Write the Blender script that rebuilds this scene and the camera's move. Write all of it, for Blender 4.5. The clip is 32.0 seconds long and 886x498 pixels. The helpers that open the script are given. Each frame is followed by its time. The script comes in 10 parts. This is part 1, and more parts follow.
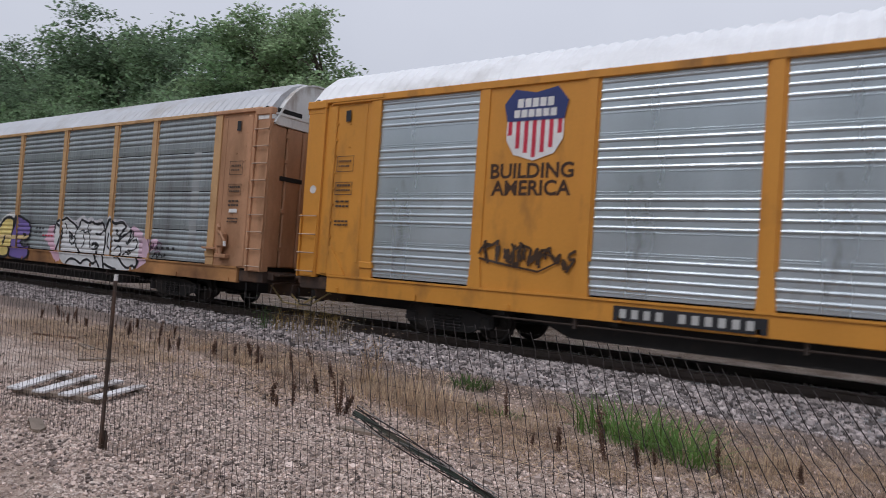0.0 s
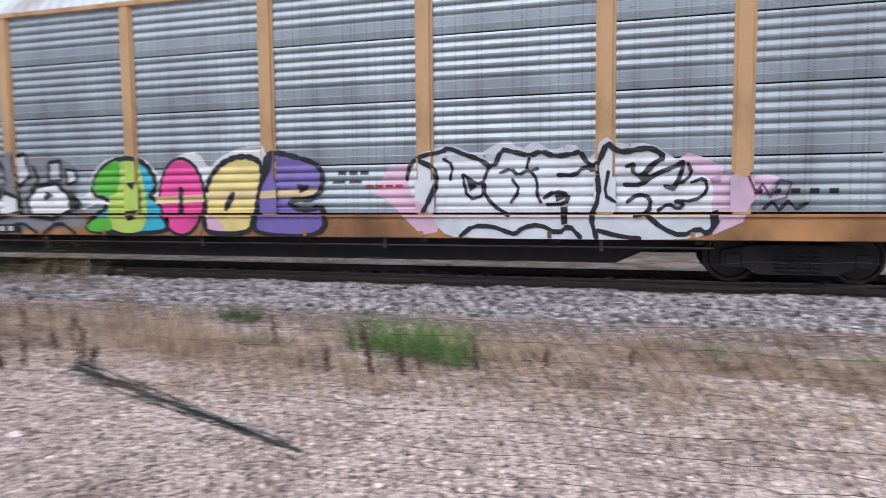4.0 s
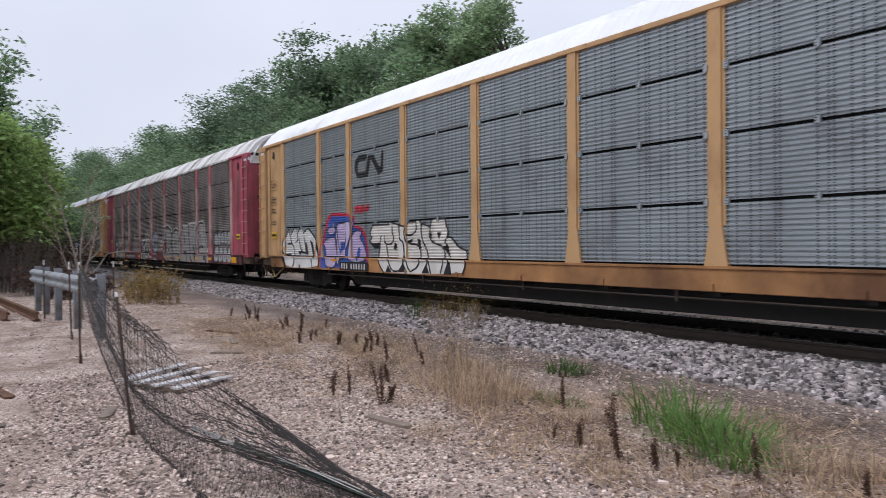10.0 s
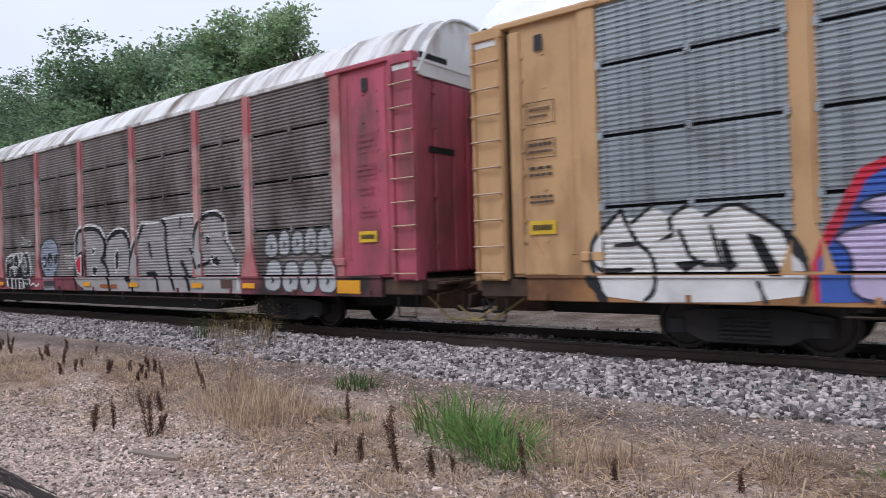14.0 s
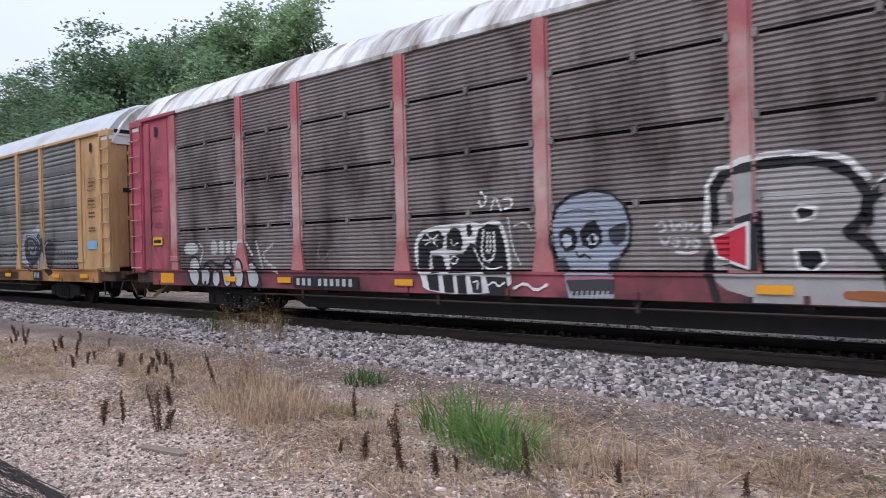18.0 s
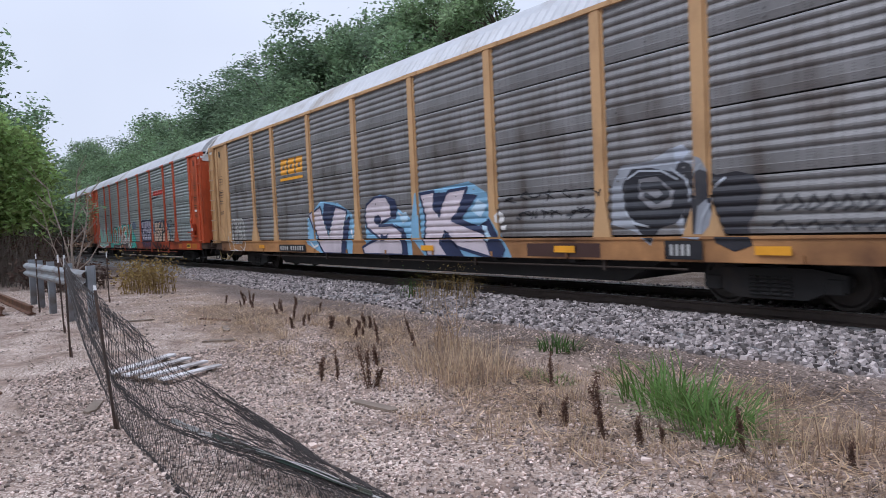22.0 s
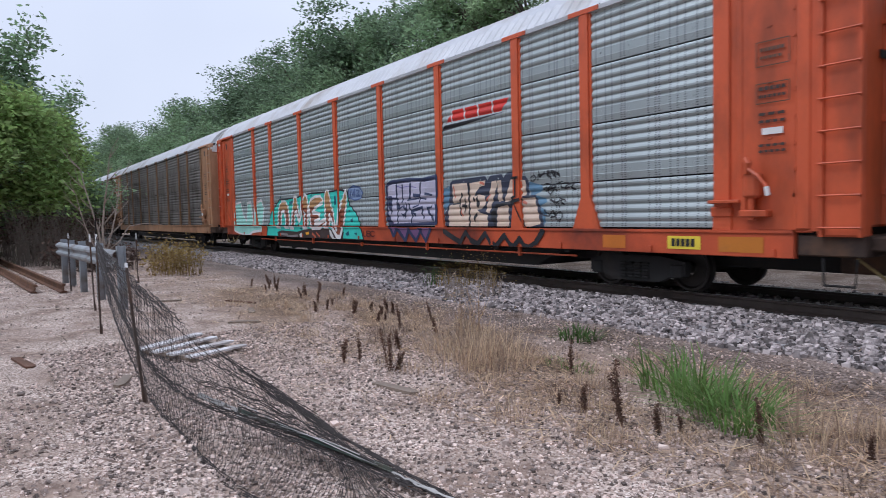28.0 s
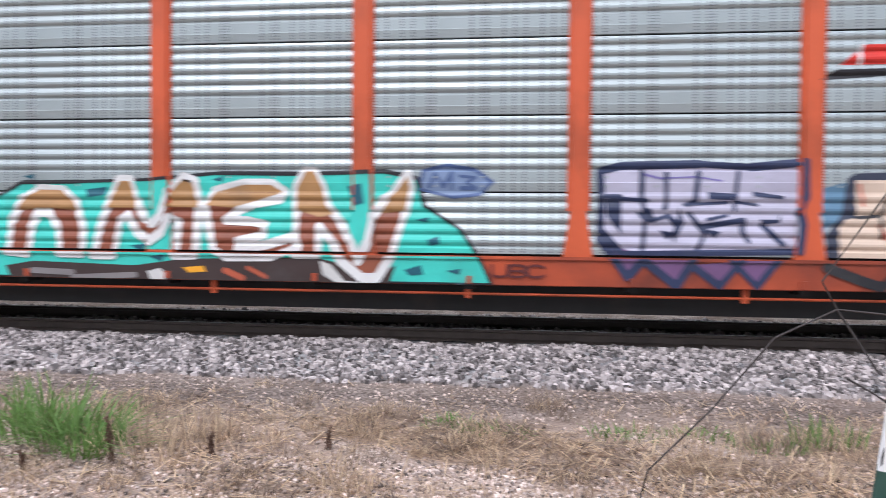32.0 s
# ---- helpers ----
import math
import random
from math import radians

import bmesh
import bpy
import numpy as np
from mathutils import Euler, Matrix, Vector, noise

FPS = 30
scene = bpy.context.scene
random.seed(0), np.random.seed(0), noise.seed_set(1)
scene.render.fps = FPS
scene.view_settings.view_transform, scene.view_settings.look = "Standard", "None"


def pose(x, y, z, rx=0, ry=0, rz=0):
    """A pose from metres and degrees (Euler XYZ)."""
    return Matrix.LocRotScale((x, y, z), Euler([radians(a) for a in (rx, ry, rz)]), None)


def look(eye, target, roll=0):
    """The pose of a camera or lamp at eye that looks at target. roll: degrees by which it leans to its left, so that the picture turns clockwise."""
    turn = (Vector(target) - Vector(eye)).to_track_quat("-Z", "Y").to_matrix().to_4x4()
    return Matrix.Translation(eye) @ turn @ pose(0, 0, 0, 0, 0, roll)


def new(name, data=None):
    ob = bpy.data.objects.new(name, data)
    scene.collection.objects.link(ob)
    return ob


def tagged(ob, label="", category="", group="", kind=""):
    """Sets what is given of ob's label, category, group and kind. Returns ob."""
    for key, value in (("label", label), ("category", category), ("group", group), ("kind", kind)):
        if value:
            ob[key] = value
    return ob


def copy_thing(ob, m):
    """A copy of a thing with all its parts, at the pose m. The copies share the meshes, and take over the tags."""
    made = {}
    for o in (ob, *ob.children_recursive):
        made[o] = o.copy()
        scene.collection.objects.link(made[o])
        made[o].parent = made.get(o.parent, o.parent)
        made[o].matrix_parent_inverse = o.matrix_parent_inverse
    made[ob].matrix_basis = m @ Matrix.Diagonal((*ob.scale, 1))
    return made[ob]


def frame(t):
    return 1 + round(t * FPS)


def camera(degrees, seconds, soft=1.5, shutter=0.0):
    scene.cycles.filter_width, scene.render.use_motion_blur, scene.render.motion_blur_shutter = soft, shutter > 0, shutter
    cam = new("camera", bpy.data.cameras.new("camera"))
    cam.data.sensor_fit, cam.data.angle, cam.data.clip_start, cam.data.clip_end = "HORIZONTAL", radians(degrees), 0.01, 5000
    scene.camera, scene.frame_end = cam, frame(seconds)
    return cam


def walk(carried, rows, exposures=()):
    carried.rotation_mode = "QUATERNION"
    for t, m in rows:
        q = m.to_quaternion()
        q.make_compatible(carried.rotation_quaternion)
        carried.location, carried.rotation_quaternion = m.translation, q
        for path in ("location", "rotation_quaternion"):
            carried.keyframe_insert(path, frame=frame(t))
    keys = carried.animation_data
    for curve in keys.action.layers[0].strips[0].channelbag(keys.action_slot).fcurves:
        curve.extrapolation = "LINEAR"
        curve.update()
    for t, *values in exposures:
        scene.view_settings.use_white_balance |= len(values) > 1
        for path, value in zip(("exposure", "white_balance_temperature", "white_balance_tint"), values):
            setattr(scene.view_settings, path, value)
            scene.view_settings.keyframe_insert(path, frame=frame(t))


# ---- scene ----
# Camera: hand-held behind a sagging wire fence. Rows: seconds, eye, heading to the left of +y, pitch, roll.
PATH = [
    (0, -1.377, -1.851, 1.611, 34.34, 1.58, 3.98),
    (0.5, -1.406, -1.841, 1.627, 32.90, -0.23, -0.38),
    (1, -1.491, -1.797, 1.578, 36.46, -2.99, 1.17),
    (1.5, -1.515, -1.788, 1.574, 40.62, -2.40, -0.33),
    (2, -1.518, -1.782, 1.587, 41.46, -2.58, 0.09),
    (2.5, -1.508, -1.816, 1.594, 40.96, -3.51, -0.22),
    (3, -1.499, -1.842, 1.565, 37.89, -2.41, -0.24),
    (3.5, -1.452, -1.786, 1.588, 29.14, -3.43, -0.57),
    (5.5, -0.194, -0.632, 1.581, -13.81, -4.42, 0.20),
    (6, 0.002, -0.431, 1.589, -5.36, -3.14, 1.78),
    (6.3, 0.044, -0.287, 1.595, 3.54, -3.30, 0.64),
    (6.5, -0.079, -0.219, 1.550, 8.62, -1.10, -0.88),
    (6.8, 0.034, -0.063, 1.608, 17.67, 3.00, -1.25),
    (7, 0.090, -0.008, 1.616, 24.30, 4.63, 0.33),
    (7.5, -0.012, -0.109, 1.659, 48.66, 0.13, -0.79),
    (8, -0.076, -0.041, 1.704, 61.38, 0.48, -0.37),
    (8.5, -0.044, -0.040, 1.652, 61.52, 0.08, -0.12),
    (9, -0.069, -0.013, 1.657, 61.46, -0.01, -1.21),
    (9.5, -0.086, -0.070, 1.646, 57.94, 0.31, -1.32),
    (10, -0.092, -0.091, 1.662, 54.16, -0.44, -0.51),
    (10.5, -0.071, -0.059, 1.659, 49.04, 0.40, -1.16),
    (11, -0.042, -0.029, 1.652, 44.26, 1.18, -1.11),
    (11.5, -0.006, -0.005, 1.659, 40.20, 1.11, -1.73),
    (12, -0.013, 0.022, 1.648, 38.17, 0.91, -1.19),
    (12.5, 0.015, 0.094, 1.657, 36.56, 0.41, -1.27),
    (13, -0.008, 0.115, 1.646, 37.07, 0.16, -1.27),
    (13.5, 0.005, 0.118, 1.653, 37.31, 0.36, -1.35),
    (14, -0.007, 0.129, 1.650, 37.89, 0.43, -1.64),
    (14.5, -0.028, 0.109, 1.636, 41.99, 0.04, -2.11),
    (15, -0.073, 0.036, 1.645, 51.84, -0.94, -3.11),
    (15.5, -0.080, -0.039, 1.620, 54.80, -1.81, -1.58),
    (17.5, 0.016, 0.169, 1.707, 42.79, -0.08, -1.92),
    (18, 0.030, 0.180, 1.705, 39.00, -0.19, -1.31),
    (18.5, 0.035, 0.216, 1.692, 37.15, -0.66, -1.96),
    (19, 0.039, 0.186, 1.660, 35.84, -0.72, -1.83),
    (19.5, 0.050, 0.282, 1.666, 38.25, -1.04, -2.53),
    (20, 0.016, 0.228, 1.678, 39.75, -1.32, -2.32),
    (20.5, 0.020, 0.199, 1.678, 41.04, -1.44, -2.35),
    (21, 0.001, 0.212, 1.676, 47.10, -1.14, -3.64),
    (21.5, -0.036, 0.172, 1.691, 52.35, -1.33, -3.14),
    (22, -0.060, 0.127, 1.683, 54.35, -2.28, -2.58),
    (22.5, -0.041, 0.117, 1.675, 52.70, -1.09, -1.48),
    (23, -0.039, 0.110, 1.681, 53.02, -1.28, -0.90),
    (23.5, -0.029, 0.154, 1.657, 55.16, -2.41, -0.93),
    (24, -0.037, 0.121, 1.663, 57.67, -2.32, -1.15),
    (24.5, -0.034, 0.114, 1.661, 58.44, -1.64, -1.81),
    (25, -0.043, 0.087, 1.662, 58.48, -2.01, -0.12),
    (25.5, -0.041, 0.098, 1.664, 59.35, -3.21, -0.93),
    (27.5, -0.020, 0.101, 1.650, 57.57, -2.84, -1.99),
    (28, -0.010, 0.089, 1.643, 56.32, -3.02, -1.35),
    (28.5, -0.002, 0.114, 1.660, 52.49, -3.20, -1.22),
    (29, -0.001, 0.116, 1.659, 48.29, -3.73, -0.85),
    (29.5, 0.032, 0.128, 1.651, 40.51, -3.85, -0.69),
    (30, 0.090, 0.092, 1.634, 27.13, -1.94, -0.29),
    (30.5, 0.105, 0.076, 1.645, 11.65, -1.89, 1.17),
    (31, 0.088, 0.089, 1.609, 2.63, -2.10, 0.18),
    (31.5, 0.090, 0.088, 1.607, 1.92, -1.86, 0.28),
    (32, 0.083, 0.069, 1.601, 6.44, -1.38, 0.55),
]
STOPS = ((0, -0.2), (1, 0.2), (2, 0.6), (3, 0.6), (4.5, 0.65), (6, 0.98), (7, 0.5), (8, 0.1), (9, 0.17), (12, 0.18), (13, 0.22), (14, 0.3), (15.5, 0.2), (18, 0.4), (19, 0.5), (20, 0.85), (21, 0.45), (22, 0.2), (25, 0.26), (28, 0.2), (29, 0.27), (30, 0.76), (31, 0.84), (32, 0.88))
KELVIN = ((0, 6100), (1, 5720), (2, 5620), (3, 5680), (6, 5780), (8, 5880), (10, 6050), (13, 6080), (15, 5680), (17, 5800), (20, 5720), (21, 5780), (22, 5720), (23, 5820), (25, 5880), (28, 5700), (30, 5950))
EXPOSURES = [(t, e, float(np.interp(t, *zip(*KELVIN))), 14) for t, e in STOPS]

cam = camera(65.6, 32.0, soft=0.65, shutter=0.4)


def aimed(x, y, z, yaw, pitch, roll):
    a, b = radians(yaw), radians(pitch)
    return look((x, y, z), (x - 5 * math.sin(a) * math.cos(b), y + 5 * math.cos(a) * math.cos(b), z + 5 * math.sin(b)), roll)


walk(cam, [(r[0], aimed(*r[1:])) for r in PATH], exposures=EXPOSURES)

# ---- light: overcast sky, faint wide sun ----
SUN_ELEV, SUN_ROT = radians(58), radians(200)
world = bpy.data.worlds.new("overcast_sky")
scene.world = world
world.use_nodes = True
wn, wl = world.node_tree.nodes, world.node_tree.links
wn.clear()
sky = wn.new("ShaderNodeTexSky")
sky.sky_type = "NISHITA"
sky.sun_disc = False
sky.sun_elevation, sky.sun_rotation = SUN_ELEV, SUN_ROT
sky.air_density, sky.dust_density = 1.0, 3.0
sky_gain = wn.new("ShaderNodeVectorMath")
sky_gain.operation = "SCALE"
sky_gain.inputs["Scale"].default_value = 0.10
wcoord = wn.new("ShaderNodeTexCoord")
cloud = wn.new("ShaderNodeTexNoise")
cloud.inputs["Scale"].default_value = 1.6
cloud.inputs["Detail"].default_value = 4
cramp = wn.new("ShaderNodeValToRGB")
cramp.color_ramp.elements[0].position, cramp.color_ramp.elements[0].color = 0.3, (0.69, 0.715, 0.765, 1)
cramp.color_ramp.elements[1].position, cramp.color_ramp.elements[1].color = 0.7, (0.82, 0.835, 0.865, 1)
veil = wn.new("ShaderNodeMix")
veil.data_type = "RGBA"
veil.inputs[0].default_value = 0.9
wsep = wn.new("ShaderNodeSeparateXYZ")
dome = wn.new("ShaderNodeMapRange")
dome.inputs["From Min"].default_value, dome.inputs["From Max"].default_value = 0.25, 1.0
dome.inputs["To Min"].default_value, dome.inputs["To Max"].default_value = 0.95, 1.42
overcast = wn.new("ShaderNodeVectorMath")
overcast.operation = "SCALE"
bg = wn.new("ShaderNodeBackground")
bg.inputs["Strength"].default_value = 1.0
wout = wn.new("ShaderNodeOutputWorld")
wl.new(sky.outputs[0], sky_gain.inputs[0])
wl.new(wcoord.outputs["Generated"], cloud.inputs["Vector"])
wl.new(cloud.outputs["Fac"], cramp.inputs["Fac"])
wl.new(sky_gain.outputs[0], veil.inputs[6])
wl.new(cramp.outputs["Color"], veil.inputs[7])
wl.new(wcoord.outputs["Generated"], wsep.inputs[0])
wl.new(wsep.outputs["Z"], dome.inputs["Value"])
wl.new(veil.outputs[2], overcast.inputs[0])
wl.new(dome.outputs[0], overcast.inputs["Scale"])
wl.new(overcast.outputs[0], bg.inputs["Color"])
wl.new(bg.outputs[0], wout.inputs[0])

sun = new("sun", bpy.data.lights.new("sun", "SUN"))
sun.data.energy, sun.data.angle, sun.data.color = 1.0, radians(25), (1.0, 0.96, 0.9)
sun.matrix_world = look((-8, -12, 30), (0, 8, 0))


# ---- materials ----
def mat(name, base, rough=0.8, metal=0.0, vary=0.25, scale=6.0, fine=60.0, bump=0.0, streak=0.0, dirt=None, dirt_amount=0.0, spec=0.4):
    """A surface with variation at two scales, optional vertical streaks, dirt blotches and fine relief."""
    m = bpy.data.materials.new(name)
    m.use_nodes = True
    nt = m.node_tree
    n, l = nt.nodes, nt.links
    bsdf = n["Principled BSDF"]
    bsdf.inputs["Metallic"].default_value = metal
    bsdf.inputs["Specular IOR Level"].default_value = spec
    co = n.new("ShaderNodeTexCoord")
    big = n.new("ShaderNodeTexNoise")
    big.inputs["Scale"].default_value, big.inputs["Detail"].default_value = scale, 5
    small = n.new("ShaderNodeTexNoise")
    small.inputs["Scale"].default_value, small.inputs["Detail"].default_value = fine, 3
    mp = n.new("ShaderNodeMapping")
    mp.inputs["Scale"].default_value = ((1, 1, 1), (1, 1, 0.2), (1, 0.12, 0.12))[int(streak)]
    l.new(co.outputs["Object"], mp.inputs[0])
    l.new(mp.outputs[0], big.inputs["Vector"])
    l.new(co.outputs["Object"], small.inputs["Vector"])
    info = n.new("ShaderNodeObjectInfo")
    mul = n.new("ShaderNodeMath")
    mul.operation = "MULTIPLY_ADD"
    mul.inputs[1].default_value, mul.inputs[2].default_value = 0.35, 0.0
    l.new(small.outputs["Fac"], mul.inputs[0])
    add = n.new("ShaderNodeMath")
    l.new(mul.outputs[0], add.inputs[0])
    l.new(big.outputs["Fac"], add.inputs[1])
    rnd = n.new("ShaderNodeMath")
    rnd.operation = "MULTIPLY_ADD"
    rnd.inputs[1].default_value = 0.16
    l.new(info.outputs["Random"], rnd.inputs[0])
    l.new(add.outputs[0], rnd.inputs[2])
    rr = n.new("ShaderNodeMapRange")
    rr.inputs["From Min"].default_value, rr.inputs["From Max"].default_value = 0.4, 1.05
    rr.inputs["To Min"].default_value, rr.inputs["To Max"].default_value = 1 - vary, 1 + vary
    l.new(rnd.outputs[0], rr.inputs["Value"])
    colr = n.new("ShaderNodeVectorMath")
    colr.operation = "SCALE"
    colr.inputs[0].default_value = base
    l.new(rr.outputs[0], colr.inputs["Scale"])
    last = colr.outputs[0]
    if dirt is not None:
        dn = n.new("ShaderNodeTexNoise")
        dn.inputs["Scale"].default_value, dn.inputs["Detail"].default_value = scale * (1.1 if streak else 0.45), 7
        dn.inputs["Roughness"].default_value = 0.58
        dm = n.new("ShaderNodeMapping")
        dm.inputs["Scale"].default_value = ((1, 1, 1), (1, 1, 0.4), (1, 0.12, 0.12))[int(streak)]
        dm.inputs["Location"].default_value = (3.1, 7.7, 1.3)
        l.new(co.outputs["Object"], dm.inputs[0])
        l.new(dm.outputs[0], dn.inputs["Vector"])
        dr = n.new("ShaderNodeMapRange")
        dr.inputs["From Min"].default_value, dr.inputs["From Max"].default_value = 0.62 - 0.3 * dirt_amount, 0.85 - 0.3 * dirt_amount
        l.new(dn.outputs["Fac"], dr.inputs["Value"])
        mx = n.new("ShaderNodeMix")
        mx.data_type = "RGBA"
        l.new(dr.outputs[0], mx.inputs[0])
        l.new(last, mx.inputs[6])
        mx.inputs[7].default_value = (*dirt, 1)
        last = mx.outputs[2]
    l.new(last, bsdf.inputs["Base Color"])
    ro = n.new("ShaderNodeMapRange")
    ro.inputs["To Min"].default_value, ro.inputs["To Max"].default_value = max(0.05, rough - 0.12), min(1, rough + 0.12)
    l.new(big.outputs["Fac"], ro.inputs["Value"])
    l.new(ro.outputs[0], bsdf.inputs["Roughness"])
    if bump:
        bp = n.new("ShaderNodeBump")
        bp.inputs["Strength"].default_value, bp.inputs["Distance"].default_value = bump, 0.01
        l.new(add.outputs[0], bp.inputs["Height"])
        l.new(bp.outputs[0], bsdf.inputs["Normal"])
    return m


def slotted(name, base, slots=0.6, metal=0.45, rough=0.42, dirt=(0.1, 0.07, 0.05), dirt_amount=0.3, vary=0.2):
    """Galvanised screen sheet: streaks, grime and columns of small punched slots."""
    m = mat(name, base, rough, metal, vary, 1.3, 30, 0.15, streak=1, dirt=dirt, dirt_amount=dirt_amount)
    n, l = m.node_tree.nodes, m.node_tree.links
    bsdf = n["Principled BSDF"]
    co = n.new("ShaderNodeTexCoord")
    sep = n.new("ShaderNodeSeparateXYZ")
    l.new(co.outputs["Object"], sep.inputs[0])

    def comb(out, period, width):
        d = n.new("ShaderNodeMath")
        d.operation = "DIVIDE"
        d.inputs[1].default_value = period
        l.new(out, d.inputs[0])
        f = n.new("ShaderNodeMath")
        f.operation = "FRACT"
        l.new(d.outputs[0], f.inputs[0])
        c = n.new("ShaderNodeMath")
        c.operation = "LESS_THAN"
        c.inputs[1].default_value = width
        l.new(f.outputs[0], c.inputs[0])
        return c.outputs[0]

    a, b = comb(sep.outputs["X"], 0.07, 0.5), comb(sep.outputs["Z"], 0.037, 0.42)
    column = n.new("ShaderNodeMath")
    column.operation = "DIVIDE"
    column.inputs[1].default_value = 0.07
    l.new(sep.outputs["X"], column.inputs[0])
    whole = n.new("ShaderNodeMath")
    whole.operation = "FLOOR"
    l.new(column.outputs[0], whole.inputs[0])
    chance = n.new("ShaderNodeTexWhiteNoise")
    chance.noise_dimensions = "1D"
    l.new(whole.outputs[0], chance.inputs["W"])
    keep = n.new("ShaderNodeMath")
    keep.operation = "GREATER_THAN"
    keep.inputs[1].default_value = 0.58
    l.new(chance.outputs["Value"], keep.inputs[0])
    both = n.new("ShaderNodeMath")
    both.operation = "MULTIPLY"
    l.new(a, both.inputs[0])
    l.new(keep.outputs[0], both.inputs[1])
    p = n.new("ShaderNodeMath")
    p.operation = "MULTIPLY"
    l.new(both.outputs[0], p.inputs[0])
    l.new(b, p.inputs[1])
    q = n.new("ShaderNodeMath")
    q.operation = "MULTIPLY"
    q.inputs[1].default_value = slots
    l.new(p.outputs[0], q.inputs[0])
    mx = n.new("ShaderNodeMix")
    mx.data_type = "RGBA"
    old = bsdf.inputs["Base Color"].links[0].from_socket
    l.new(q.outputs[0], mx.inputs[0])
    l.new(old, mx.inputs[6])
    mx.inputs[7].default_value = (0.02, 0.022, 0.025, 1)
    l.new(mx.outputs[2], bsdf.inputs["Base Color"])
    return m


def leafy(name, base, vary=0.5):
    m = mat(name, base, 0.6, 0, 0.3, 0.5, 4, spec=0.25)
    n, l = m.node_tree.nodes, m.node_tree.links
    bsdf = n["Principled BSDF"]
    geo = n.new("ShaderNodeNewGeometry")
    hsv = n.new("ShaderNodeHueSaturation")
    old = bsdf.inputs["Base Color"].links[0].from_socket
    l.new(old, hsv.inputs["Color"])
    v = n.new("ShaderNodeMapRange")
    v.inputs["To Min"].default_value, v.inputs["To Max"].default_value = 1 - vary, 1 + vary
    l.new(geo.outputs["Random Per Island"], v.inputs["Value"])
    l.new(v.outputs[0], hsv.inputs["Value"])
    h = n.new("ShaderNodeMapRange")
    h.inputs["To Min"].default_value, h.inputs["To Max"].default_value = 0.485, 0.51
    l.new(geo.outputs["Random Per Island"], h.inputs["Value"])
    l.new(h.outputs[0], hsv.inputs["Hue"])
    l.new(hsv.outputs[0], bsdf.inputs["Base Color"])
    tr = n.new("ShaderNodeBsdfTranslucent")
    l.new(hsv.outputs[0], tr.inputs["Color"])
    ms = n.new("ShaderNodeMixShader")
    ms.inputs[0].default_value = 0.48
    out = n["Material Output"]
    l.new(bsdf.outputs[0], ms.inputs[1])
    l.new(tr.outputs[0], ms.inputs[2])
    l.new(ms.outputs[0], out.inputs[0])
    return m


def stony(name, base, vary=0.45, rough=0.9):
    """Loose stones: each island has its own grey."""
    m = mat(name, base, rough, 0, 0.15, 8, 60, 0.3, spec=0.25)
    n, l = m.node_tree.nodes, m.node_tree.links
    bsdf = n["Principled BSDF"]
    geo = n.new("ShaderNodeNewGeometry")
    hsv = n.new("ShaderNodeHueSaturation")
    l.new(bsdf.inputs["Base Color"].links[0].from_socket, hsv.inputs["Color"])
    v = n.new("ShaderNodeMapRange")
    v.inputs["To Min"].default_value, v.inputs["To Max"].default_value = 1 - vary, 1 + vary
    l.new(geo.outputs["Random Per Island"], v.inputs["Value"])
    l.new(v.outputs[0], hsv.inputs["Value"])
    l.new(hsv.outputs[0], bsdf.inputs["Base Color"])
    return m


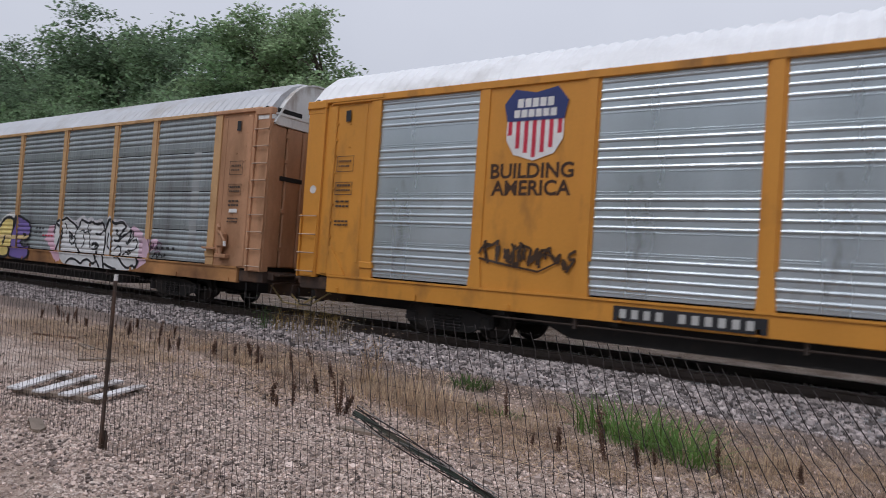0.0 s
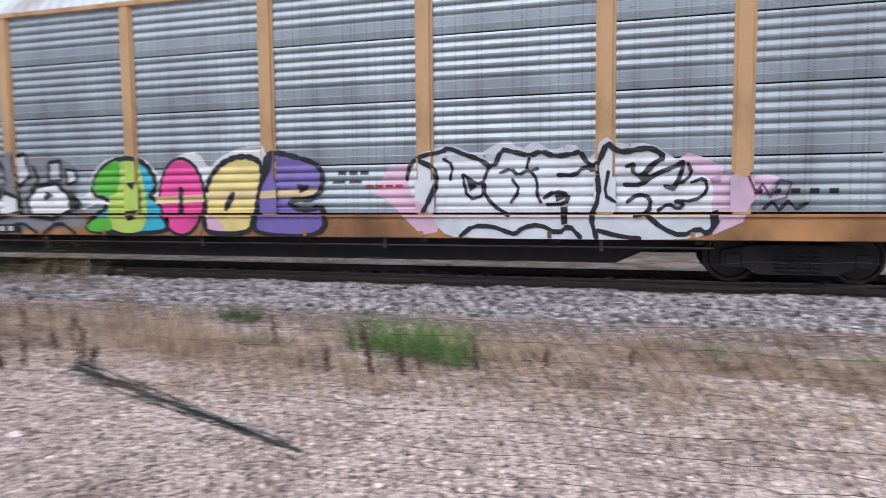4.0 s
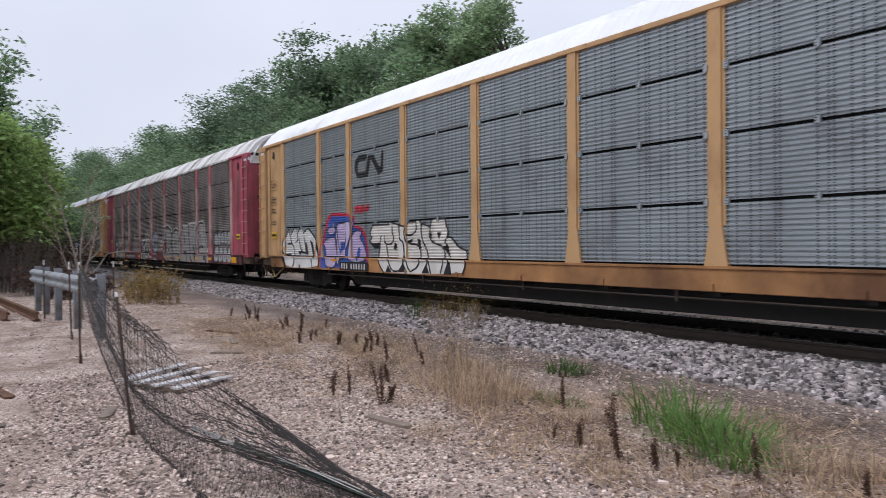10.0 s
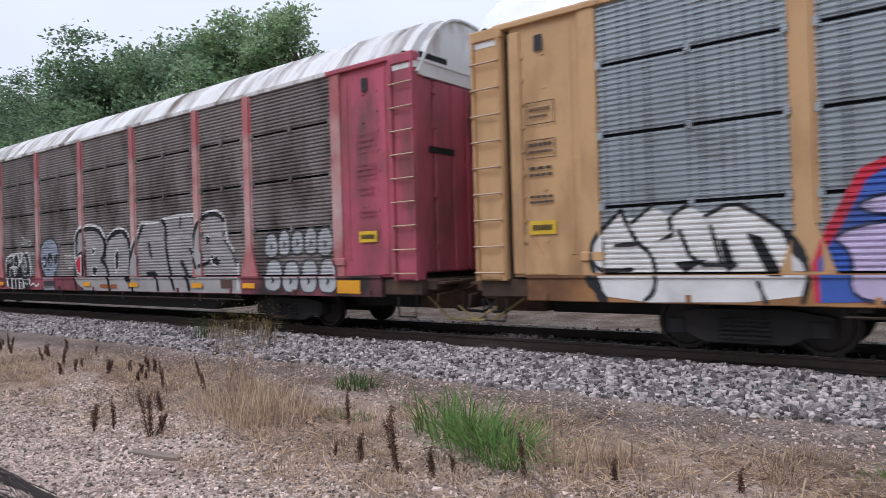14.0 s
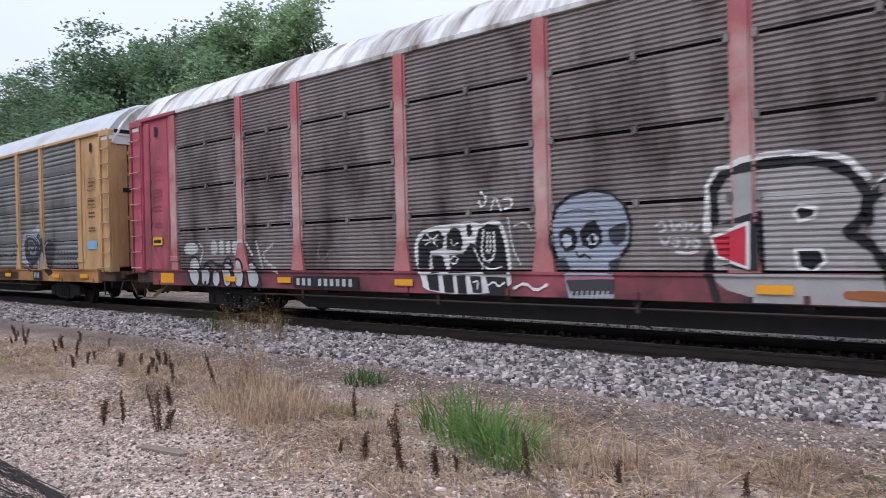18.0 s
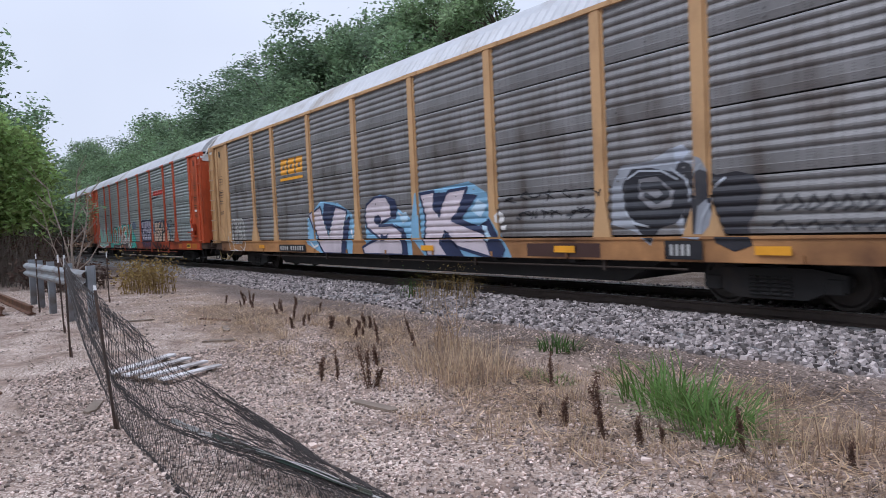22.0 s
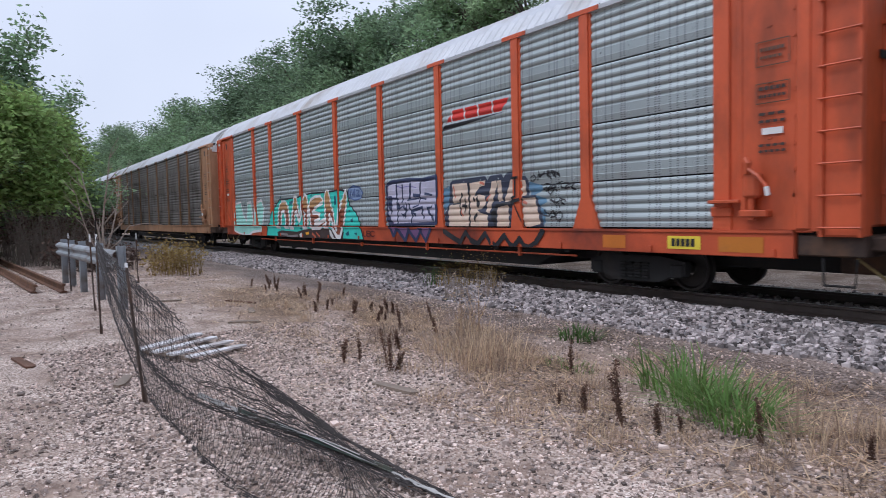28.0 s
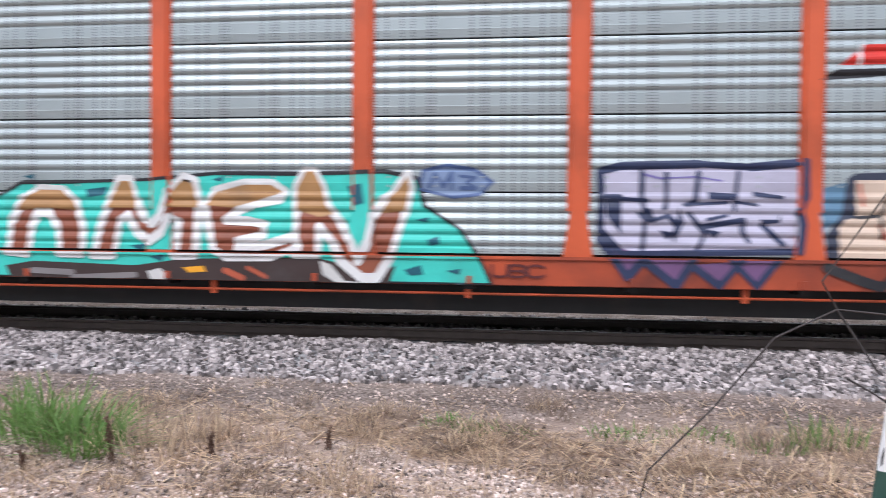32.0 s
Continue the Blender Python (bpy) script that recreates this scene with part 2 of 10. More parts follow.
def ground_material():
    """Limestone gravel, bare earth, a dry weedy strip, dark dirt at the ballast's foot and grey ballast, by their place."""
    m = bpy.data.materials.new("gravel_ground")
    m.use_nodes = True
    n, l = m.node_tree.nodes, m.node_tree.links
    bsdf = n["Principled BSDF"]
    bsdf.inputs["Roughness"].default_value = 0.95
    bsdf.inputs["Specular IOR Level"].default_value = 0.2
    geo = n.new("ShaderNodeNewGeometry")
    sep = n.new("ShaderNodeSeparateXYZ")
    l.new(geo.outputs["Position"], sep.inputs[0])

    def noise_tex(scale, detail=5):
        t = n.new("ShaderNodeTexNoise")
        t.inputs["Scale"].default_value, t.inputs["Detail"].default_value = scale, detail
        l.new(geo.outputs["Position"], t.inputs["Vector"])
        return t.outputs["Fac"]

    def ramp(src, stops):
        r = n.new("ShaderNodeValToRGB")
        el = r.color_ramp.elements
        while len(el) < len(stops):
            el.new(0.5)
        for e, (p, c) in zip(el, stops):
            e.position, e.color = p, (*c, 1)
        l.new(src, r.inputs["Fac"])
        return r.outputs["Color"]

    def mix(fac, a, b):
        x = n.new("ShaderNodeMix")
        x.data_type = "RGBA"
        for s, i in ((fac, 0), (a, 6), (b, 7)):
            l.new(s, x.inputs[i])
        return x.outputs[2]

    def band(lo, hi, soft, wob):
        """1 inside lo..hi of the y place, with a wandering edge."""
        w = n.new("ShaderNodeMath")
        w.operation = "MULTIPLY_ADD"
        l.new(noise_tex(0.55, 6), w.inputs[0])
        w.inputs[1].default_value = wob
        l.new(sep.outputs["Y"], w.inputs[2])
        outs = []
        for edge, sgn in ((lo, 1), (hi, -1)):
            r = n.new("ShaderNodeMapRange")
            r.inputs["From Min"].default_value, r.inputs["From Max"].default_value = edge + wob / 2 - soft * sgn, edge + wob / 2 + soft * sgn
            l.new(w.outputs[0], r.inputs["Value"])
            outs.append(r.outputs[0])
        p = n.new("ShaderNodeMath")
        p.operation = "MULTIPLY"
        l.new(outs[0], p.inputs[0])
        l.new(outs[1], p.inputs[1])
        return p.outputs[0]

    vor = n.new("ShaderNodeTexVoronoi")
    vor.inputs["Scale"].default_value = 74
    l.new(geo.outputs["Position"], vor.inputs["Vector"])
    vsep = n.new("ShaderNodeSeparateColor")
    l.new(vor.outputs["Color"], vsep.inputs[0])
    gravel = ramp(vsep.outputs[0], ((0.0, (0.13, 0.09, 0.073)), (0.35, (0.41, 0.32, 0.265)), (0.8, (0.68, 0.55, 0.475)), (1.0, (0.82, 0.73, 0.66))))
    earth = ramp(noise_tex(9, 8), ((0.3, (0.15, 0.10, 0.078)), (0.7, (0.39, 0.29, 0.23))))
    col = mix(ramp(noise_tex(1.3, 6), ((0.40, (0, 0, 0)), (0.62, (0.9, 0.9, 0.9)))), gravel, earth)
    straw = ramp(noise_tex(38, 8), ((0.3, (0.13, 0.085, 0.063)), (0.5, (0.33, 0.24, 0.18)), (0.7, (0.53, 0.40, 0.30))))
    wf = n.new("ShaderNodeMath")
    wf.operation = "MULTIPLY"
    l.new(band(3.6, 6.7, 0.5, 2.4), wf.inputs[0])
    l.new(ramp(noise_tex(0.9, 7), ((0.38, (0.15, 0.15, 0.15)), (0.6, (0.9, 0.9, 0.9)))), wf.inputs[1])
    col = mix(wf.outputs[0], col, straw)
    dark = ramp(noise_tex(30, 8), ((0.32, (0.06, 0.046, 0.04)), (0.52, (0.18, 0.14, 0.12)), (0.7, (0.38, 0.31, 0.275))))
    col = mix(band(6.2, 7.6, 0.6, 1.8), col, dark)
    vb = n.new("ShaderNodeTexVoronoi")
    vb.inputs["Scale"].default_value = 17
    l.new(geo.outputs["Position"], vb.inputs["Vector"])
    vs2 = n.new("ShaderNodeSeparateColor")
    l.new(vb.outputs["Color"], vs2.inputs[0])
    bal = ramp(vs2.outputs[0], ((0.0, (0.08, 0.077, 0.08)), (0.5, (0.24, 0.23, 0.232)), (1.0, (0.44, 0.42, 0.415))))
    col = mix(band(7.55, 13.6, 0.15, 0.4), col, bal)
    l.new(col, bsdf.inputs["Base Color"])
    bp = n.new("ShaderNodeBump")
    bp.inputs["Strength"].default_value, bp.inputs["Distance"].default_value = 0.9, 0.02
    hm = n.new("ShaderNodeMath")
    l.new(vsep.outputs[1], hm.inputs[0])
    l.new(noise_tex(25, 6), hm.inputs[1])
    l.new(hm.outputs[0], bp.inputs["Height"])
    l.new(bp.outputs[0], bsdf.inputs["Normal"])
    return m


M = dict(
    ground=ground_material(),
    ballast=stony("ballast_stone", (0.33, 0.29, 0.28), 0.8),
    pebble=stony("limestone_chip", (0.455, 0.365, 0.32), 0.78),
    rail=mat("rusted_rail_steel", (0.075, 0.058, 0.05), 0.55, 0.5, 0.3, 5, 60, 0.2),
    railtop=mat("polished_rail_head", (0.30, 0.29, 0.28), 0.3, 0.9, 0.1),
    tie=mat("creosoted_timber", (0.055, 0.045, 0.038), 0.9, 0, 0.35, 5, 70, 0.5),
    black=mat("black_running_gear", (0.018, 0.017, 0.017), 0.75, 0.1, 0.4, 4, 40, 0.3, dirt=(0.042, 0.032, 0.027), dirt_amount=0.25),
    gear=mat("rusty_end_gear", (0.058, 0.038, 0.030), 0.8, 0.1, 0.4, 4, 40, 0.4, dirt=(0.13, 0.07, 0.04), dirt_amount=0.4),
    cable=mat("pale_yellow_cable", (0.36, 0.27, 0.12), 0.7, 0, 0.3),
    pinksill=mat("grime_black_crimson_sill", (0.30, 0.075, 0.095), 0.7, 0, 0.3, 1.1, 30, 0.2, dirt=(0.028, 0.023, 0.023), dirt_amount=0.85),
    orangesill=mat("grimy_orange_sill", (0.50, 0.085, 0.03), 0.5, 0, 0.2, 1.3, 30, 0.1, dirt=(0.17, 0.035, 0.02), dirt_amount=0.6),
    tansill=mat("grimy_yellow_sill", (0.44, 0.22, 0.085), 0.6, 0, 0.25, 1.2, 30, 0.1, dirt=(0.14, 0.065, 0.03), dirt_amount=0.62),
    # near-black colour that stands in for shade inside the cars and their openings
    hole=mat("interior_shade_black", (0.012, 0.012, 0.013), 0.9),
    wheel=mat("worn_wheel_steel", (0.045, 0.04, 0.037), 0.5, 0.6, 0.3),
    roofw=mat("white_roof_paint", (0.80, 0.81, 0.82), 0.5, 0.05, 0.1, 1.2, 20, 0.1, dirt=(0.45, 0.43, 0.41), dirt_amount=0.25),
    roofg=mat("galvanised_roof", (0.47, 0.48, 0.50), 0.4, 0.3, 0.12, 1.5, 20, 0.1, dirt=(0.30, 0.27, 0.24), dirt_amount=0.35),
    roofd=mat("flaking_white_roof", (0.66, 0.65, 0.64), 0.6, 0.1, 0.15, 2.6, 20, 0.2, streak=2, dirt=(0.13, 0.09, 0.07), dirt_amount=0.58),
    capw=mat("white_end_paint", (0.70, 0.70, 0.69), 0.55, 0, 0.1, 2, 20, 0.1, streak=1, dirt=(0.28, 0.22, 0.17), dirt_amount=0.35),
    yellow=mat("armour_yellow_paint", (0.58, 0.255, 0.036), 0.5, 0, 0.12, 1.5, 20, 0.1, streak=1, dirt=(0.28, 0.13, 0.03), dirt_amount=0.25),
    tan=mat("faded_yellow_paint", (0.46, 0.25, 0.14), 0.6, 0, 0.2, 1.5, 20, 0.1, streak=1, dirt=(0.30, 0.16, 0.085), dirt_amount=0.5),
    tan2=mat("sunbleached_yellow_paint", (0.52, 0.32, 0.155), 0.6, 0, 0.12, 1.5, 20, 0.1, streak=1, dirt=(0.33, 0.19, 0.09), dirt_amount=0.45),
    pink=mat("faded_crimson_paint", (0.41, 0.085, 0.125), 0.6, 0, 0.2, 1.5, 20, 0.1, streak=1, dirt=(0.17, 0.065, 0.065), dirt_amount=0.55),
    pinkpost=mat("chalky_red_post_paint", (0.40, 0.125, 0.13), 0.7, 0, 0.25, 1.5, 20, 0.1, dirt=(0.54, 0.40, 0.37), dirt_amount=0.6),
    orange=mat("bright_orange_paint", (0.56, 0.10, 0.035), 0.45, 0, 0.12, 1.5, 20, 0.1, streak=1, dirt=(0.28, 0.06, 0.025), dirt_amount=0.5),
    brownp=mat("brown_weathered_paint", (0.20, 0.11, 0.055), 0.65, 0, 0.25, 1.5, 20, 0.1, streak=1, dirt=(0.09, 0.06, 0.045), dirt_amount=0.5),
    scr_up=slotted("bright_galvanised_screen", (0.50, 0.555, 0.59), 0.0, 0.8, 0.3, dirt_amount=0.05, vary=0.1),
    scr_ttx=slotted("galvanised_screen", (0.33, 0.365, 0.385), 0.35, 0.5, 0.48, dirt=(0.24, 0.25, 0.26), dirt_amount=0.45),
    scr_cn=slotted("slotted_grey_screen", (0.365, 0.40, 0.425), 0.8, 0.45, 0.42, dirt=(0.2, 0.2, 0.21), dirt_amount=0.25, vary=0.12),
    scr_soo=slotted("grimy_brown_screen", (0.225, 0.20, 0.192), 0.15, 0.12, 0.65, dirt=(0.065, 0.048, 0.043), dirt_amount=0.58, vary=0.35),
    scr_csx=slotted("weathered_grey_screen", (0.22, 0.216, 0.218), 0.35, 0.4, 0.55, dirt=(0.10, 0.08, 0.068), dirt_amount=0.42, vary=0.3),
    scr_bn=slotted("clean_galvanised_screen", (0.375, 0.42, 0.425), 0.75, 0.5, 0.45, dirt=(0.36, 0.38, 0.38), dirt_amount=0.3, vary=0.1),
    scr_br=slotted("soot_stained_screen", (0.17, 0.155, 0.145), 0.1, 0.2, 0.6, dirt=(0.06, 0.045, 0.035), dirt_amount=0.6, vary=0.3),
    rung=mat("worn_rung_steel", (0.42, 0.30, 0.22), 0.55, 0.3, 0.25, 5, 40),
    rust=mat("rusted_steel", (0.115, 0.058, 0.036), 0.85, 0.2, 0.4, 5, 60, 0.5, dirt=(0.20, 0.10, 0.05), dirt_amount=0.4),
    wire=mat("rusty_fence_wire", (0.048, 0.040, 0.038), 0.7, 0.4, 0.3),
    wiregalv=mat("dull_fence_wire", (0.30, 0.29, 0.28), 0.55, 0.6, 0.2),
    postgreen=mat("dark_green_post_paint", (0.024, 0.065, 0.050), 0.55, 0, 0.3, 8, 60, 0.3, dirt=(0.10, 0.06, 0.04), dirt_amount=0.3),
    postgrey=mat("weathered_grey_green_post_paint", (0.06, 0.085, 0.07), 0.6, 0, 0.3, 8, 60, 0.3, dirt=(0.16, 0.13, 0.10), dirt_amount=0.5),
    postbrown=mat("rusty_post_paint", (0.075, 0.055, 0.045), 0.75, 0.2, 0.35, 8, 60, 0.3, dirt=(0.13, 0.07, 0.045), dirt_amount=0.5),
    postwhite=mat("white_post_tip_paint", (0.72, 0.72, 0.72), 0.5, 0, 0.12, 14, 60, 0.2, dirt=(0.30, 0.24, 0.20), dirt_amount=0.2),
    whitewood=mat("white_painted_boards", (0.62, 0.60, 0.60), 0.8, 0, 0.2, 5, 40, 0.4, dirt=(0.24, 0.20, 0.18), dirt_amount=0.6),
    guard=mat("weathered_guardrail_zinc", (0.29, 0.31, 0.33), 0.6, 0.35, 0.25, 3, 40, 0.2, dirt=(0.16, 0.13, 0.11), dirt_amount=0.4),
    wood=mat("grey_weathered_wood", (0.21, 0.165, 0.13), 0.85, 0, 0.35, 4, 50, 0.4),
    bark=mat("grey_brown_bark", (0.13, 0.105, 0.085), 0.9, 0, 0.35, 6, 40, 0.6),
    twig=mat("pale_dead_twigs", (0.27, 0.22, 0.18), 0.9, 0, 0.3),
    leafd=leafy("deep_green_leaves", (0.165, 0.235, 0.14)),
    leafm=leafy("mid_green_leaves", (0.21, 0.30, 0.165)),
    leafl=leafy("light_green_leaves", (0.29, 0.39, 0.215)),
    leaflot=leafy("fresh_lot_tree_leaves", (0.24, 0.34, 0.115)),
    grass=leafy("fresh_green_grass", (0.155, 0.26, 0.075), 0.4),
    straw=leafy("dry_straw_grass", (0.50, 0.375, 0.26), 0.5),
    deadgrass=leafy("grey_brown_dead_grass", (0.26, 0.195, 0.15), 0.5),
    gold=leafy("yellow_brown_weeds", (0.27, 0.19, 0.07), 0.4),
    dock=leafy("dark_brown_seed_heads", (0.185, 0.115, 0.085), 0.4),
    # brown dead leaves, darkened in colour to give the shade under the lot trees
    deadleaf=leafy("shade_toned_dead_brush_leaves", (0.095, 0.062, 0.05), 0.5),
    weed=leafy("dull_green_weeds", (0.09, 0.15, 0.05), 0.4),
)


# ---- building helpers ----
def bare(name, verts, faces, material, smooth=False):
    me = bpy.data.meshes.new(name)
    me.from_pydata([tuple(v) for v in verts], [], [tuple(f) for f in faces])
    me.materials.append(material)
    if smooth:
        me.polygons.foreach_set("use_smooth", [True] * len(me.polygons))
    me.update()
    return me


class Shape:
    """Collects vertices and faces of one mesh."""

    def __init__(self):
        self.v, self.f = [], []

    def add(self, verts, faces):
        k = len(self.v)
        self.v += [tuple(p) for p in verts]
        self.f += [tuple(i + k for i in f) for f in faces]
        return self

    def box(self, x0, x1, y0, y1, z0, z1, ch=0.0):
        if ch <= 0:
            v = [(x, y, z) for z in (z0, z1) for y in (y0, y1) for x in (x0, x1)]
            return self.add(v, [(0, 2, 3, 1), (4, 5, 7, 6), (0, 1, 5, 4), (2, 6, 7, 3), (0, 4, 6, 2), (1, 3, 7, 5)])
        b = bmesh.new()
        bmesh.ops.create_cube(b, size=1)
        for p in b.verts:
            p.co = ((x0 + x1) / 2 + p.co.x * (x1 - x0), (y0 + y1) / 2 + p.co.y * (y1 - y0), (z0 + z1) / 2 + p.co.z * (z1 - z0))
        bmesh.ops.bevel(b, geom=b.edges[:], offset=ch, segments=1, affect="EDGES")
        b.verts.index_update()
        self.add([p.co[:] for p in b.verts], [[q.index for q in f.verts] for f in b.faces])
        b.free()
        return self

    def tube(self, pts, r, sides=4, taper=1.0, cap=True):
        pts = [Vector(p) for p in pts]
        k = len(self.v)
        for i, p in enumerate(pts):
            d = (pts[min(i + 1, len(pts) - 1)] - pts[max(i - 1, 0)])
            d = d.normalized() if d.length > 1e-9 else Vector((0, 0, 1))
            a = d.cross(Vector((0, 0, 1)) if abs(d.z) < 0.9 else Vector((1, 0, 0))).normalized()
            b = d.cross(a)
            rr = r * (1 + (taper - 1) * i / max(1, len(pts) - 1))
            for s in range(sides):
                t = 2 * math.pi * s / sides
                self.v.append(tuple(p + a * (rr * math.cos(t)) + b * (rr * math.sin(t))))
        for i in range(len(pts) - 1):
            for s in range(sides):
                q = k + i * sides
                self.f.append((q + s, q + (s + 1) % sides, q + sides + (s + 1) % sides, q + sides + s))
        if cap:
            self.f.append(tuple(k + s for s in range(sides))[::-1])
            self.f.append(tuple(k + (len(pts) - 1) * sides + s for s in range(sides)))
        return self

    def prism(self, poly, x0, x1, axis="x"):
        """A closed outline of (a, b) pairs drawn out along an axis."""
        n = len(poly)
        put = {"x": lambda t, a, b: (t, a, b), "y": lambda t, a, b: (a, t, b), "z": lambda t, a, b: (a, b, t)}[axis]
        v = [put(t, a, b) for t in (x0, x1) for a, b in poly]
        f = [tuple(range(n)), tuple(range(2 * n - 1, n - 1, -1))] + [(i, i + n, (i + 1) % n + n, (i + 1) % n) for i in range(n)]
        return self.add(v, f)

    def mesh(self, name, material, smooth=False, fix=True):
        me = bare(name, self.v, self.f, material, smooth)
        if fix and len(self.f) < 4000:
            b = bmesh.new()
            b.from_mesh(me)
            bmesh.ops.recalc_face_normals(b, faces=b.faces[:])
            b.to_mesh(me)
            b.free()
        return me


def part(name, data, parent, label="", at=None):
    ob = new(name, data)
    ob.parent = parent
    if at is not None:
        ob.matrix_basis = at
    if label:
        tagged(ob, label)
    return ob


def thing(name, label, category, m=None, group="", kind="", data=None):
    ob = new(name, data)
    if m is not None:
        ob.matrix_basis = m
    return tagged(ob, label, category, group, kind)


rng = np.random.default_rng(7)
RAIL_TOP, TRACK_Y = 0.24, 10.5


def ground_z(x, y):
    """Height of the ground sheet: level gravel, a shallow dip, and the ballast bed."""
    y = np.asarray(y, float)
    z = np.interp(y, [-900, 4.5, 6.6, 7.5, 9.0, 12.2, 13.8, 16, 900], [0, 0, -0.06, -0.05, 0.06, 0.06, -0.05, 0, 0])
    return z + 0.018 * np.sin(x * 1.7 + y * 0.6) * np.sin(y * 2.1 - x * 0.4) + 0.012 * np.sin(x * 4.3) * np.sin(y * 5.1 + 1)


# ---- ground, one sheet to the horizon ----
gx = np.unique(np.r_[np.linspace(-900, -70, 18), np.linspace(-70, -16, 90), np.linspace(-16, 12, 150), np.linspace(12, 40, 40), np.linspace(40, 900, 16)])
gy = np.unique(np.r_[np.linspace(-900, -30, 12), np.linspace(-30, -4, 30), np.linspace(-4, 15, 130), np.linspace(15, 50, 30), np.linspace(50, 900, 14)])
gX, gY = np.meshgrid(gx, gy)
gZ = ground_z(gX, gY)
nx, ny = len(gx), len(gy)
gi = np.arange(nx * ny).reshape(ny, nx)
gf = np.stack([gi[:-1, :-1], gi[:-1, 1:], gi[1:, 1:], gi[1:, :-1]], -1).reshape(-1, 4)
ground = new("ground", bare("ground", np.stack([gX, gY, gZ], -1).reshape(-1, 3).tolist(), gf.tolist(), M["ground"], True))
tagged(ground, "pale limestone gravel and bare earth lot beside the track", "ground", kind="structure")


def stones(name, label, xy, size, material, sink=0.35):
    """Angular loose stones, one joined mesh."""
    k = len(xy)
    base = np.array([(x, y, z) for z in (-1, 1) for y in (-1, 1) for x in (-1, 1)], float)
    v = base[None] * rng.uniform(0.45, 1.0, (k, 1, 3)) * (1 + rng.uniform(-0.35, 0.35, (k, 8, 3)))
    v *= (size * rng.uniform(0.5, 1.35, k) * 0.5)[:, None, None]
    a, b = rng.uniform(0, 6.28, k), rng.uniform(-0.6, 0.6, k)
    ca, sa, cb, sb = np.cos(a), np.sin(a), np.cos(b), np.sin(b)
    x, y, z = v[..., 0].copy(), v[..., 1].copy(), v[..., 2].copy()
    x, z = x * cb[:, None] - z * sb[:, None], x * sb[:, None] + z * cb[:, None]
    x, y = x * ca[:, None] - y * sa[:, None], x * sa[:, None] + y * ca[:, None]
    v = np.stack([x + xy[:, :1], y + xy[:, 1:], z + (ground_z(xy[:, 0], xy[:, 1]) + size * (0.5 - sink) * 0.5)[:, None]], -1)
    f = np.array([(0, 2, 3, 1), (4, 5, 7, 6), (0, 1, 5, 4), (2, 6, 7, 3), (0, 4, 6, 2), (1, 3, 7, 5)])
    faces = (f[None] + 8 * np.arange(k)[:, None, None]).reshape(-1, 4)
    return thing(name, label, "stones", kind="stuff", data=bare(name, v.reshape(-1, 3).tolist(), faces.tolist(), material))


def strewn(k, x0, x1, y0, y1, px=1.0):
    u = rng.uniform(0, 1, k)
    return np.stack([x1 - (x1 - x0) * u**px, rng.uniform(y0, y1, k)], 1)


near_ballast = np.r_[strewn(13000, -13, 9, 7.4, 9.5), strewn(7000, -32, -13, 7.4, 9.5, 0.8), strewn(2600, -14, 9, 9.9, 11.2), strewn(1500, -14, 9, 11.9, 13.4)]
stones("ballast_stones", "grey crushed ballast stones heaped beside the rails", near_ballast, 0.064, M["ballast"], 0.15)
chips = np.r_[strewn(44000, -10, 4, 0.6, 4.8), strewn(14000, -8, 3, -1.6, 2.2), strewn(8000, -26, -9, -4, 6, 0.7), strewn(9000, -13, 6, 4.4, 7.4)]
stones("limestone_chips", "pale loose limestone chips strewn over the lot", chips, 0.024, M["pebble"], 0.3)
stones("scattered_rocks", "larger pale broken stones lying on the gravel", np.r_[strewn(60, -10, -2.5, -0.8, 4), strewn(60, -20, -9, -3, 5)], 0.055, M["pebble"], 0.2)

# ---- track ----
track = thing("railway_track", "dark rails on creosoted timber sleepers in grey ballast", "track", kind="structure")
prof = [(-0.07, -0.17), (0.07, -0.17), (0.07, -0.155), (0.012, -0.13), (0.010, -0.045), (0.036, -0.035), (0.036, -0.005), (0.03, 0), (-0.03, 0), (-0.036, -0.005), (-0.036, -0.035), (-0.010, -0.045), (-0.012, -0.13), (-0.07, -0.155)]
rail_mesh = Shape().prism(prof, -220, 120).mesh("rail", M["rail"])
head_mesh = Shape().box(-220, 120, -0.026, 0.026, 0.0005, 0.003).mesh("running_surface", M["railtop"])
for s in (-1, 1):
    r = part("rail", rail_mesh, track, at=pose(0, TRACK_Y + s * 0.755, RAIL_TOP))
    part("running_surface", head_mesh, r, "bright worn rail head")
tie_mesh = Shape().box(-0.115, 0.115, -1.3, 1.3, -0.16, 0, 0.012).mesh("sleeper", M["tie"])
plate_mesh = Shape().box(-0.09, 0.09, -0.17, 0.17, 0, 0.016).mesh("tie_plate", M["rail"])
for i in range(104):
    t = part("sleeper", tie_mesh, track, at=pose(-44 + 0.55 * i + rng.uniform(-0.03, 0.03), TRACK_Y, RAIL_TOP - 0.186, rz=rng.uniform(-1, 1)))
    if 50 < i:
        part("tie_plate", plate_mesh, t, at=pose(0, -0.755, 0))


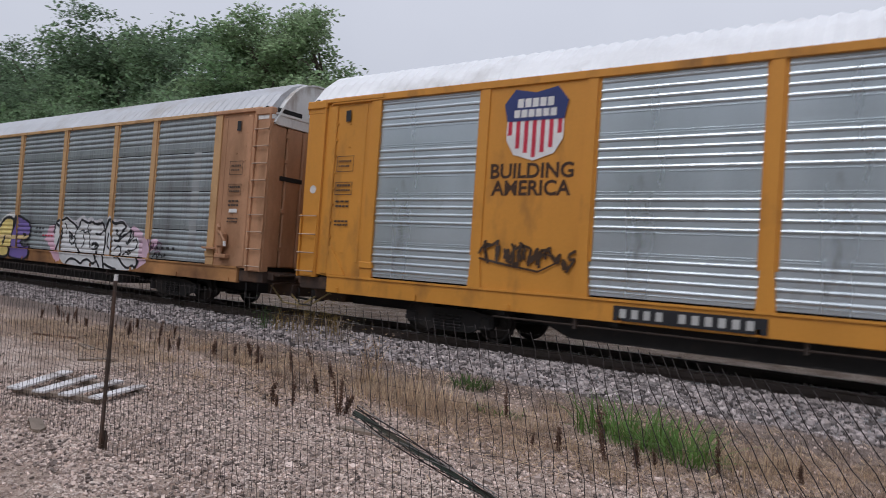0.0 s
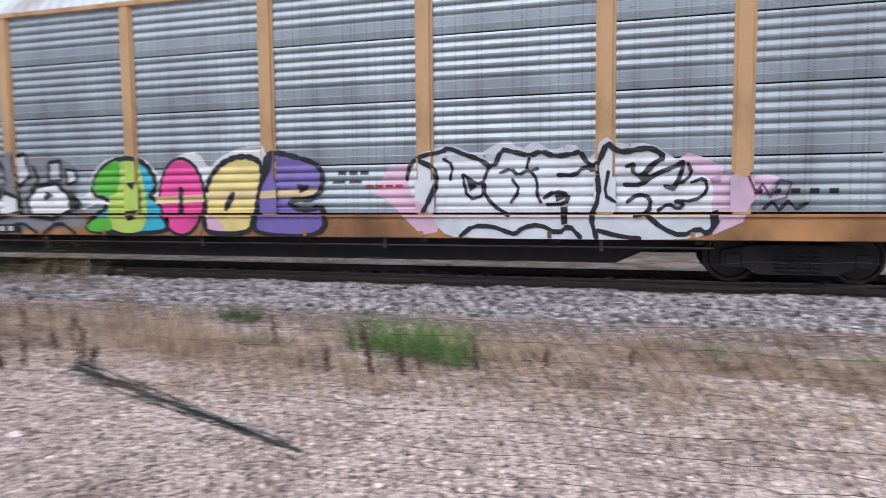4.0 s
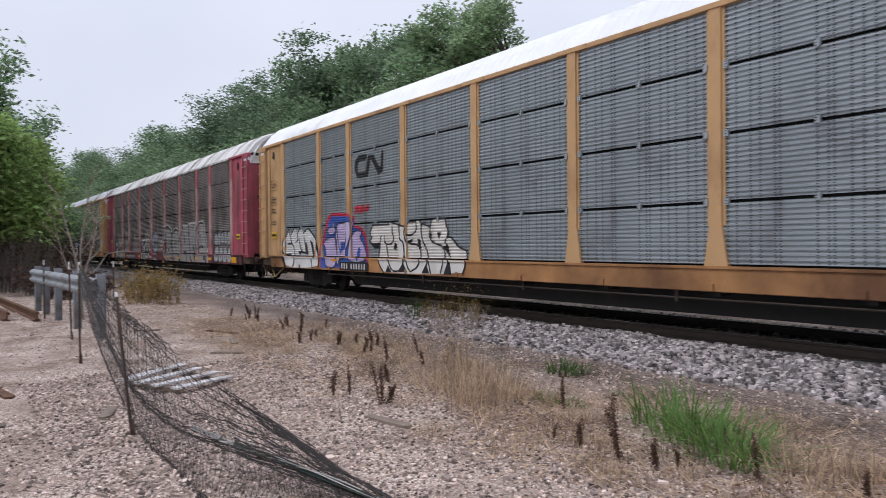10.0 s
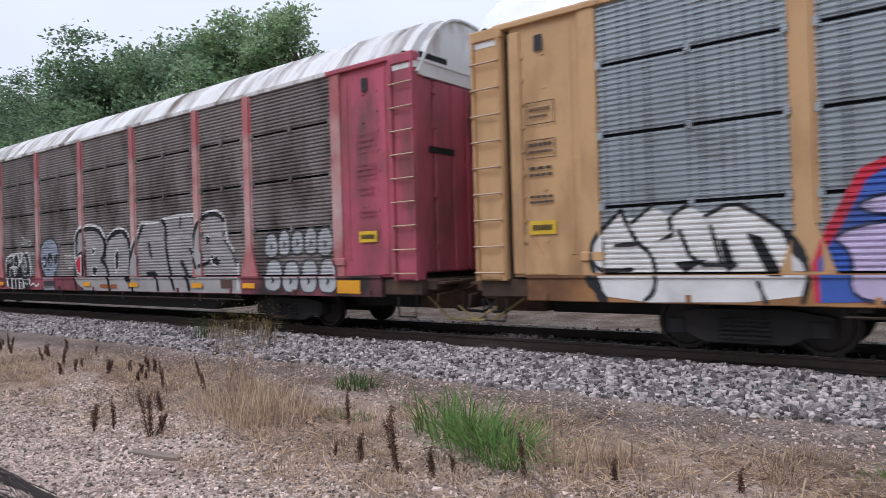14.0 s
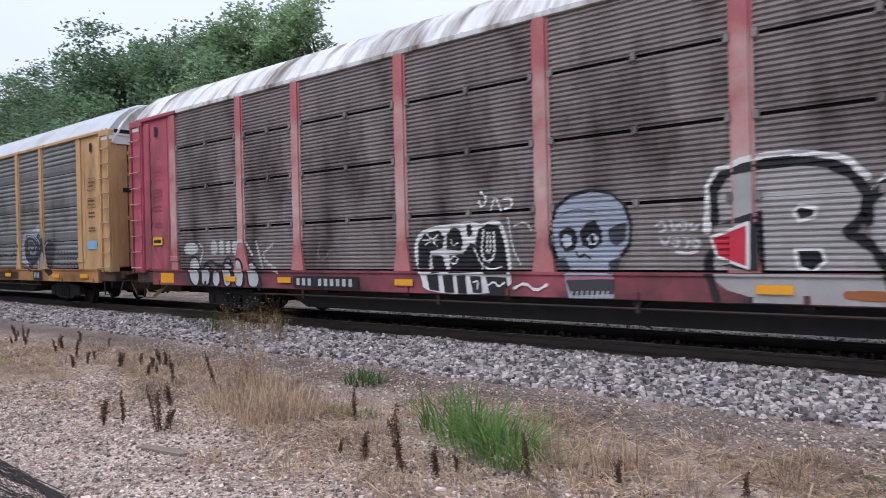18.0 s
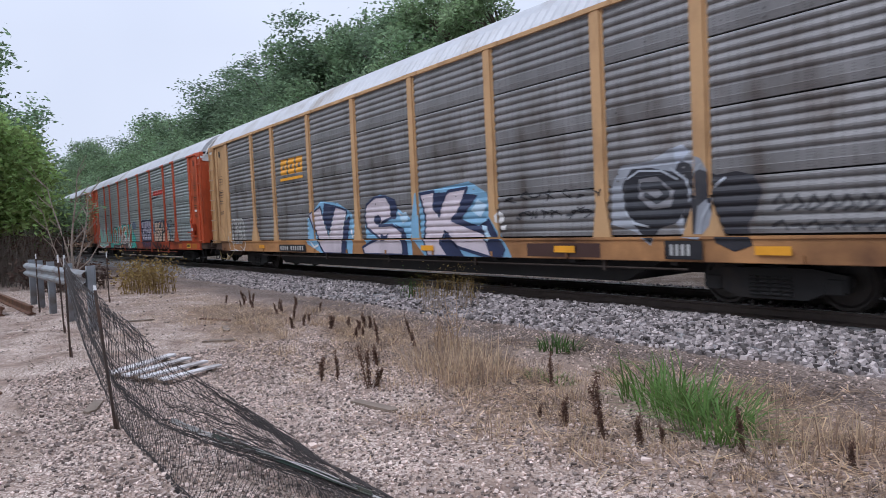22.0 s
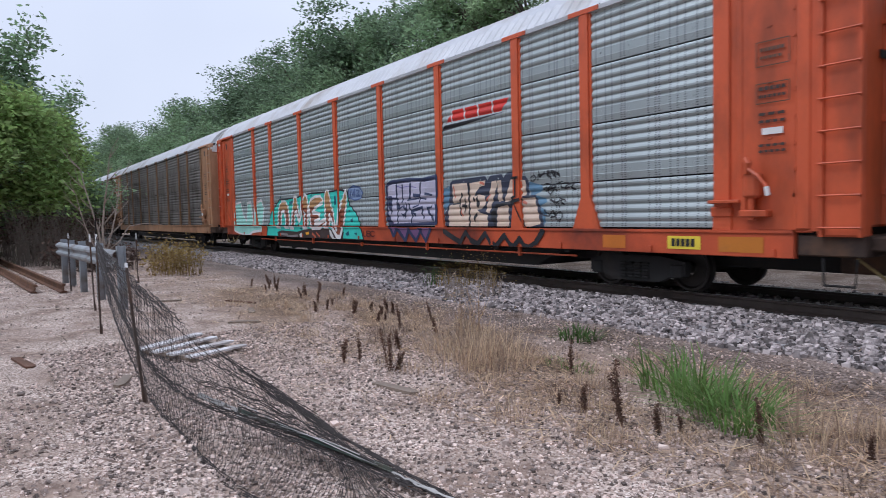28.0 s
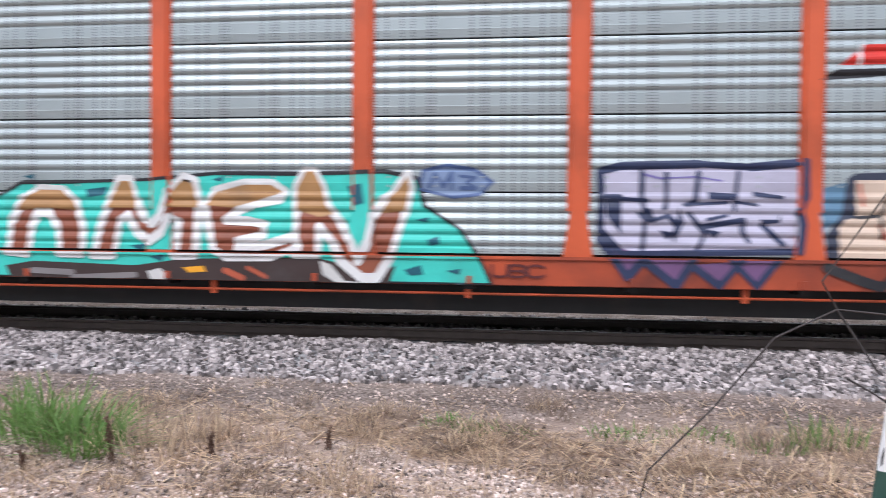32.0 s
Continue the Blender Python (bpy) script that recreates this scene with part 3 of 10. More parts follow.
# ---- trees ----
def leaf_cloud(points, size, per, spread, flat=0.5):
    """Small pointed leaf blades in clumps round the points."""
    k = len(points) * per
    c = np.repeat(points, per, 0) + rng.normal(0, 1, (k, 3)) * np.repeat(spread, per)[:, None] * (1, 1, 0.8)
    s = size * rng.uniform(0.55, 1.35, k)
    d = rng.normal(0, 1, (k, 3))
    d[:, 2] *= flat
    d /= np.linalg.norm(d, axis=1, keepdims=True)
    e = np.cross(d, rng.normal(0, 1, (k, 3)))
    e /= np.linalg.norm(e, axis=1, keepdims=True) + 1e-9
    d, e = d * s[:, None], e * (s * 0.5)[:, None]
    v = np.stack([c - d, c + e * 0.9 - d * 0.1, c + d, c - e * 0.9 - d * 0.1], 1).reshape(-1, 3)
    return v, np.arange(4 * k).reshape(-1, 4)


def tree_meshes(height, spread, base, clumps, per, leaf, lean=0.0, columns=1.0):
    """A tapered trunk with limbs, and a crown of leaf clumps with an uneven outline."""
    wood = Shape()
    top = Vector((lean, 0, height * 0.86))
    trunk = [(lean * t * t, 0.15 * math.sin(5 * t), height * 0.86 * t) for t in np.linspace(0, 1, 7)]
    wood.tube(trunk, height * 0.018, 7, 0.25)
    lobes = []
    for i in range(20):
        t = rng.uniform(0.25, 0.97)
        a = rng.uniform(0, 6.28)
        reach = spread * (1.05 - 0.55 * abs(t - 0.5)) * rng.uniform(0.35, 1.15)
        p = Vector((lean * t * t, 0, height * 0.86 * t))
        q = p + Vector((math.cos(a) * reach, math.sin(a) * reach, height * rng.uniform(0.04, 0.17)))
        mid = (p + q) / 2 + Vector((0, 0, height * 0.03))
        wood.tube([p, mid, q], height * 0.006, 4, 0.3)
        lobes.append((q, reach))
    lobes.append((top, spread * 0.5))
    pts = []
    for i in range(clumps):
        q, reach = lobes[rng.integers(len(lobes))]
        w = rng.normal(0, 1, 3)
        w /= np.linalg.norm(w)
        r = spread * 0.33 * rng.uniform(0.35, 1.0) ** 0.5 * (rng.uniform(1.1, 1.55) if i % 4 == 0 else 1.0)
        pts.append((q.x + w[0] * r, q.y + w[1] * r, max(base + 0.2, q.z + w[2] * r * 0.9 * columns)))
    pts = np.array(pts)
    v, f = leaf_cloud(pts, leaf * 0.68, per * 2, np.full(len(pts), spread * 0.105))
    return wood, v, f


def make_tree(name, label, category, m, height, spread, base, clumps, per, leaf, material, group="", lean=0.0):
    wood, v, f = tree_meshes(height, spread, base, clumps, per, leaf, lean)
    root = thing(name, label, category, m, group)
    part("trunk", wood.mesh("trunk", M["bark"], True), root)
    part("crown", bare("crown", v.tolist(), f.tolist(), material), root)
    return root


kinds = [
    make_tree("broadleaf_tree", "tall dark green broadleaf tree in the wood behind the track", "tree", pose(-67, 26.5, 0), 19, 5.0, 1.5, 330, 28, 0.26, M["leafd"], "wood behind the track"),
    make_tree("broadleaf_tree", "full mid-green broadleaf tree in the wood behind the track", "tree", pose(-53, 27, 0), 17, 4.6, 1.2, 330, 28, 0.25, M["leafm"], "wood behind the track"),
    make_tree("broadleaf_tree", "lighter feathery tree rising over the freight cars", "tree", pose(-31.5, 26, 0), 15.5, 2.8, 2.0, 190, 24, 0.20, M["leafl"], "wood behind the track"),
    make_tree("broadleaf_tree", "low bushy green tree at the wood's edge", "tree", pose(-44, 20, 0), 9, 3.8, 0.3, 330, 26, 0.22, M["leafm"], "wood behind the track"),
]
ROW = [(-226, 27, 1.5, 0), (-208, 27, 1.4, 1), (-190, 27, 1.25, 0), (-178, 26, 1.3, 1), (-166, 27, 1.2, 0), (-155, 26, 1.22, 1), (-144, 27, 1.2, 0), (-133, 26, 1.2, 1), (-123, 27, 1.15, 0), (-114, 26, 1.2, 1), (-106, 27, 1.12, 0), (-98, 26, 1.2, 1),
       (-90, 26, 1.2, 0), (-83, 27, 1.3, 1), (-77, 26, 1.22, 0), (-71, 27, 1.26, 1), (-63.5, 26, 1.12, 0), (-59, 27, 1.1, 0), (-55, 26, 1.1, 1), (-50, 26, 1.12, 0), (-46.5, 26, 1.06, 1), (-42.5, 27, 0.84, 0),
       (-38.3, 26, 0.98, 0), (-35, 26.5, 1.0, 1), (-33, 25, 1.12, 2), (-29.6, 26, 1.07, 2), (-20, 27, 0.5, 0), (-15, 27, 0.42, 1), (-9, 27, 0.42, 0), (-3, 27, 0.42, 1), (4, 27, 0.42, 0), (11, 27, 0.42, 1), (18, 26, 0.45, 0), (25, 27, 0.45, 1),
       (-140, 20, 1.1, 3), (-120, 21, 1.15, 3), (-103, 20, 1.2, 3), (-90, 21, 1.1, 3), (-80, 20, 1.1, 3), (-70, 20, 1.15, 3), (-62, 20, 1.1, 3), (-55, 20, 1.0, 3), (-49, 20, 1.1, 3), (-38, 20, 1.0, 3), (-32, 20, 1.0, 3),
       (-26, 20, 0.75, 3), (-20, 21, 0.55, 3), (-14, 21, 0.5, 3), (-8, 21, 0.5, 3), (-2, 21, 0.5, 3), (5, 21, 0.5, 3), (12, 21, 0.5, 3)]
EDGE = ((-240, 26), (-200, 23.5), (-160, 22.0), (-145, 20.5), (-121, 18.6), (-102, 18.2), (-92, 18.4), (-83, 18.8), (-76, 19.0), (-66, 18.0), (-58, 17.8), (-53, 18.6), (-48, 18.2), (-44, 16.8), (-41, 14.6), (-39.5, 14.8), (-36.5, 16.8), (-32, 16.6), (-28.5, 15.2), (-25.5, 13.4), (-22, 8.0), (40, 7.5))
CREST_OF = [max(w.co.z for q in kind.children for w in q.data.vertices) for kind in kinds]
for kind in kinds[:3]:
    x = kind.matrix_basis.translation.x
    kind.scale.z = float(np.interp(x, *zip(*EDGE))) / CREST_OF[kinds.index(kind)]
for i, (x, y, s, k) in enumerate(ROW):
    c = copy_thing(kinds[k], pose(x, y, 0, rz=57.0 * i % 360))
    high = float(np.interp(x, *zip(*EDGE))) / CREST_OF[k] * (1.0 + 0.04 * math.sin(5.1 * i))
    c.scale = (s * 1.02, s * 1.02, high if k < 3 else s * 0.95)
for i in range(22):
    c = copy_thing(kinds[3], pose(-24 + 3.4 * i, 19.5 + 1.5 * math.sin(2.7 * i), 0, rz=131.0 * i % 360))
    c.scale = (0.85, 0.85, 0.72 + 0.06 * (i % 3))
    c = copy_thing(kinds[3], pose(-22.3 + 3.4 * i, 22.6 + 0.9 * math.sin(1.9 * i), 0, rz=197.0 * i % 360))
    c.scale = (0.95, 0.95, 0.55 + 0.05 * (i % 4))
# unseen trees added behind the viewer to close the lot and darken screen reflections
for i, x in enumerate(range(-76, 92, 12)):
    c = copy_thing(kinds[i % 2], pose(x + 3 * math.sin(2.1 * i), -27 - 3 * (i % 3), 0, rz=83.0 * i % 360))
    c.scale = (1.25, 1.25, 0.8 + 0.08 * (i % 3))
# the trees and brush on the lot's side of the track
lot = [
    make_tree("lot_tree", "leafy green tree at the edge of the gravel lot", "tree", pose(-40, -1.4, 0), 11.4, 4.0, 2.2, 420, 24, 0.22, M["leafm"], "trees by the lot"),
    make_tree("lot_tree", "bright green young tree with drooping leafy boughs", "tree", pose(-32, 0.3, 0), 6.6, 2.9, 2.1, 420, 22, 0.19, M["leaflot"], "trees by the lot"),
]
for x, y, s, k in ((-43, -4.4, 1.05, 0), (-37, -8.5, 1.05, 0), (-32.5, -2.9, 1.05, 1), (-46, -7, 1.15, 0), (-33, -5.4, 0.98, 1), (-33.5, -8.2, 1.0, 1), (-41, 2.2, 0.36, 0), (-50, 4.0, 0.36, 0), (-60, 5.6, 0.45, 0)):
    c = copy_thing(lot[k], pose(x, y, 0, rz=(x * 77) % 360))
    c.scale = (s, s, s)
# extra row hidden past the nearer trees, added to dim reflections in the car sides
for i in range(15):
    c = copy_thing(lot[0], pose(-54 - 8.5 * i, 1.2 + 1.3 * math.sin(2.3 * i), 0, rz=71.0 * i % 360))
    c.scale = (1.1, 1.1, 0.95 + 0.1 * math.sin(1.7 * i))
# bushes added behind the lot trees to keep light out from under the crowns
for x, y in ((-42, -11), (-41.5, -7.5), (-42, -4), (-42.5, -0.5), (-45, 3.0)):
    c = copy_thing(kinds[3], pose(x, y, 0, rz=(x * 91 + y * 37) % 360))
    c.scale = (0.9, 0.9, 0.5)


def brush(name, label, xy, h, width, n, material, leaf=0.0, lm=None):
    """Thin upright dead stems, some with leaves."""
    sh = Shape()
    pts = []
    for i in range(n):
        a, r = rng.uniform(0, 6.28), width * math.sqrt(rng.uniform(0, 1))
        x, y = r * math.cos(a), r * math.sin(a)
        hh = h * rng.uniform(0.5, 1.1)
        dx, dy = rng.normal(0, 0.16, 2) * hh
        p = [(x, y, -0.02), (x + dx * 0.4, y + dy * 0.4, hh * 0.5), (x + dx, y + dy, hh)]
        sh.tube(p, 0.008 + 0.004 * h, 3, 0.3, False)
        for j in range(3):
            t = rng.uniform(0.35, 0.9)
            b = Vector((x + dx * t, y + dy * t, hh * t))
            sh.tube([b, b + Vector(rng.normal(0, 0.13, 3) * hh + np.array((0, 0, 0.12 * hh)))], 0.006, 3, 0.3, False)
        pts.append((x + dx, y + dy, hh * 0.9))
    ob = thing(name, label, "brush", pose(xy[0], xy[1], float(ground_z(*xy))))
    part("stem", sh.mesh("stem", material, fix=False), ob)
    if leaf:
        v, f = leaf_cloud(np.array(pts), leaf, 10, np.full(len(pts), 0.22))
        part("foliage", bare("foliage", v.tolist(), f.tolist(), lm), ob)
    return ob


# dead brush in darker bark and leaf colours that put in the canopy's shade
brush("dead_brush", "tall brown dead stalks at the edge of the lot trees", (-30.5, 1.9), 2.3, 1.1, 90, M["bark"])
brush("dead_brush", "tall brown dead stalks at the edge of the lot trees", (-33.5, 2.6), 2.2, 1.2, 90, M["bark"], 0.07, M["deadleaf"])
brush("dead_brush", "thicket of brown dead brush under the lot trees", (-36, -0.5), 1.9, 2.2, 120, M["bark"], 0.12, M["deadleaf"])
# the darker weed green here stands in for shade below the crowns
for x, y, h, w in ((-38, -3, 2.4, 2.4), (-37, -6.5, 2.2, 2.2), (-40, 1.5, 2.2, 2.4), (-46, 3.5, 2.2, 2.4), (-36, -9.5, 2.2, 2.2)):
    brush("undergrowth", "dense green undergrowth below the lot trees", (x, y), h, w, 110, M["bark"], 0.13, M["weed"])
for x, y, h, w in ((-38, 3.2, 1.8, 2.0), (-43, 4.2, 2.0, 2.2), (-27.5, 2.9, 0.7, 0.9), (-25, 3.4, 0.6, 0.9)):
    brush("dead_brush", "tangled brown brush below the lot trees, toned dark for shade", (x, y), h, w, 110, M["bark"], 0.09, M["deadleaf"])
brush("yellow_weeds", "tall yellow-brown weeds standing beside the track", (-21.2, 4.75), 0.75, 0.75, 70, M["gold"], 0.05, M["gold"])
brush("yellow_weeds", "tall yellow-brown weeds standing beside the track", (-23.2, 5.1), 0.85, 0.8, 70, M["gold"], 0.05, M["gold"])


# ---- freight cars ----
HALF, PITCH = 13.6, 28.4
SILL0, SILL1, EAVE, APEX = 0.68, 1.05, 4.84, 5.66
FACE, CREST, VALLEY = -1.50, -1.475, -1.448
POSTS = (-11.65, -8.95, -7.05, -4.23, -1.41, 1.41, 4.23, 7.05, 8.95, 11.65)
ROWS = 4
SEAM = {"ridge": (0.903, 0.998), "tube": (0.903, 0.994), "fine": (1.036, 0.983)}  # foot of the lowest sheet, height of each
LOW, HIGH = SILL1 + 0.042, EAVE - 0.03


def row_profile(style):
    """(height, depth) stations of one whole screen sheet, from its foot up."""
    h = SEAM[style][1]
    if style == "fine":
        n, z = 13, 0.012
        p = (h - 0.058) / n
        pts = [(0.0, 0.012)]
        for i in range(n):
            pts += [(z, 0.026), (z + 0.22 * p, 0.026), (z + 0.45 * p, 0.0), (z + 0.78 * p, 0.0)]
            z += p
        return pts + [(z, 0.026), (h - 0.044, 0.012)]
    if style == "tube":  # four round tubes, fine beads and a plain band
        pts = [(0.0, 0.017), (0.245, 0.017), (0.25, 0.010), (0.262, 0.010), (0.267, 0.017)]
        for c in (0.330, 0.484, 0.638, 0.792):
            pts += [(c - 0.036, 0.017), (c - 0.024, 0.006), (c - 0.008, 0.0), (c + 0.008, 0.0), (c + 0.024, 0.006), (c + 0.036, 0.017)]
        return pts + [(0.865, 0.017), (0.87, 0.010), (0.882, 0.010), (0.887, 0.017), (0.905, 0.017), (0.91, 0.010), (0.922, 0.010), (0.927, 0.017), (0.994, 0.017)]
    p, n, z = 0.1455, 5, 0.272
    pts = [(0.0, 0.016), (0.008, 0.014), (0.112, 0.0), (0.118, 0.005), (0.25, 0.005)]
    for i in range(n):
        pts += [(z, 0.026), (z + 0.10 * p, 0.027), (z + 0.26 * p, 0.010), (z + 0.40 * p, 0.001), (z + 0.60 * p, 0.0), (z + 0.82 * p, 0.012)]
        z += p
    return pts


def row_stations(style, r):
    """The stations of row r in car heights, cropped between sill and eave."""
    foot = SEAM[style][0] + r * SEAM[style][1]
    zs, ds = zip(*[(foot + z, d) for z, d in row_profile(style)])
    lo, hi = max(zs[0], LOW), min(zs[-1], HIGH)
    inner = [(z, d) for z, d in zip(zs, ds) if lo < z < hi]
    return [(lo, float(np.interp(lo, zs, ds)))] + inner + [(hi, float(np.interp(hi, zs, ds)))]


def depth_stations(style):
    """All (height, place across) stations of a car's side, sill to eave."""
    out = [(SILL0, FACE), (SILL1 - 0.031, FACE), (SILL1, FACE), (SILL1 + 0.002, CREST)]
    for r in range(ROWS):
        out += [(z, CREST + d) for z, d in row_stations(style, r)]
    return sorted(out)


def sheet_mesh(width, style, material, r):
    pts = row_stations(style, r)
    v = []
    for z, d in pts:
        v += [(-width / 2, CREST + d, z), (width / 2, CREST + d, z)]
    n = len(pts)
    f = [(2 * i, 2 * i + 1, 2 * i + 3, 2 * i + 2) for i in range(n - 1)]
    k = len(v)
    v += [(-width / 2, -1.42, pts[0][0]), (width / 2, -1.42, pts[0][0]), (-width / 2, -1.42, pts[-1][0]), (width / 2, -1.42, pts[-1][0])]
    f += [(k, k + 1, 1, 0), (2 * n - 2, 2 * n - 1, k + 3, k + 2)]
    sh = Shape().add(v, f)
    foot = SEAM[style][0] + r * SEAM[style][1]
    if style == "ridge":  # rivets along the flat lap strip
        for x in np.arange(-width / 2 + 0.25, width / 2 - 0.2, 0.62):
            for z in (foot + 0.055, foot + 0.17):
                if z > LOW:
                    sh.box(x - 0.016, x + 0.016, CREST - 0.006, CREST + 0.01, z, z + 0.028)
    elif r and style == "fine":  # latch clips between the sheets
        for x in (-width / 2 + 0.03, 0, width / 2 - 0.10):
            sh.box(x, x + 0.07, CREST - 0.03, CREST + 0.02, foot - 0.075, foot + 0.03)
    return sh.mesh("screen_panel", material, fix=False)


def post_mesh(flare, head, material):
    sh = Shape()
    w = 0.095
    prof = [(-w, SILL1 + 0.62), (-w, EAVE), (w, EAVE), (w, SILL1 + 0.62), (flare, SILL1 + 0.01), (-flare, SILL1 + 0.01)]
    sh.prism(prof, -1.515, -1.42, "y")
    sh.prism([(-w - 0.05, SILL1 + 0.6), (-w - 0.05, EAVE), (w + 0.05, EAVE), (w + 0.05, SILL1 + 0.6)], -1.484, -1.42, "y")
    if head:
        sh.box(-0.36, 0.36, -1.53, -1.42, EAVE - 0.03, EAVE + 0.05)
    return sh.mesh("side_post", material)


def end_post_mesh(material):
    """The straight post at the last bay, standing on a small bracket."""
    sh = Shape().box(-0.13, 0.13, -1.515, -1.42, SILL1 + 0.30, EAVE, 0.01)
    sh.box(-0.17, 0.17, -1.53, -1.42, SILL1 + 0.20, SILL1 + 0.34, 0.015)
    sh.box(-0.15, 0.15, -1.50, -1.42, SILL1 + 0.01, SILL1 + 0.20)
    return sh.mesh("side_post", material)


def roof_mesh(material, ribs=100):
    ys = np.linspace(-1, 1, 11)
    arc = [(1.49 * t, EAVE + 0.02 + (APEX - EAVE) * (1 - abs(t) ** 2.9) * 0.98) for t in ys]
    v, f = [], []
    xs = np.linspace(-HALF + 0.1, HALF - 0.1, 2 * ribs + 1)
    for i, x in enumerate(xs):
        up = 0.05 * (i % 2)
        v += [(x, y, z + up) for y, z in arc]
    m = len(arc)
    f = [(i * m + j, (i + 1) * m + j, (i + 1) * m + j + 1, i * m + j + 1) for i in range(len(xs) - 1) for j in range(m - 1)]
    f += [tuple(range(m)), tuple(range((len(xs) - 1) * m, len(xs) * m))[::-1]]
    return Shape().add(v, f).mesh("roof", material, fix=False)


def cap_mesh(material):
    """The white rounded gable that closes the roof over the end doors, with a rolled rim."""
    arc = [(t, EAVE - 0.33 + (APEX - EAVE + 0.36) * (1 - abs(t) ** 2.6)) for t in np.linspace(-1, 1, 17)]
    sh = Shape().prism([(-1.45, 4.47)] + [(1.45 * t, z - 0.03) for t, z in arc] + [(1.45, 4.47)], HALF - 0.12, HALF + 0.03)
    n = len(arc)
    v = [(x, w * t, z - d) for t, z in arc for x, w, d in ((HALF - 0.10, 1.475, 0.0), (HALF + 0.07, 1.475, 0.0), (HALF + 0.07, 1.44, 0.04), (HALF - 0.10, 1.44, 0.04))]
    f = [(4 * i + k, 4 * i + (k + 1) % 4, 4 * i + 4 + (k + 1) % 4, 4 * i + 4 + k) for i in range(n - 1) for k in range(4)]
    sh.add(v, f)
    sh.box(HALF, HALF + 0.05, -1.43, 1.43, 4.70, 4.75)
    return sh.mesh("gable_cap", material)


def gable_slot_mesh(material):
    """Near-black plate whose colour gives the shade of the opening between gable and door head."""
    return Shape().box(HALF + 0.028, HALF + 0.034, -1.40, -0.62, 4.765, 4.87).mesh("gable_slot", material)


def ladder_mesh(material, top=EAVE - 0.1):
    sh = Shape()
    for x in (13.10, 13.57):
        sh.box(x - 0.022, x + 0.022, -1.565, -1.52, 0.98, top)
    return sh.mesh("ladder", material)


def rung_mesh(material):
    sh = Shape().tube([(13.08, -1.585, 0), (13.60, -1.585, 0)], 0.015, 6)
    for x in (13.12, 13.56):
        sh.box(x - 0.014, x + 0.014, -1.585, -1.53, -0.014, 0.014)
    return sh.mesh("rung", material)


def end_sheet_mesh(material):
    """The plain side plate beside the end doors: a raised edge rib, hat stiffener, studs and a boot plate."""
    sh = Shape()
    sh.box(11.76, 12.94, -1.475, -1.42, SILL1 - 0.02, EAVE - 0.02, 0.01)
    sh.box(12.74, 12.94, -1.512, -1.47, SILL1 + 0.02, EAVE - 0.12, 0.018)
    sh.box(11.90, 11.97, -1.488, -1.47, SILL1 + 0.3, EAVE - 0.14, 0.008)
    sh.prism([(12.22, SILL1 + 0.02), (12.76, SILL1 + 0.02), (12.76, SILL1 + 0.62), (12.66, SILL1 + 0.62)], -1.50, -1.47, "y")
    for z in (1.55, 2.3, 3.05, 3.8, 4.3):
        sh.box(12.33, 12.40, -1.487, -1.47, z, z + 0.02)
    for z in np.arange(1.5, 4.6, 0.35):
        sh.box(12.70, 12.735, -1.50, -1.47, z, z + 0.05)
    return sh.mesh("end_sheet", material)


def corner_mesh(material):
    """The folded corner panel that carries the ladder."""
    sh = Shape().box(13.05, HALF, -1.52, -1.30, SILL0 + 0.30, EAVE - 0.05, 0.025)
    sh.box(13.05, 13.10, -1.545, -1.51, SILL0 + 0.30, EAVE - 0.08, 0.008)
    return sh.mesh("corner_post", material)


def door_mesh(material):
    """One leaf of the folding end doors, with its folds, hinge straps and lock bar."""
    sh = Shape()
    for a, b, x in ((-1.44, -1.02, -0.02), (-1.0, -0.52, 0.0), (-0.50, -0.012, 0.012)):
        sh.box(HALF - 0.1, HALF + x + 0.012, a, b, SILL1 + 0.05, 4.46, 0.03)
    for z in (1.5, 2.4, 3.6, 4.2):
        sh.box(HALF - 0.02, HALF + 0.03, -1.06, -0.94, z, z + 0.10, 0.008)
    sh.tube([(HALF + 0.05, -0.10, 1.15), (HALF + 0.05, -0.10, 4.40)], 0.022, 6)
    for z in (1.3, 2.2, 3.0, 3.9):
        sh.box(HALF, HALF + 0.06, -0.15, -0.05, z, z + 0.07)
    return sh.mesh("end_door", material)


def door_slot_mesh(material):
    """Near-black plate coloured as the shade of a door leaf's hand slot and drip lip."""
    return Shape().box(HALF + 0.010, HALF + 0.026, -1.18, -0.46, 3.17, 3.28, 0.004).mesh("door_slot", material)


def header_mesh(material):
    return Shape().box(11.45, 13.2, -1.545, -1.40, EAVE - 0.05, EAVE + 0.035, 0.012).box(13.03, 13.62, -1.56, -1.38, EAVE - 0.16, EAVE + 0.02, 0.02).mesh("eave_header", material)


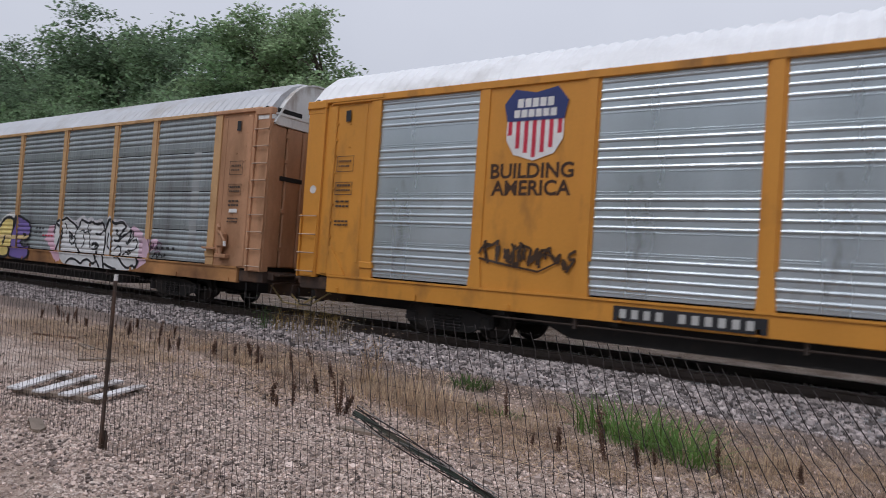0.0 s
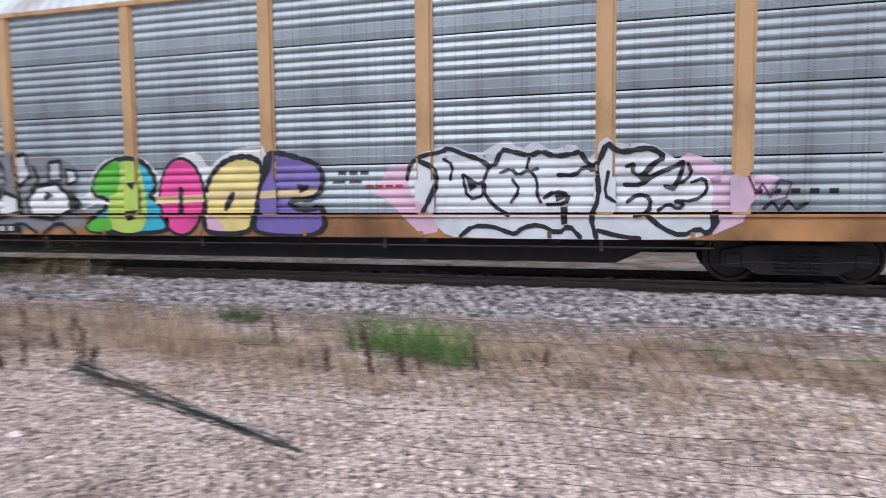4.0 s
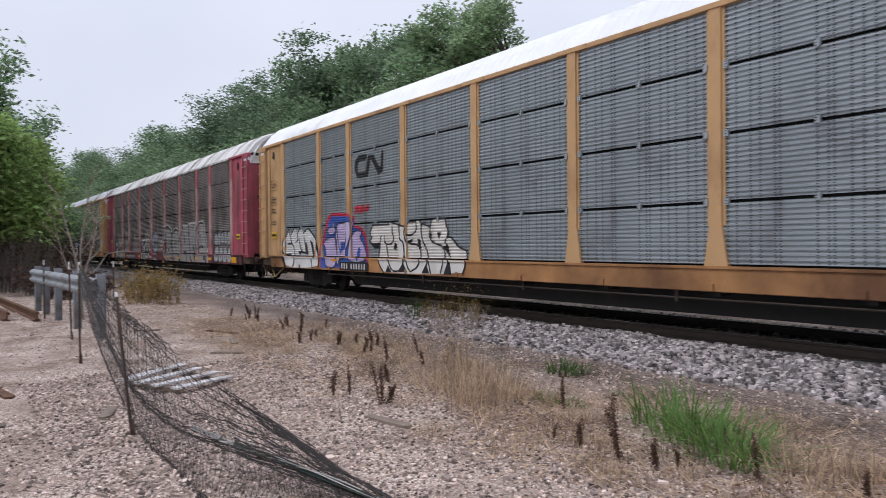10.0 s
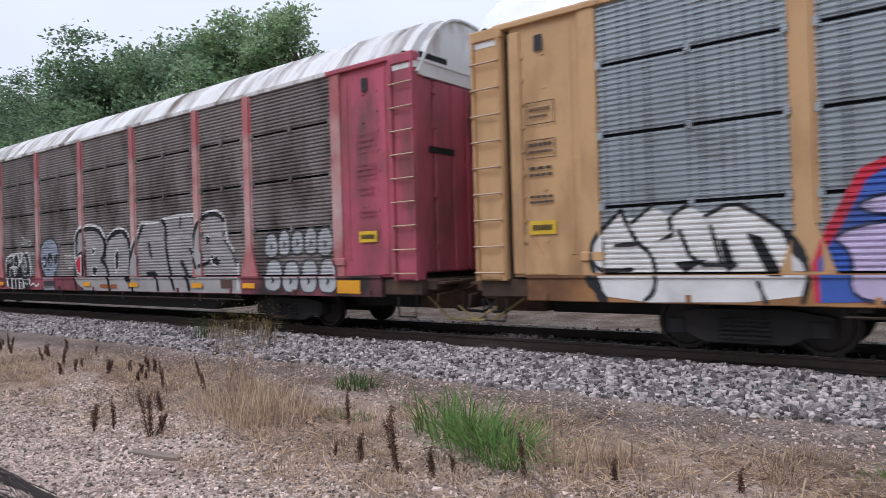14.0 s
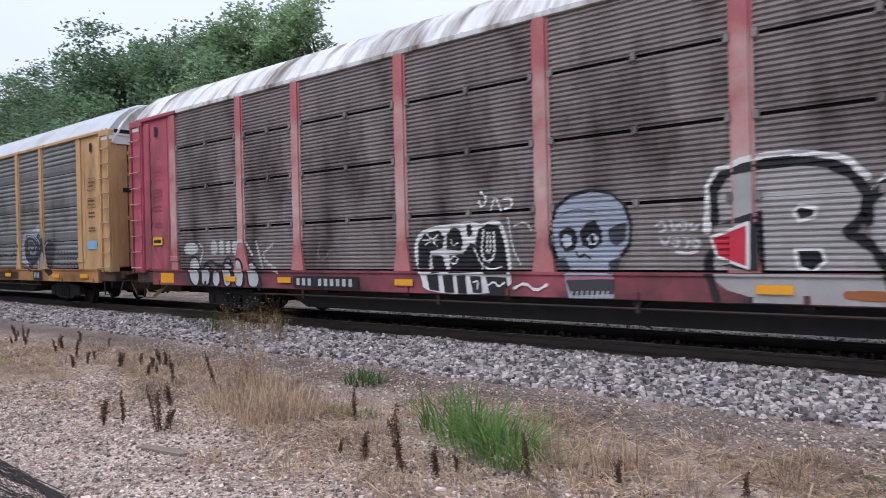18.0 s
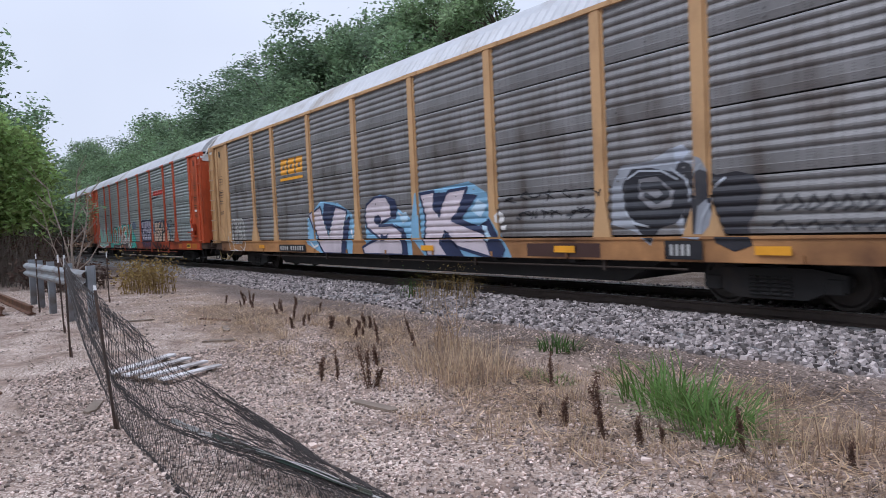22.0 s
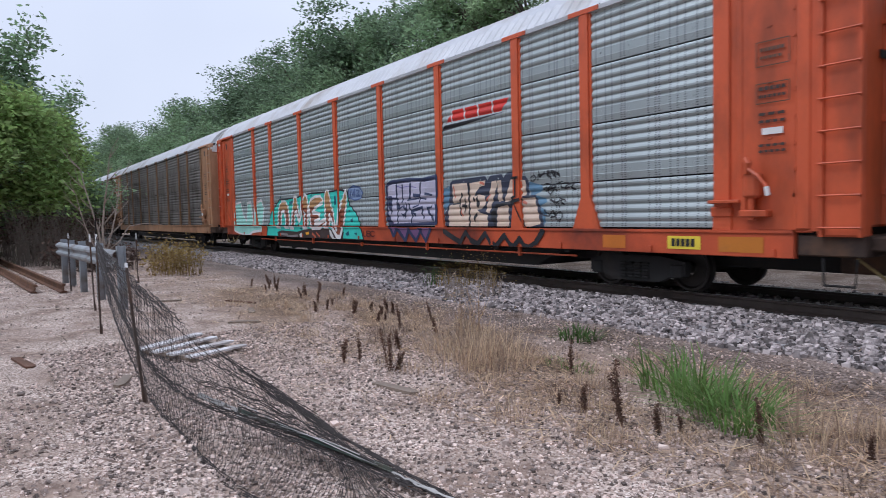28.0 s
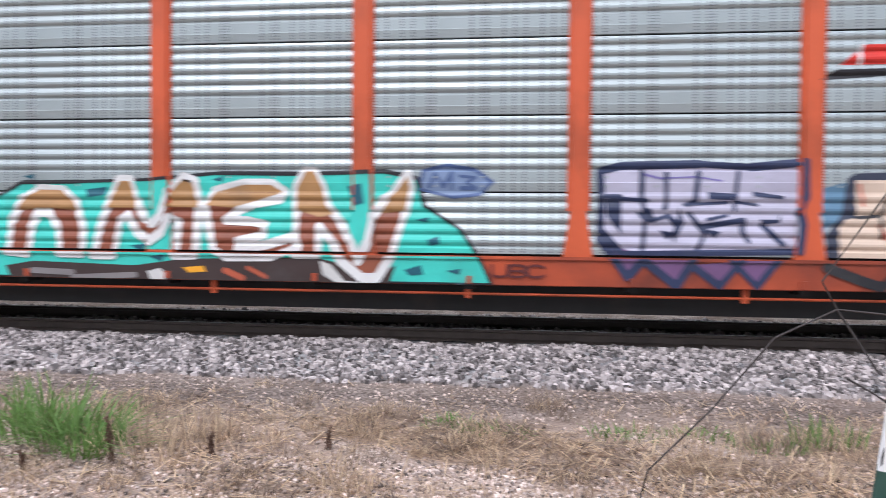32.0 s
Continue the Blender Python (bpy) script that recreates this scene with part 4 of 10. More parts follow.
def truck_meshes():
    frame_sh = Shape()
    arch = [(-1.02, 0.30), (-1.02, 0.52), (-0.55, 0.60), (0.55, 0.60), (1.02, 0.52), (1.02, 0.30), (0.78, 0.30), (0.50, 0.17), (-0.50, 0.17), (-0.78, 0.30)]
    frame_sh.prism(arch, -1.16, -1.02, "y")
    frame_sh.box(-0.98, -0.74, -1.19, -1.0, 0.26, 0.48, 0.02)
    frame_sh.box(0.74, 0.98, -1.19, -1.0, 0.26, 0.48, 0.02)
    far = Shape().prism(arch, 1.02, 1.16, "y")
    spring = Shape()
    for x in (-0.24, -0.08, 0.08, 0.24):
        for k in range(5):
            spring.box(x - 0.065, x + 0.065, -1.20, -1.12, 0.22 + 0.058 * k, 0.255 + 0.058 * k, 0.008)
    bolster = Shape().box(-0.2, 0.2, -1.1, 1.1, 0.42, 0.66, 0.03)
    wheel = Shape()
    for s in (-1, 1):
        n = 28
        ring = [(0.37, 0.0), (0.37, 0.095), (0.395, 0.10), (0.395, 0.13), (0.33, 0.135), (0.30, 0.11), (0.12, 0.09), (0.10, 0.0), (0.12, 0.02), (0.30, 0.03), (0.33, 0.0)]
        m = len(ring)
        v = [(r * math.cos(6.28319 * i / n), s * (0.69 + 0.135 - w), r * math.sin(6.28319 * i / n)) for i in range(n) for r, w in ring]
        wheel.add(v, [(i * m + j, ((i + 1) % n) * m + j, ((i + 1) % n) * m + (j + 1) % m, i * m + (j + 1) % m) for i in range(n) for j in range(m)])
        for i in range(3):
            a = 6.28319 * i / 3
            wheel.box(0.2 * math.cos(a) - 0.03, 0.2 * math.cos(a) + 0.03, s * 0.80 - 0.01, s * 0.80 + 0.01, 0.2 * math.sin(a) - 0.03, 0.2 * math.sin(a) + 0.03)
    wheel.tube([(0, -1.1, 0), (0, 1.1, 0)], 0.085, 10)
    return frame_sh.mesh("side_frame", M["black"]), far.mesh("side_frame", M["black"]), spring.mesh("spring_nest", M["black"]), bolster.mesh("bolster", M["black"]), wheel.mesh("wheelset", M["wheel"])


TRUCK = truck_meshes()
cap_m, roof_cache, eave_cache = cap_mesh(M["capw"]), {}, {}
# solid filler box, painted near-black as the unlit inside seen through gaps
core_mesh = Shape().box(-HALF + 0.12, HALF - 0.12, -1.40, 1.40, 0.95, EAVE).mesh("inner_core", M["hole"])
under = Shape()
under.box(-12.9, 12.9, -0.42, 0.42, 0.42, 0.95, 0.02)
under.prism([(-8.3, 0.80), (-7.2, 0.30), (7.2, 0.30), (8.3, 0.80)], -1.15, 1.15, "y")
bearer_mesh = Shape().box(-0.06, 0.06, -1.45, 1.45, 0.62, 0.92).mesh("crossbearer", M["black"])
under_mesh = under.mesh("underframe", M["black"])
coupler_mesh = Shape().box(HALF - 0.3, HALF + 0.42, -0.09, 0.09, 0.62, 0.84, 0.02).box(HALF + 0.38, HALF + 0.62, -0.17, 0.17, 0.56, 0.90, 0.04).mesh("coupler", M["gear"])
hose_mesh = Shape().tube([(13.3, -0.5, 0.66), (13.7, -0.55, 0.42), (14.1, -0.35, 0.38), (14.35, -0.2, 0.6)], 0.03, 6).mesh("air_hose", M["black"])
step_mesh = Shape().tube([(13.1, -1.5, 0.7), (13.12, -1.5, 0.36), (13.5, -1.5, 0.36), (13.52, -1.5, 0.7)], 0.02, 5).mesh("step_iron", M["black"])
winch = Shape().box(11.52, 12.02, -1.66, -1.5, 1.44, 1.49, 0.01).box(12.06, 12.30, -1.66, -1.48, 1.50, 1.86, 0.04)
winch.box(12.0, 12.42, -1.64, -1.48, 1.24, 1.34, 0.015).box(12.02, 12.10, -1.62, -1.48, 1.3, 1.78, 0.01)
winch.tube([(12.14, -1.66, 1.84), (12.18, -1.68, 1.98), (12.12, -1.66, 2.04)], 0.045, 7).tube([(12.18, -1.68, 1.90), (12.34, -1.72, 1.80), (12.48, -1.72, 1.64)], 0.030, 6)
winch.tube([(12.16, -1.58, 1.5), (12.16, -1.58, 1.2)], 0.05, 8)
grip_mesh = Shape().tube([(12.47, -1.722, 1.65), (12.49, -1.722, 1.53)], 0.034, 7).mesh("grip", M["postwhite"])
winch_mesh = winch.mesh("hand_brake", M["black"])
rod_mesh = Shape().tube([(-8.6, -1.40, 0.56), (8.6, -1.40, 0.56)], 0.018, 5)
for x in (-7, -3.5, 0, 3.5, 7):
    rod_mesh.box(x - 0.03, x + 0.03, -1.43, -1.37, 0.5, 0.72)
rod_mesh = rod_mesh.mesh("brake_rod", M["rail"])
MIRROR = pose(0, 0, 0, rz=180)
WHEELS, CARS = [], []


end_sill_mesh = Shape().box(-0.43, 0.43, -1.44, 1.44, 0.72, 1.0, 0.02).box(0.40, 0.62, -1.30, 1.30, 0.80, 0.98, 0.02).mesh("end_sill", M["gear"])
draft_mesh = Shape().box(12.9, HALF + 0.28, -0.66, 0.66, 0.44, 0.98, 0.03).box(HALF + 0.1, HALF + 0.26, -0.55, 0.55, 0.62, 0.92, 0.03).box(HALF + 0.02, HALF + 0.34, -1.25, -0.62, 0.90, 0.95, 0.01).mesh("draft_gear", M["gear"])
lever_mesh = Shape().tube([(HALF + 0.26, -1.42, 0.50), (HALF + 0.28, -1.36, 0.74), (HALF + 0.30, -0.5, 0.80), (HALF + 0.36, -0.2, 0.96)], 0.018, 6).mesh("uncoupling_lever", M["gear"])
glad_mesh = Shape().tube([(13.2, -0.8, 0.66), (13.75, -0.9, 0.30), (14.2, -0.75, 0.26), (14.6, -0.7, 0.5)], 0.022, 6).mesh("brake_cable", M["cable"])


def sill_mesh(material):
    sh = Shape().box(-12.72, 12.72, FACE, -1.38, SILL0, SILL1, 0.01)
    sh.box(-12.72, 12.72, FACE - 0.025, FACE + 0.01, SILL1 - 0.03, SILL1 + 0.012)
    for x in np.arange(-12.4, 12.5, 2.07):
        sh.box(x - 0.03, x + 0.03, FACE - 0.03, FACE, SILL0 + 0.02, SILL0 + 0.12)
    return sh.mesh("side_sill", material)


def autorack(label, paint, post_paint, screen, style, roof, flare=0.26, head=True, posts=POSTS, sheets=None, cap=True, brake_right=True, sill=None):
    """A covered auto-carrying car on two four-wheel trucks; its origin stands at rail height under its middle."""
    car = thing("autorack_car", label, "freight car", group="cars of the passing train")
    CARS.append(car)
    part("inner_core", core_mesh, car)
    uf = part("underframe", under_mesh, car)
    for x in np.linspace(-8.4, 8.4, 9):
        part("crossbearer", bearer_mesh, uf, at=pose(x, 0, 0))
    edge = post_paint if post_paint is M["tan2"] else roof
    if edge.name not in eave_cache:
        eave_cache[edge.name] = Shape().box(-13.2, 13.2, -1.515, -1.43, EAVE - 0.035, EAVE + 0.055, 0.008).mesh("eave_rail", edge)
    part("eave_rail", eave_cache[edge.name], car)
    sm = sill_mesh(sill or paint)
    part("side_sill", sm, car)
    for q in (-1, 1):
        part("end_sill", end_sill_mesh, car, "blackened rusty end sill", pose(q * 13.16, 0, 0, rz=0 if q > 0 else 180))
    part("side_sill", sm, car, at=MIRROR)
    if roof.name not in roof_cache:
        roof_cache[roof.name] = roof_mesh(roof)
    part("roof", roof_cache[roof.name], car)
    bays = sheets or [(posts[i], posts[i + 1]) for i in range(len(posts) - 1)]
    widths = {}
    for a, b in bays:
        w = round(b - a - 0.2, 2)
        for r in range(ROWS):
            if (w, r) not in widths:
                widths[w, r] = sheet_mesh(w, style, screen, r)
            part("screen_panel", widths[w, r], car, at=pose((a + b) / 2, 0, 0))
    far = Shape()
    far.box(-11.7, 11.7, 1.42, 1.47, SILL1, EAVE)
    part("far_side_screen", far.mesh("far_side_screen", screen), car)
    wide, narrow = post_mesh(flare, head, post_paint), post_mesh(min(flare, 0.19), head, post_paint)
    last = end_post_mesh(post_paint)
    for x in posts:
        part("side_post", last if abs(x) > 11 else wide if abs(x) > 8 else narrow, car, at=pose(x, 0, 0))
    wm = Shape().box(12.93, 13.06, -1.49, -1.44, SILL1, EAVE - 0.06).mesh("corner_web", paint)
    tm = Shape().box(13.07, HALF + 0.012, -1.528, -1.31, 4.58, EAVE - 0.04, 0.01).mesh("corner_cap", M["capw"] if paint is not M["yellow"] else paint)
    es, cm, dm, hm, lm = end_sheet_mesh(paint), corner_mesh(paint), door_mesh(paint), header_mesh(paint), ladder_mesh(paint, EAVE - 0.1 if paint is not M["yellow"] else 2.35)
    rm = rung_mesh(M["rung"] if paint is not M["orange"] else paint)
    flip = Matrix.Diagonal((-1, 1, 1, 1))
    turned = {}
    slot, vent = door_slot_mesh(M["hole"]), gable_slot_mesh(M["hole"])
    for m in (es, cm, dm, hm, lm, rm, wm, tm, cap_m, slot, vent, hose_mesh, step_mesh, winch_mesh, grip_mesh, coupler_mesh, draft_mesh, lever_mesh, glad_mesh):
        k = m.copy()
        k.transform(flip)
        k.flip_normals()
        turned[m.name] = k
    for s in (1, -1):
        pick = (lambda m: m) if s == 1 else (lambda m: turned[m.name])
        part("end_sheet", pick(es), car)
        part("corner_post", pick(cm), car)
        if s == 1 or paint is not M["tan2"]:
            part("corner_web", pick(wm), car)
        part("corner_cap", pick(tm), car, "white paint run over the corner's top")
        ld = part("ladder", pick(lm), car)
        for i in range(9 if paint is not M["yellow"] else 4):
            part("rung", pick(rm), ld, at=pose(0, 0, 1.10 + 0.405 * i))
        part("eave_header", pick(hm), car)
        part("step_iron", pick(step_mesh), car)
        part("coupler", pick(coupler_mesh), car)
        part("air_hose", pick(hose_mesh), car)
        d = part("end_door", pick(dm), car)
        d2 = pick(dm).copy()
        d2.transform(Matrix.Diagonal((1, -1, 1, 1)))
        d2.flip_normals()
        part("end_door", d2, car)
        part("door_slot", pick(slot), d, "dark hand slot")
        gable = part("gable_cap", pick(cap_m), car, "white-painted roof gable")
        part("gable_slot", pick(vent), gable, "dark opening under the gable")
        part("draft_gear", pick(draft_mesh), car, "rust-brown draft gear box")
        part("uncoupling_lever", pick(lever_mesh), car)
        part("brake_cable", pick(glad_mesh), car, "pale yellow hanging cable")
        if brake_right and s == 1:
            gear = pick(winch_mesh).copy()
            gear.materials[0] = paint
            hb = part("hand_brake", gear, car, "greasy painted hand brake gear")
            part("grip", pick(grip_mesh), hb, "white lever grip")
        t = part("truck", TRUCK[0], car, at=pose(s * 9.75, 0, 0))
        part("far_side_frame", TRUCK[1], t)
        part("spring_nest", TRUCK[2], t)
        part("bolster", TRUCK[3], t)
        for q in (-0.86, 0.86):
            WHEELS.append(part("wheelset", TRUCK[4], t, at=pose(q, 0, 0.395)))
    rod = rod_mesh
    if paint is M["orange"]:
        rod = rod_mesh.copy()
        rod.materials[0] = paint
    part("brake_rod", rod, car)
    return car


car_a = autorack("clean bright yellow autorack with shiny galvanised screens and a painted shield", M["yellow"], M["yellow"], M["scr_up"], "tube", M["roofw"], 0.14, False,
                 posts=(-11.65, -9.0, -6.9, -4.05, -1.3, 1.3, 4.05, 6.9, 9.0, 11.65), sheets=((-11.65, -9.0), (-6.9, -4.05), (-4.05, -1.3), (-1.3, 1.3), (1.3, 4.05), (4.05, 6.9), (9.0, 11.65)))
for x in (-7.95, 7.95):
    part("solid_side_plate", Shape().box(x - 0.98, x + 0.98, -1.49, -1.42, SILL1, EAVE, 0.008).mesh("solid_side_plate", M["yellow"]), car_a, at=pose(0, 0, 0))
part("eave_rail", Shape().box(-12.9, 12.9, -1.53, -1.42, EAVE - 0.09, EAVE + 0.05, 0.01).mesh("eave_rail", M["yellow"]), car_a)
car_b = autorack("faded yellow autorack with grey screens and colourful graffiti letters", M["tan"], M["tan2"], M["scr_ttx"], "ridge", M["roofg"], 0.12, sill=M["tansill"])
car_c = autorack("yellow autorack with slotted grey screens and bubble-letter graffiti", M["tan2"], M["tan2"], M["scr_cn"], "fine", M["roofw"], 0.30, brake_right=True, sill=M["tansill"])
car_d = autorack("grimy autorack with faded crimson ends, brown screens and a skull graffito", M["pink"], M["pinkpost"], M["scr_soo"], "fine", M["roofd"], 0.27, False, brake_right=False, sill=M["pinksill"])
car_e = autorack("weathered yellow autorack with stained grey screens and tall blue-edged graffiti", M["tan2"], M["tan2"], M["scr_csx"], "ridge", M["roofg"], 0.34, brake_right=False, sill=M["tansill"])
car_f = autorack("bright orange autorack with clean screens and turquoise graffiti", M["orange"], M["orange"], M["scr_bn"], "ridge", M["roofg"], 0.32, sill=M["orangesill"])
car_g = autorack("dark brown-stained autorack with ochre ends", M["tan"], M["brownp"], M["scr_br"], "ridge", M["roofg"], 0.2)
car_h = autorack("dark brown-stained autorack at the rear", M["brownp"], M["brownp"], M["scr_br"], "fine", M["roofg"], 0.2)
STYLE = {car_a: "tube", car_b: "ridge", car_c: "fine", car_d: "fine", car_e: "ridge", car_f: "ridge", car_g: "ridge", car_h: "fine"}
OFFSET = {c: PITCH * (1 - i) for i, c in enumerate(CARS)}


from mathutils.geometry import tessellate_polygon


# ---- paint on the cars: graffiti, emblems and stencils laid over the corrugations ----
SPRAY = {}


def spray(*c):
    if c not in SPRAY:
        SPRAY[c] = mat("spray_paint", c, 0.5, 0, 0.16, 3, 40, 0.1, dirt=tuple(0.55 * v + 0.05 for v in c), dirt_amount=0.15)
    return SPRAY[c]


WHITE, SILVER, INK = (0.70, 0.69, 0.68), (0.46, 0.46, 0.46), (0.018, 0.018, 0.022)
NAVY, BLUE, LILAC, LAV = (0.025, 0.035, 0.085), (0.05, 0.11, 0.40), (0.55, 0.46, 0.66), (0.42, 0.40, 0.52)
RED, GREEN, LIME, CYAN = (0.52, 0.03, 0.06), (0.10, 0.42, 0.035), (0.42, 0.55, 0.10), (0.06, 0.42, 0.56)
PINK, CREAM, VIOLET, ROSE = (0.72, 0.07, 0.28), (0.74, 0.60, 0.22), (0.18, 0.13, 0.38), (0.66, 0.42, 0.52)
TURQ, BROWN, AMBER, SKY = (0.06, 0.55, 0.46), (0.30, 0.10, 0.035), (0.75, 0.34, 0.02), (0.22, 0.42, 0.60)

GLYPH = {
    "A": "00-26-40 12-32", "B": "00-06-36-45-44-33-03 33-42-41-30-00", "C": "45-36-16-05-01-10-30-41", "D": "00-06-26-45-41-20-00", "E": "46-06-00-40 03-33",
    "I": "20-26", "K": "00-06 46-03-40", "L": "06-00-40", "M": "00-06-23-46-40", "N": "00-06-40-46", "O": "10-01-05-16-36-45-41-30-10", "R": "00-06-36-45-44-33-03 23-40",
    "S": "45-36-16-05-04-13-33-42-41-30-10-01", "T": "06-46 26-20", "U": "06-01-10-30-41-46", "V": "06-20-46", "W": "06-10-23-30-46", "Y": "06-23-46 23-20", "H": "00-06 40-46 03-43",
    "/": "00-46", "~": "02-14-21-35-42-46", "#": "00-25-41-04-45-12-36-20",
}


def capsule(p, q, r, n=5):
    a = math.atan2(q[1] - p[1], q[0] - p[0])
    out = []
    for c, s in ((q, a - math.pi / 2), (p, a + math.pi / 2)):
        out += [(c[0] + r * math.cos(s + math.pi * i / n), c[1] + r * math.sin(s + math.pi * i / n)) for i in range(n + 1)]
    return out


def blob(cx, cz, rx, rz, n=22, lo=0.0, hi=1.0, turn=0.0):
    pts = [(rx * math.cos(2 * math.pi * (lo + (hi - lo) * i / n)), rz * math.sin(2 * math.pi * (lo + (hi - lo) * i / n))) for i in range(n + (hi - lo < 1))]
    c, s = math.cos(turn), math.sin(turn)
    return [(cx + x * c - z * s, cz + x * s + z * c) for x, z in pts]


def clip(poly, axis, value, keep_above):
    out = []
    for i, p in enumerate(poly):
        q = poly[(i + 1) % len(poly)]
        a, b = (p[axis] - value) * keep_above, (q[axis] - value) * keep_above
        if a >= 0:
            out.append(p)
        if (a > 0 > b) or (a < 0 < b):
            t = a / (a - b)
            out.append((p[0] + t * (q[0] - p[0]), p[1] + t * (q[1] - p[1])))
    return out


STATIONS = {k: depth_stations(k) for k in SEAM}
ON_POST = {}


def paint(car, name, polys, colour, lift, label="", material=None, level=False, screens=False):
    """Convex outlines (along, up) laid on a car's near side as a thin coat that follows sill, posts and corrugations."""
    st = STATIONS[STYLE[car]]
    zs = [s[0] for s in st]
    posts = ON_POST.get(car, POSTS)
    sh = Shape()
    for n, poly in enumerate(polys):
        poly = clip(poly, 1, SILL0 + 0.004, 1)
        if len(poly) < 3:
            continue
        up = lift + (0 if level else 0.0003 * (n % 12))
        lo, hi = min(p[1] for p in poly), max(p[1] for p in poly)
        left, right = min(p[0] for p in poly), max(p[0] for p in poly)
        cuts = [z for z in zs if lo < z < hi]
        bands = list(zip([lo] + cuts, cuts + [hi]))
        for z0, z1 in bands:
            piece = clip(clip(poly, 1, z0, 1), 1, z1, -1)
            if len(piece) < 3 or z1 - z0 < 1e-4:
                continue
            zm = (z0 + z1) / 2
            if SILL1 + 0.002 < zm < LOW or (screens and zm < LOW):
                continue
            half = 0.16 if zm < 1.6 else 0.107
            edges = sorted(e for p in posts for e in (p - half, p + half) if left < e < right)
            for a, b in zip([left] + edges, edges + [right]):
                pc = clip(clip(piece, 0, a, 1), 0, b, -1)
                if len(pc) < 3:
                    continue
                um = (a + b) / 2
                if screens and any(abs(um - q) < half for q in posts):
                    continue
                if zm < SILL1:
                    ys = [FACE - (0.026 if zm > SILL1 - 0.031 else 0)] * len(pc)
                elif car is car_a and 6.9 < abs(um) < 9.0:
                    ys = [-1.49] * len(pc)
                elif any(abs(um - p) < half for p in posts) or abs(um) > 11.76:
                    ys = [-1.517 if abs(um) < 11.76 else -1.498] * len(pc)
                else:
                    ys = [float(np.interp(p[1], zs, [s[1] for s in st])) for p in pc]
                    if z1 - z0 < 0.004:
                        continue
                sh.add([(p[0], y - up, p[1]) for p, y in zip(pc, ys)], [tuple(range(len(pc)))])
    if sh.f:
        ob = part(name, sh.mesh(name, material or spray(*colour), fix=False), car, label)
        return ob


def strokes(ch, u0, u1, z0, z1, r, slant=0.0):
    out = []
    for run in GLYPH[ch].split():
        pts = [(int(a[0]) / 4, int(a[1]) / 6) for a in run.split("-")]
        pts = [(u0 + r + (u1 - u0 - 2 * r) * x + slant * (y - 0.5), z0 + r + (z1 - z0 - 2 * r) * y) for x, y in pts]
        out += [capsule(p, q, r) for p, q in zip(pts, pts[1:])]
    return out


def rounded(run, times, closed):
    """Corners cut off again and again."""
    for _ in range(times):
        out = [] if closed else [run[0]]
        for p, q in zip(run, run[1:] + (run[:1] if closed else run[:0])):
            out += [(0.75 * p[0] + 0.25 * q[0], 0.75 * p[1] + 0.25 * q[1]), (0.25 * p[0] + 0.75 * q[0], 0.25 * p[1] + 0.75 * q[1])]
        run = tuple(out if closed else out + [run[-1]])
    return run


def area(car, name, outline, colour, lift, label="", edge=None, screens=False):
    """A filled shape with an optional drawn rim."""
    if car in (car_b, car_c, car_d) and name in ("graffiti_letter", "graffiti_ground", "graffiti_halo"):
        outline = rounded(tuple(outline), 2 if len(outline) < 16 else 1, True)
    tri = tessellate_polygon([[Vector((u, z, 0)) for u, z in outline]])
    polys = [[outline[i] for i in t] for t in tri]
    polys = [p if (p[1][0] - p[0][0]) * (p[2][1] - p[0][1]) > (p[1][1] - p[0][1]) * (p[2][0] - p[0][0]) else p[::-1] for p in polys]
    paint(car, name, polys, colour, lift, label, level=True, screens=screens)
    if edge:
        drawn(car, "graffiti_outline", tuple(outline) + tuple(outline[:1]), edge[1], edge[0], lift + 0.005)


def drawn(car, name, run, r, colour, lift):
    """A sprayed line of one width, a little wavering."""
    polys = []
    if len(run) < 20 and name == "graffiti_line" and car in (car_b, car_c, car_d):
        run = rounded(tuple(run), 1, False)
    for k, (p, q) in enumerate(zip(run, run[1:])):
        polys.append(capsule(p, q, r * (1.0 + 0.18 * math.sin(2.3 * k + 9 * p[0])), 4))
    paint(car, name, polys, colour, lift)


def word(car, text, u0, u1, z0, z1, fills, edge, r, o, label, overlap=0.12, slant=0.0, lift=0.004, halo=None, jump=0.0):
    """Fat letters with an outline, each its own part."""
    w = (u1 - u0) / (len(text) - (len(text) - 1) * overlap)
    for i, ch in enumerate(text):
        a = u0 + i * w * (1 - overlap)
        dz = jump * (1 if i % 2 else -1)
        box = (a, a + w, z0, z1 + dz)
        if halo:
            paint(car, "graffiti_halo", strokes(ch, box[0] - o, box[1] + o, box[2], box[3] + o, r + 2.1 * o, slant), halo, lift)
        if edge:
            paint(car, "graffiti_outline", strokes(ch, *box, r + o, slant), edge, lift + 0.006)
        paint(car, "graffiti_letter", strokes(ch, a + o, a + w - o, z0 + o, z1 + dz - o, r, slant), fills[i % len(fills)], lift + 0.012, label)


def scribble(car, u0, u1, z0, z1, n, colour, seed, r=0.013):
    """A tangled unreadable tag of n loops."""
    w = np.random.default_rng(seed)
    for i in range(n):
        c = u0 + (u1 - u0) * (i + 0.5) / n
        h = (u1 - u0) / n
        run = tuple((c + h * w.uniform(-0.75, 0.75), z0 + (z1 - z0) * w.uniform(0, 1)) for _ in range(5))
        drawn(car, "scrawl", rounded(run, 2, False), r, colour, 0.006 if car is not car_a else 0.03)


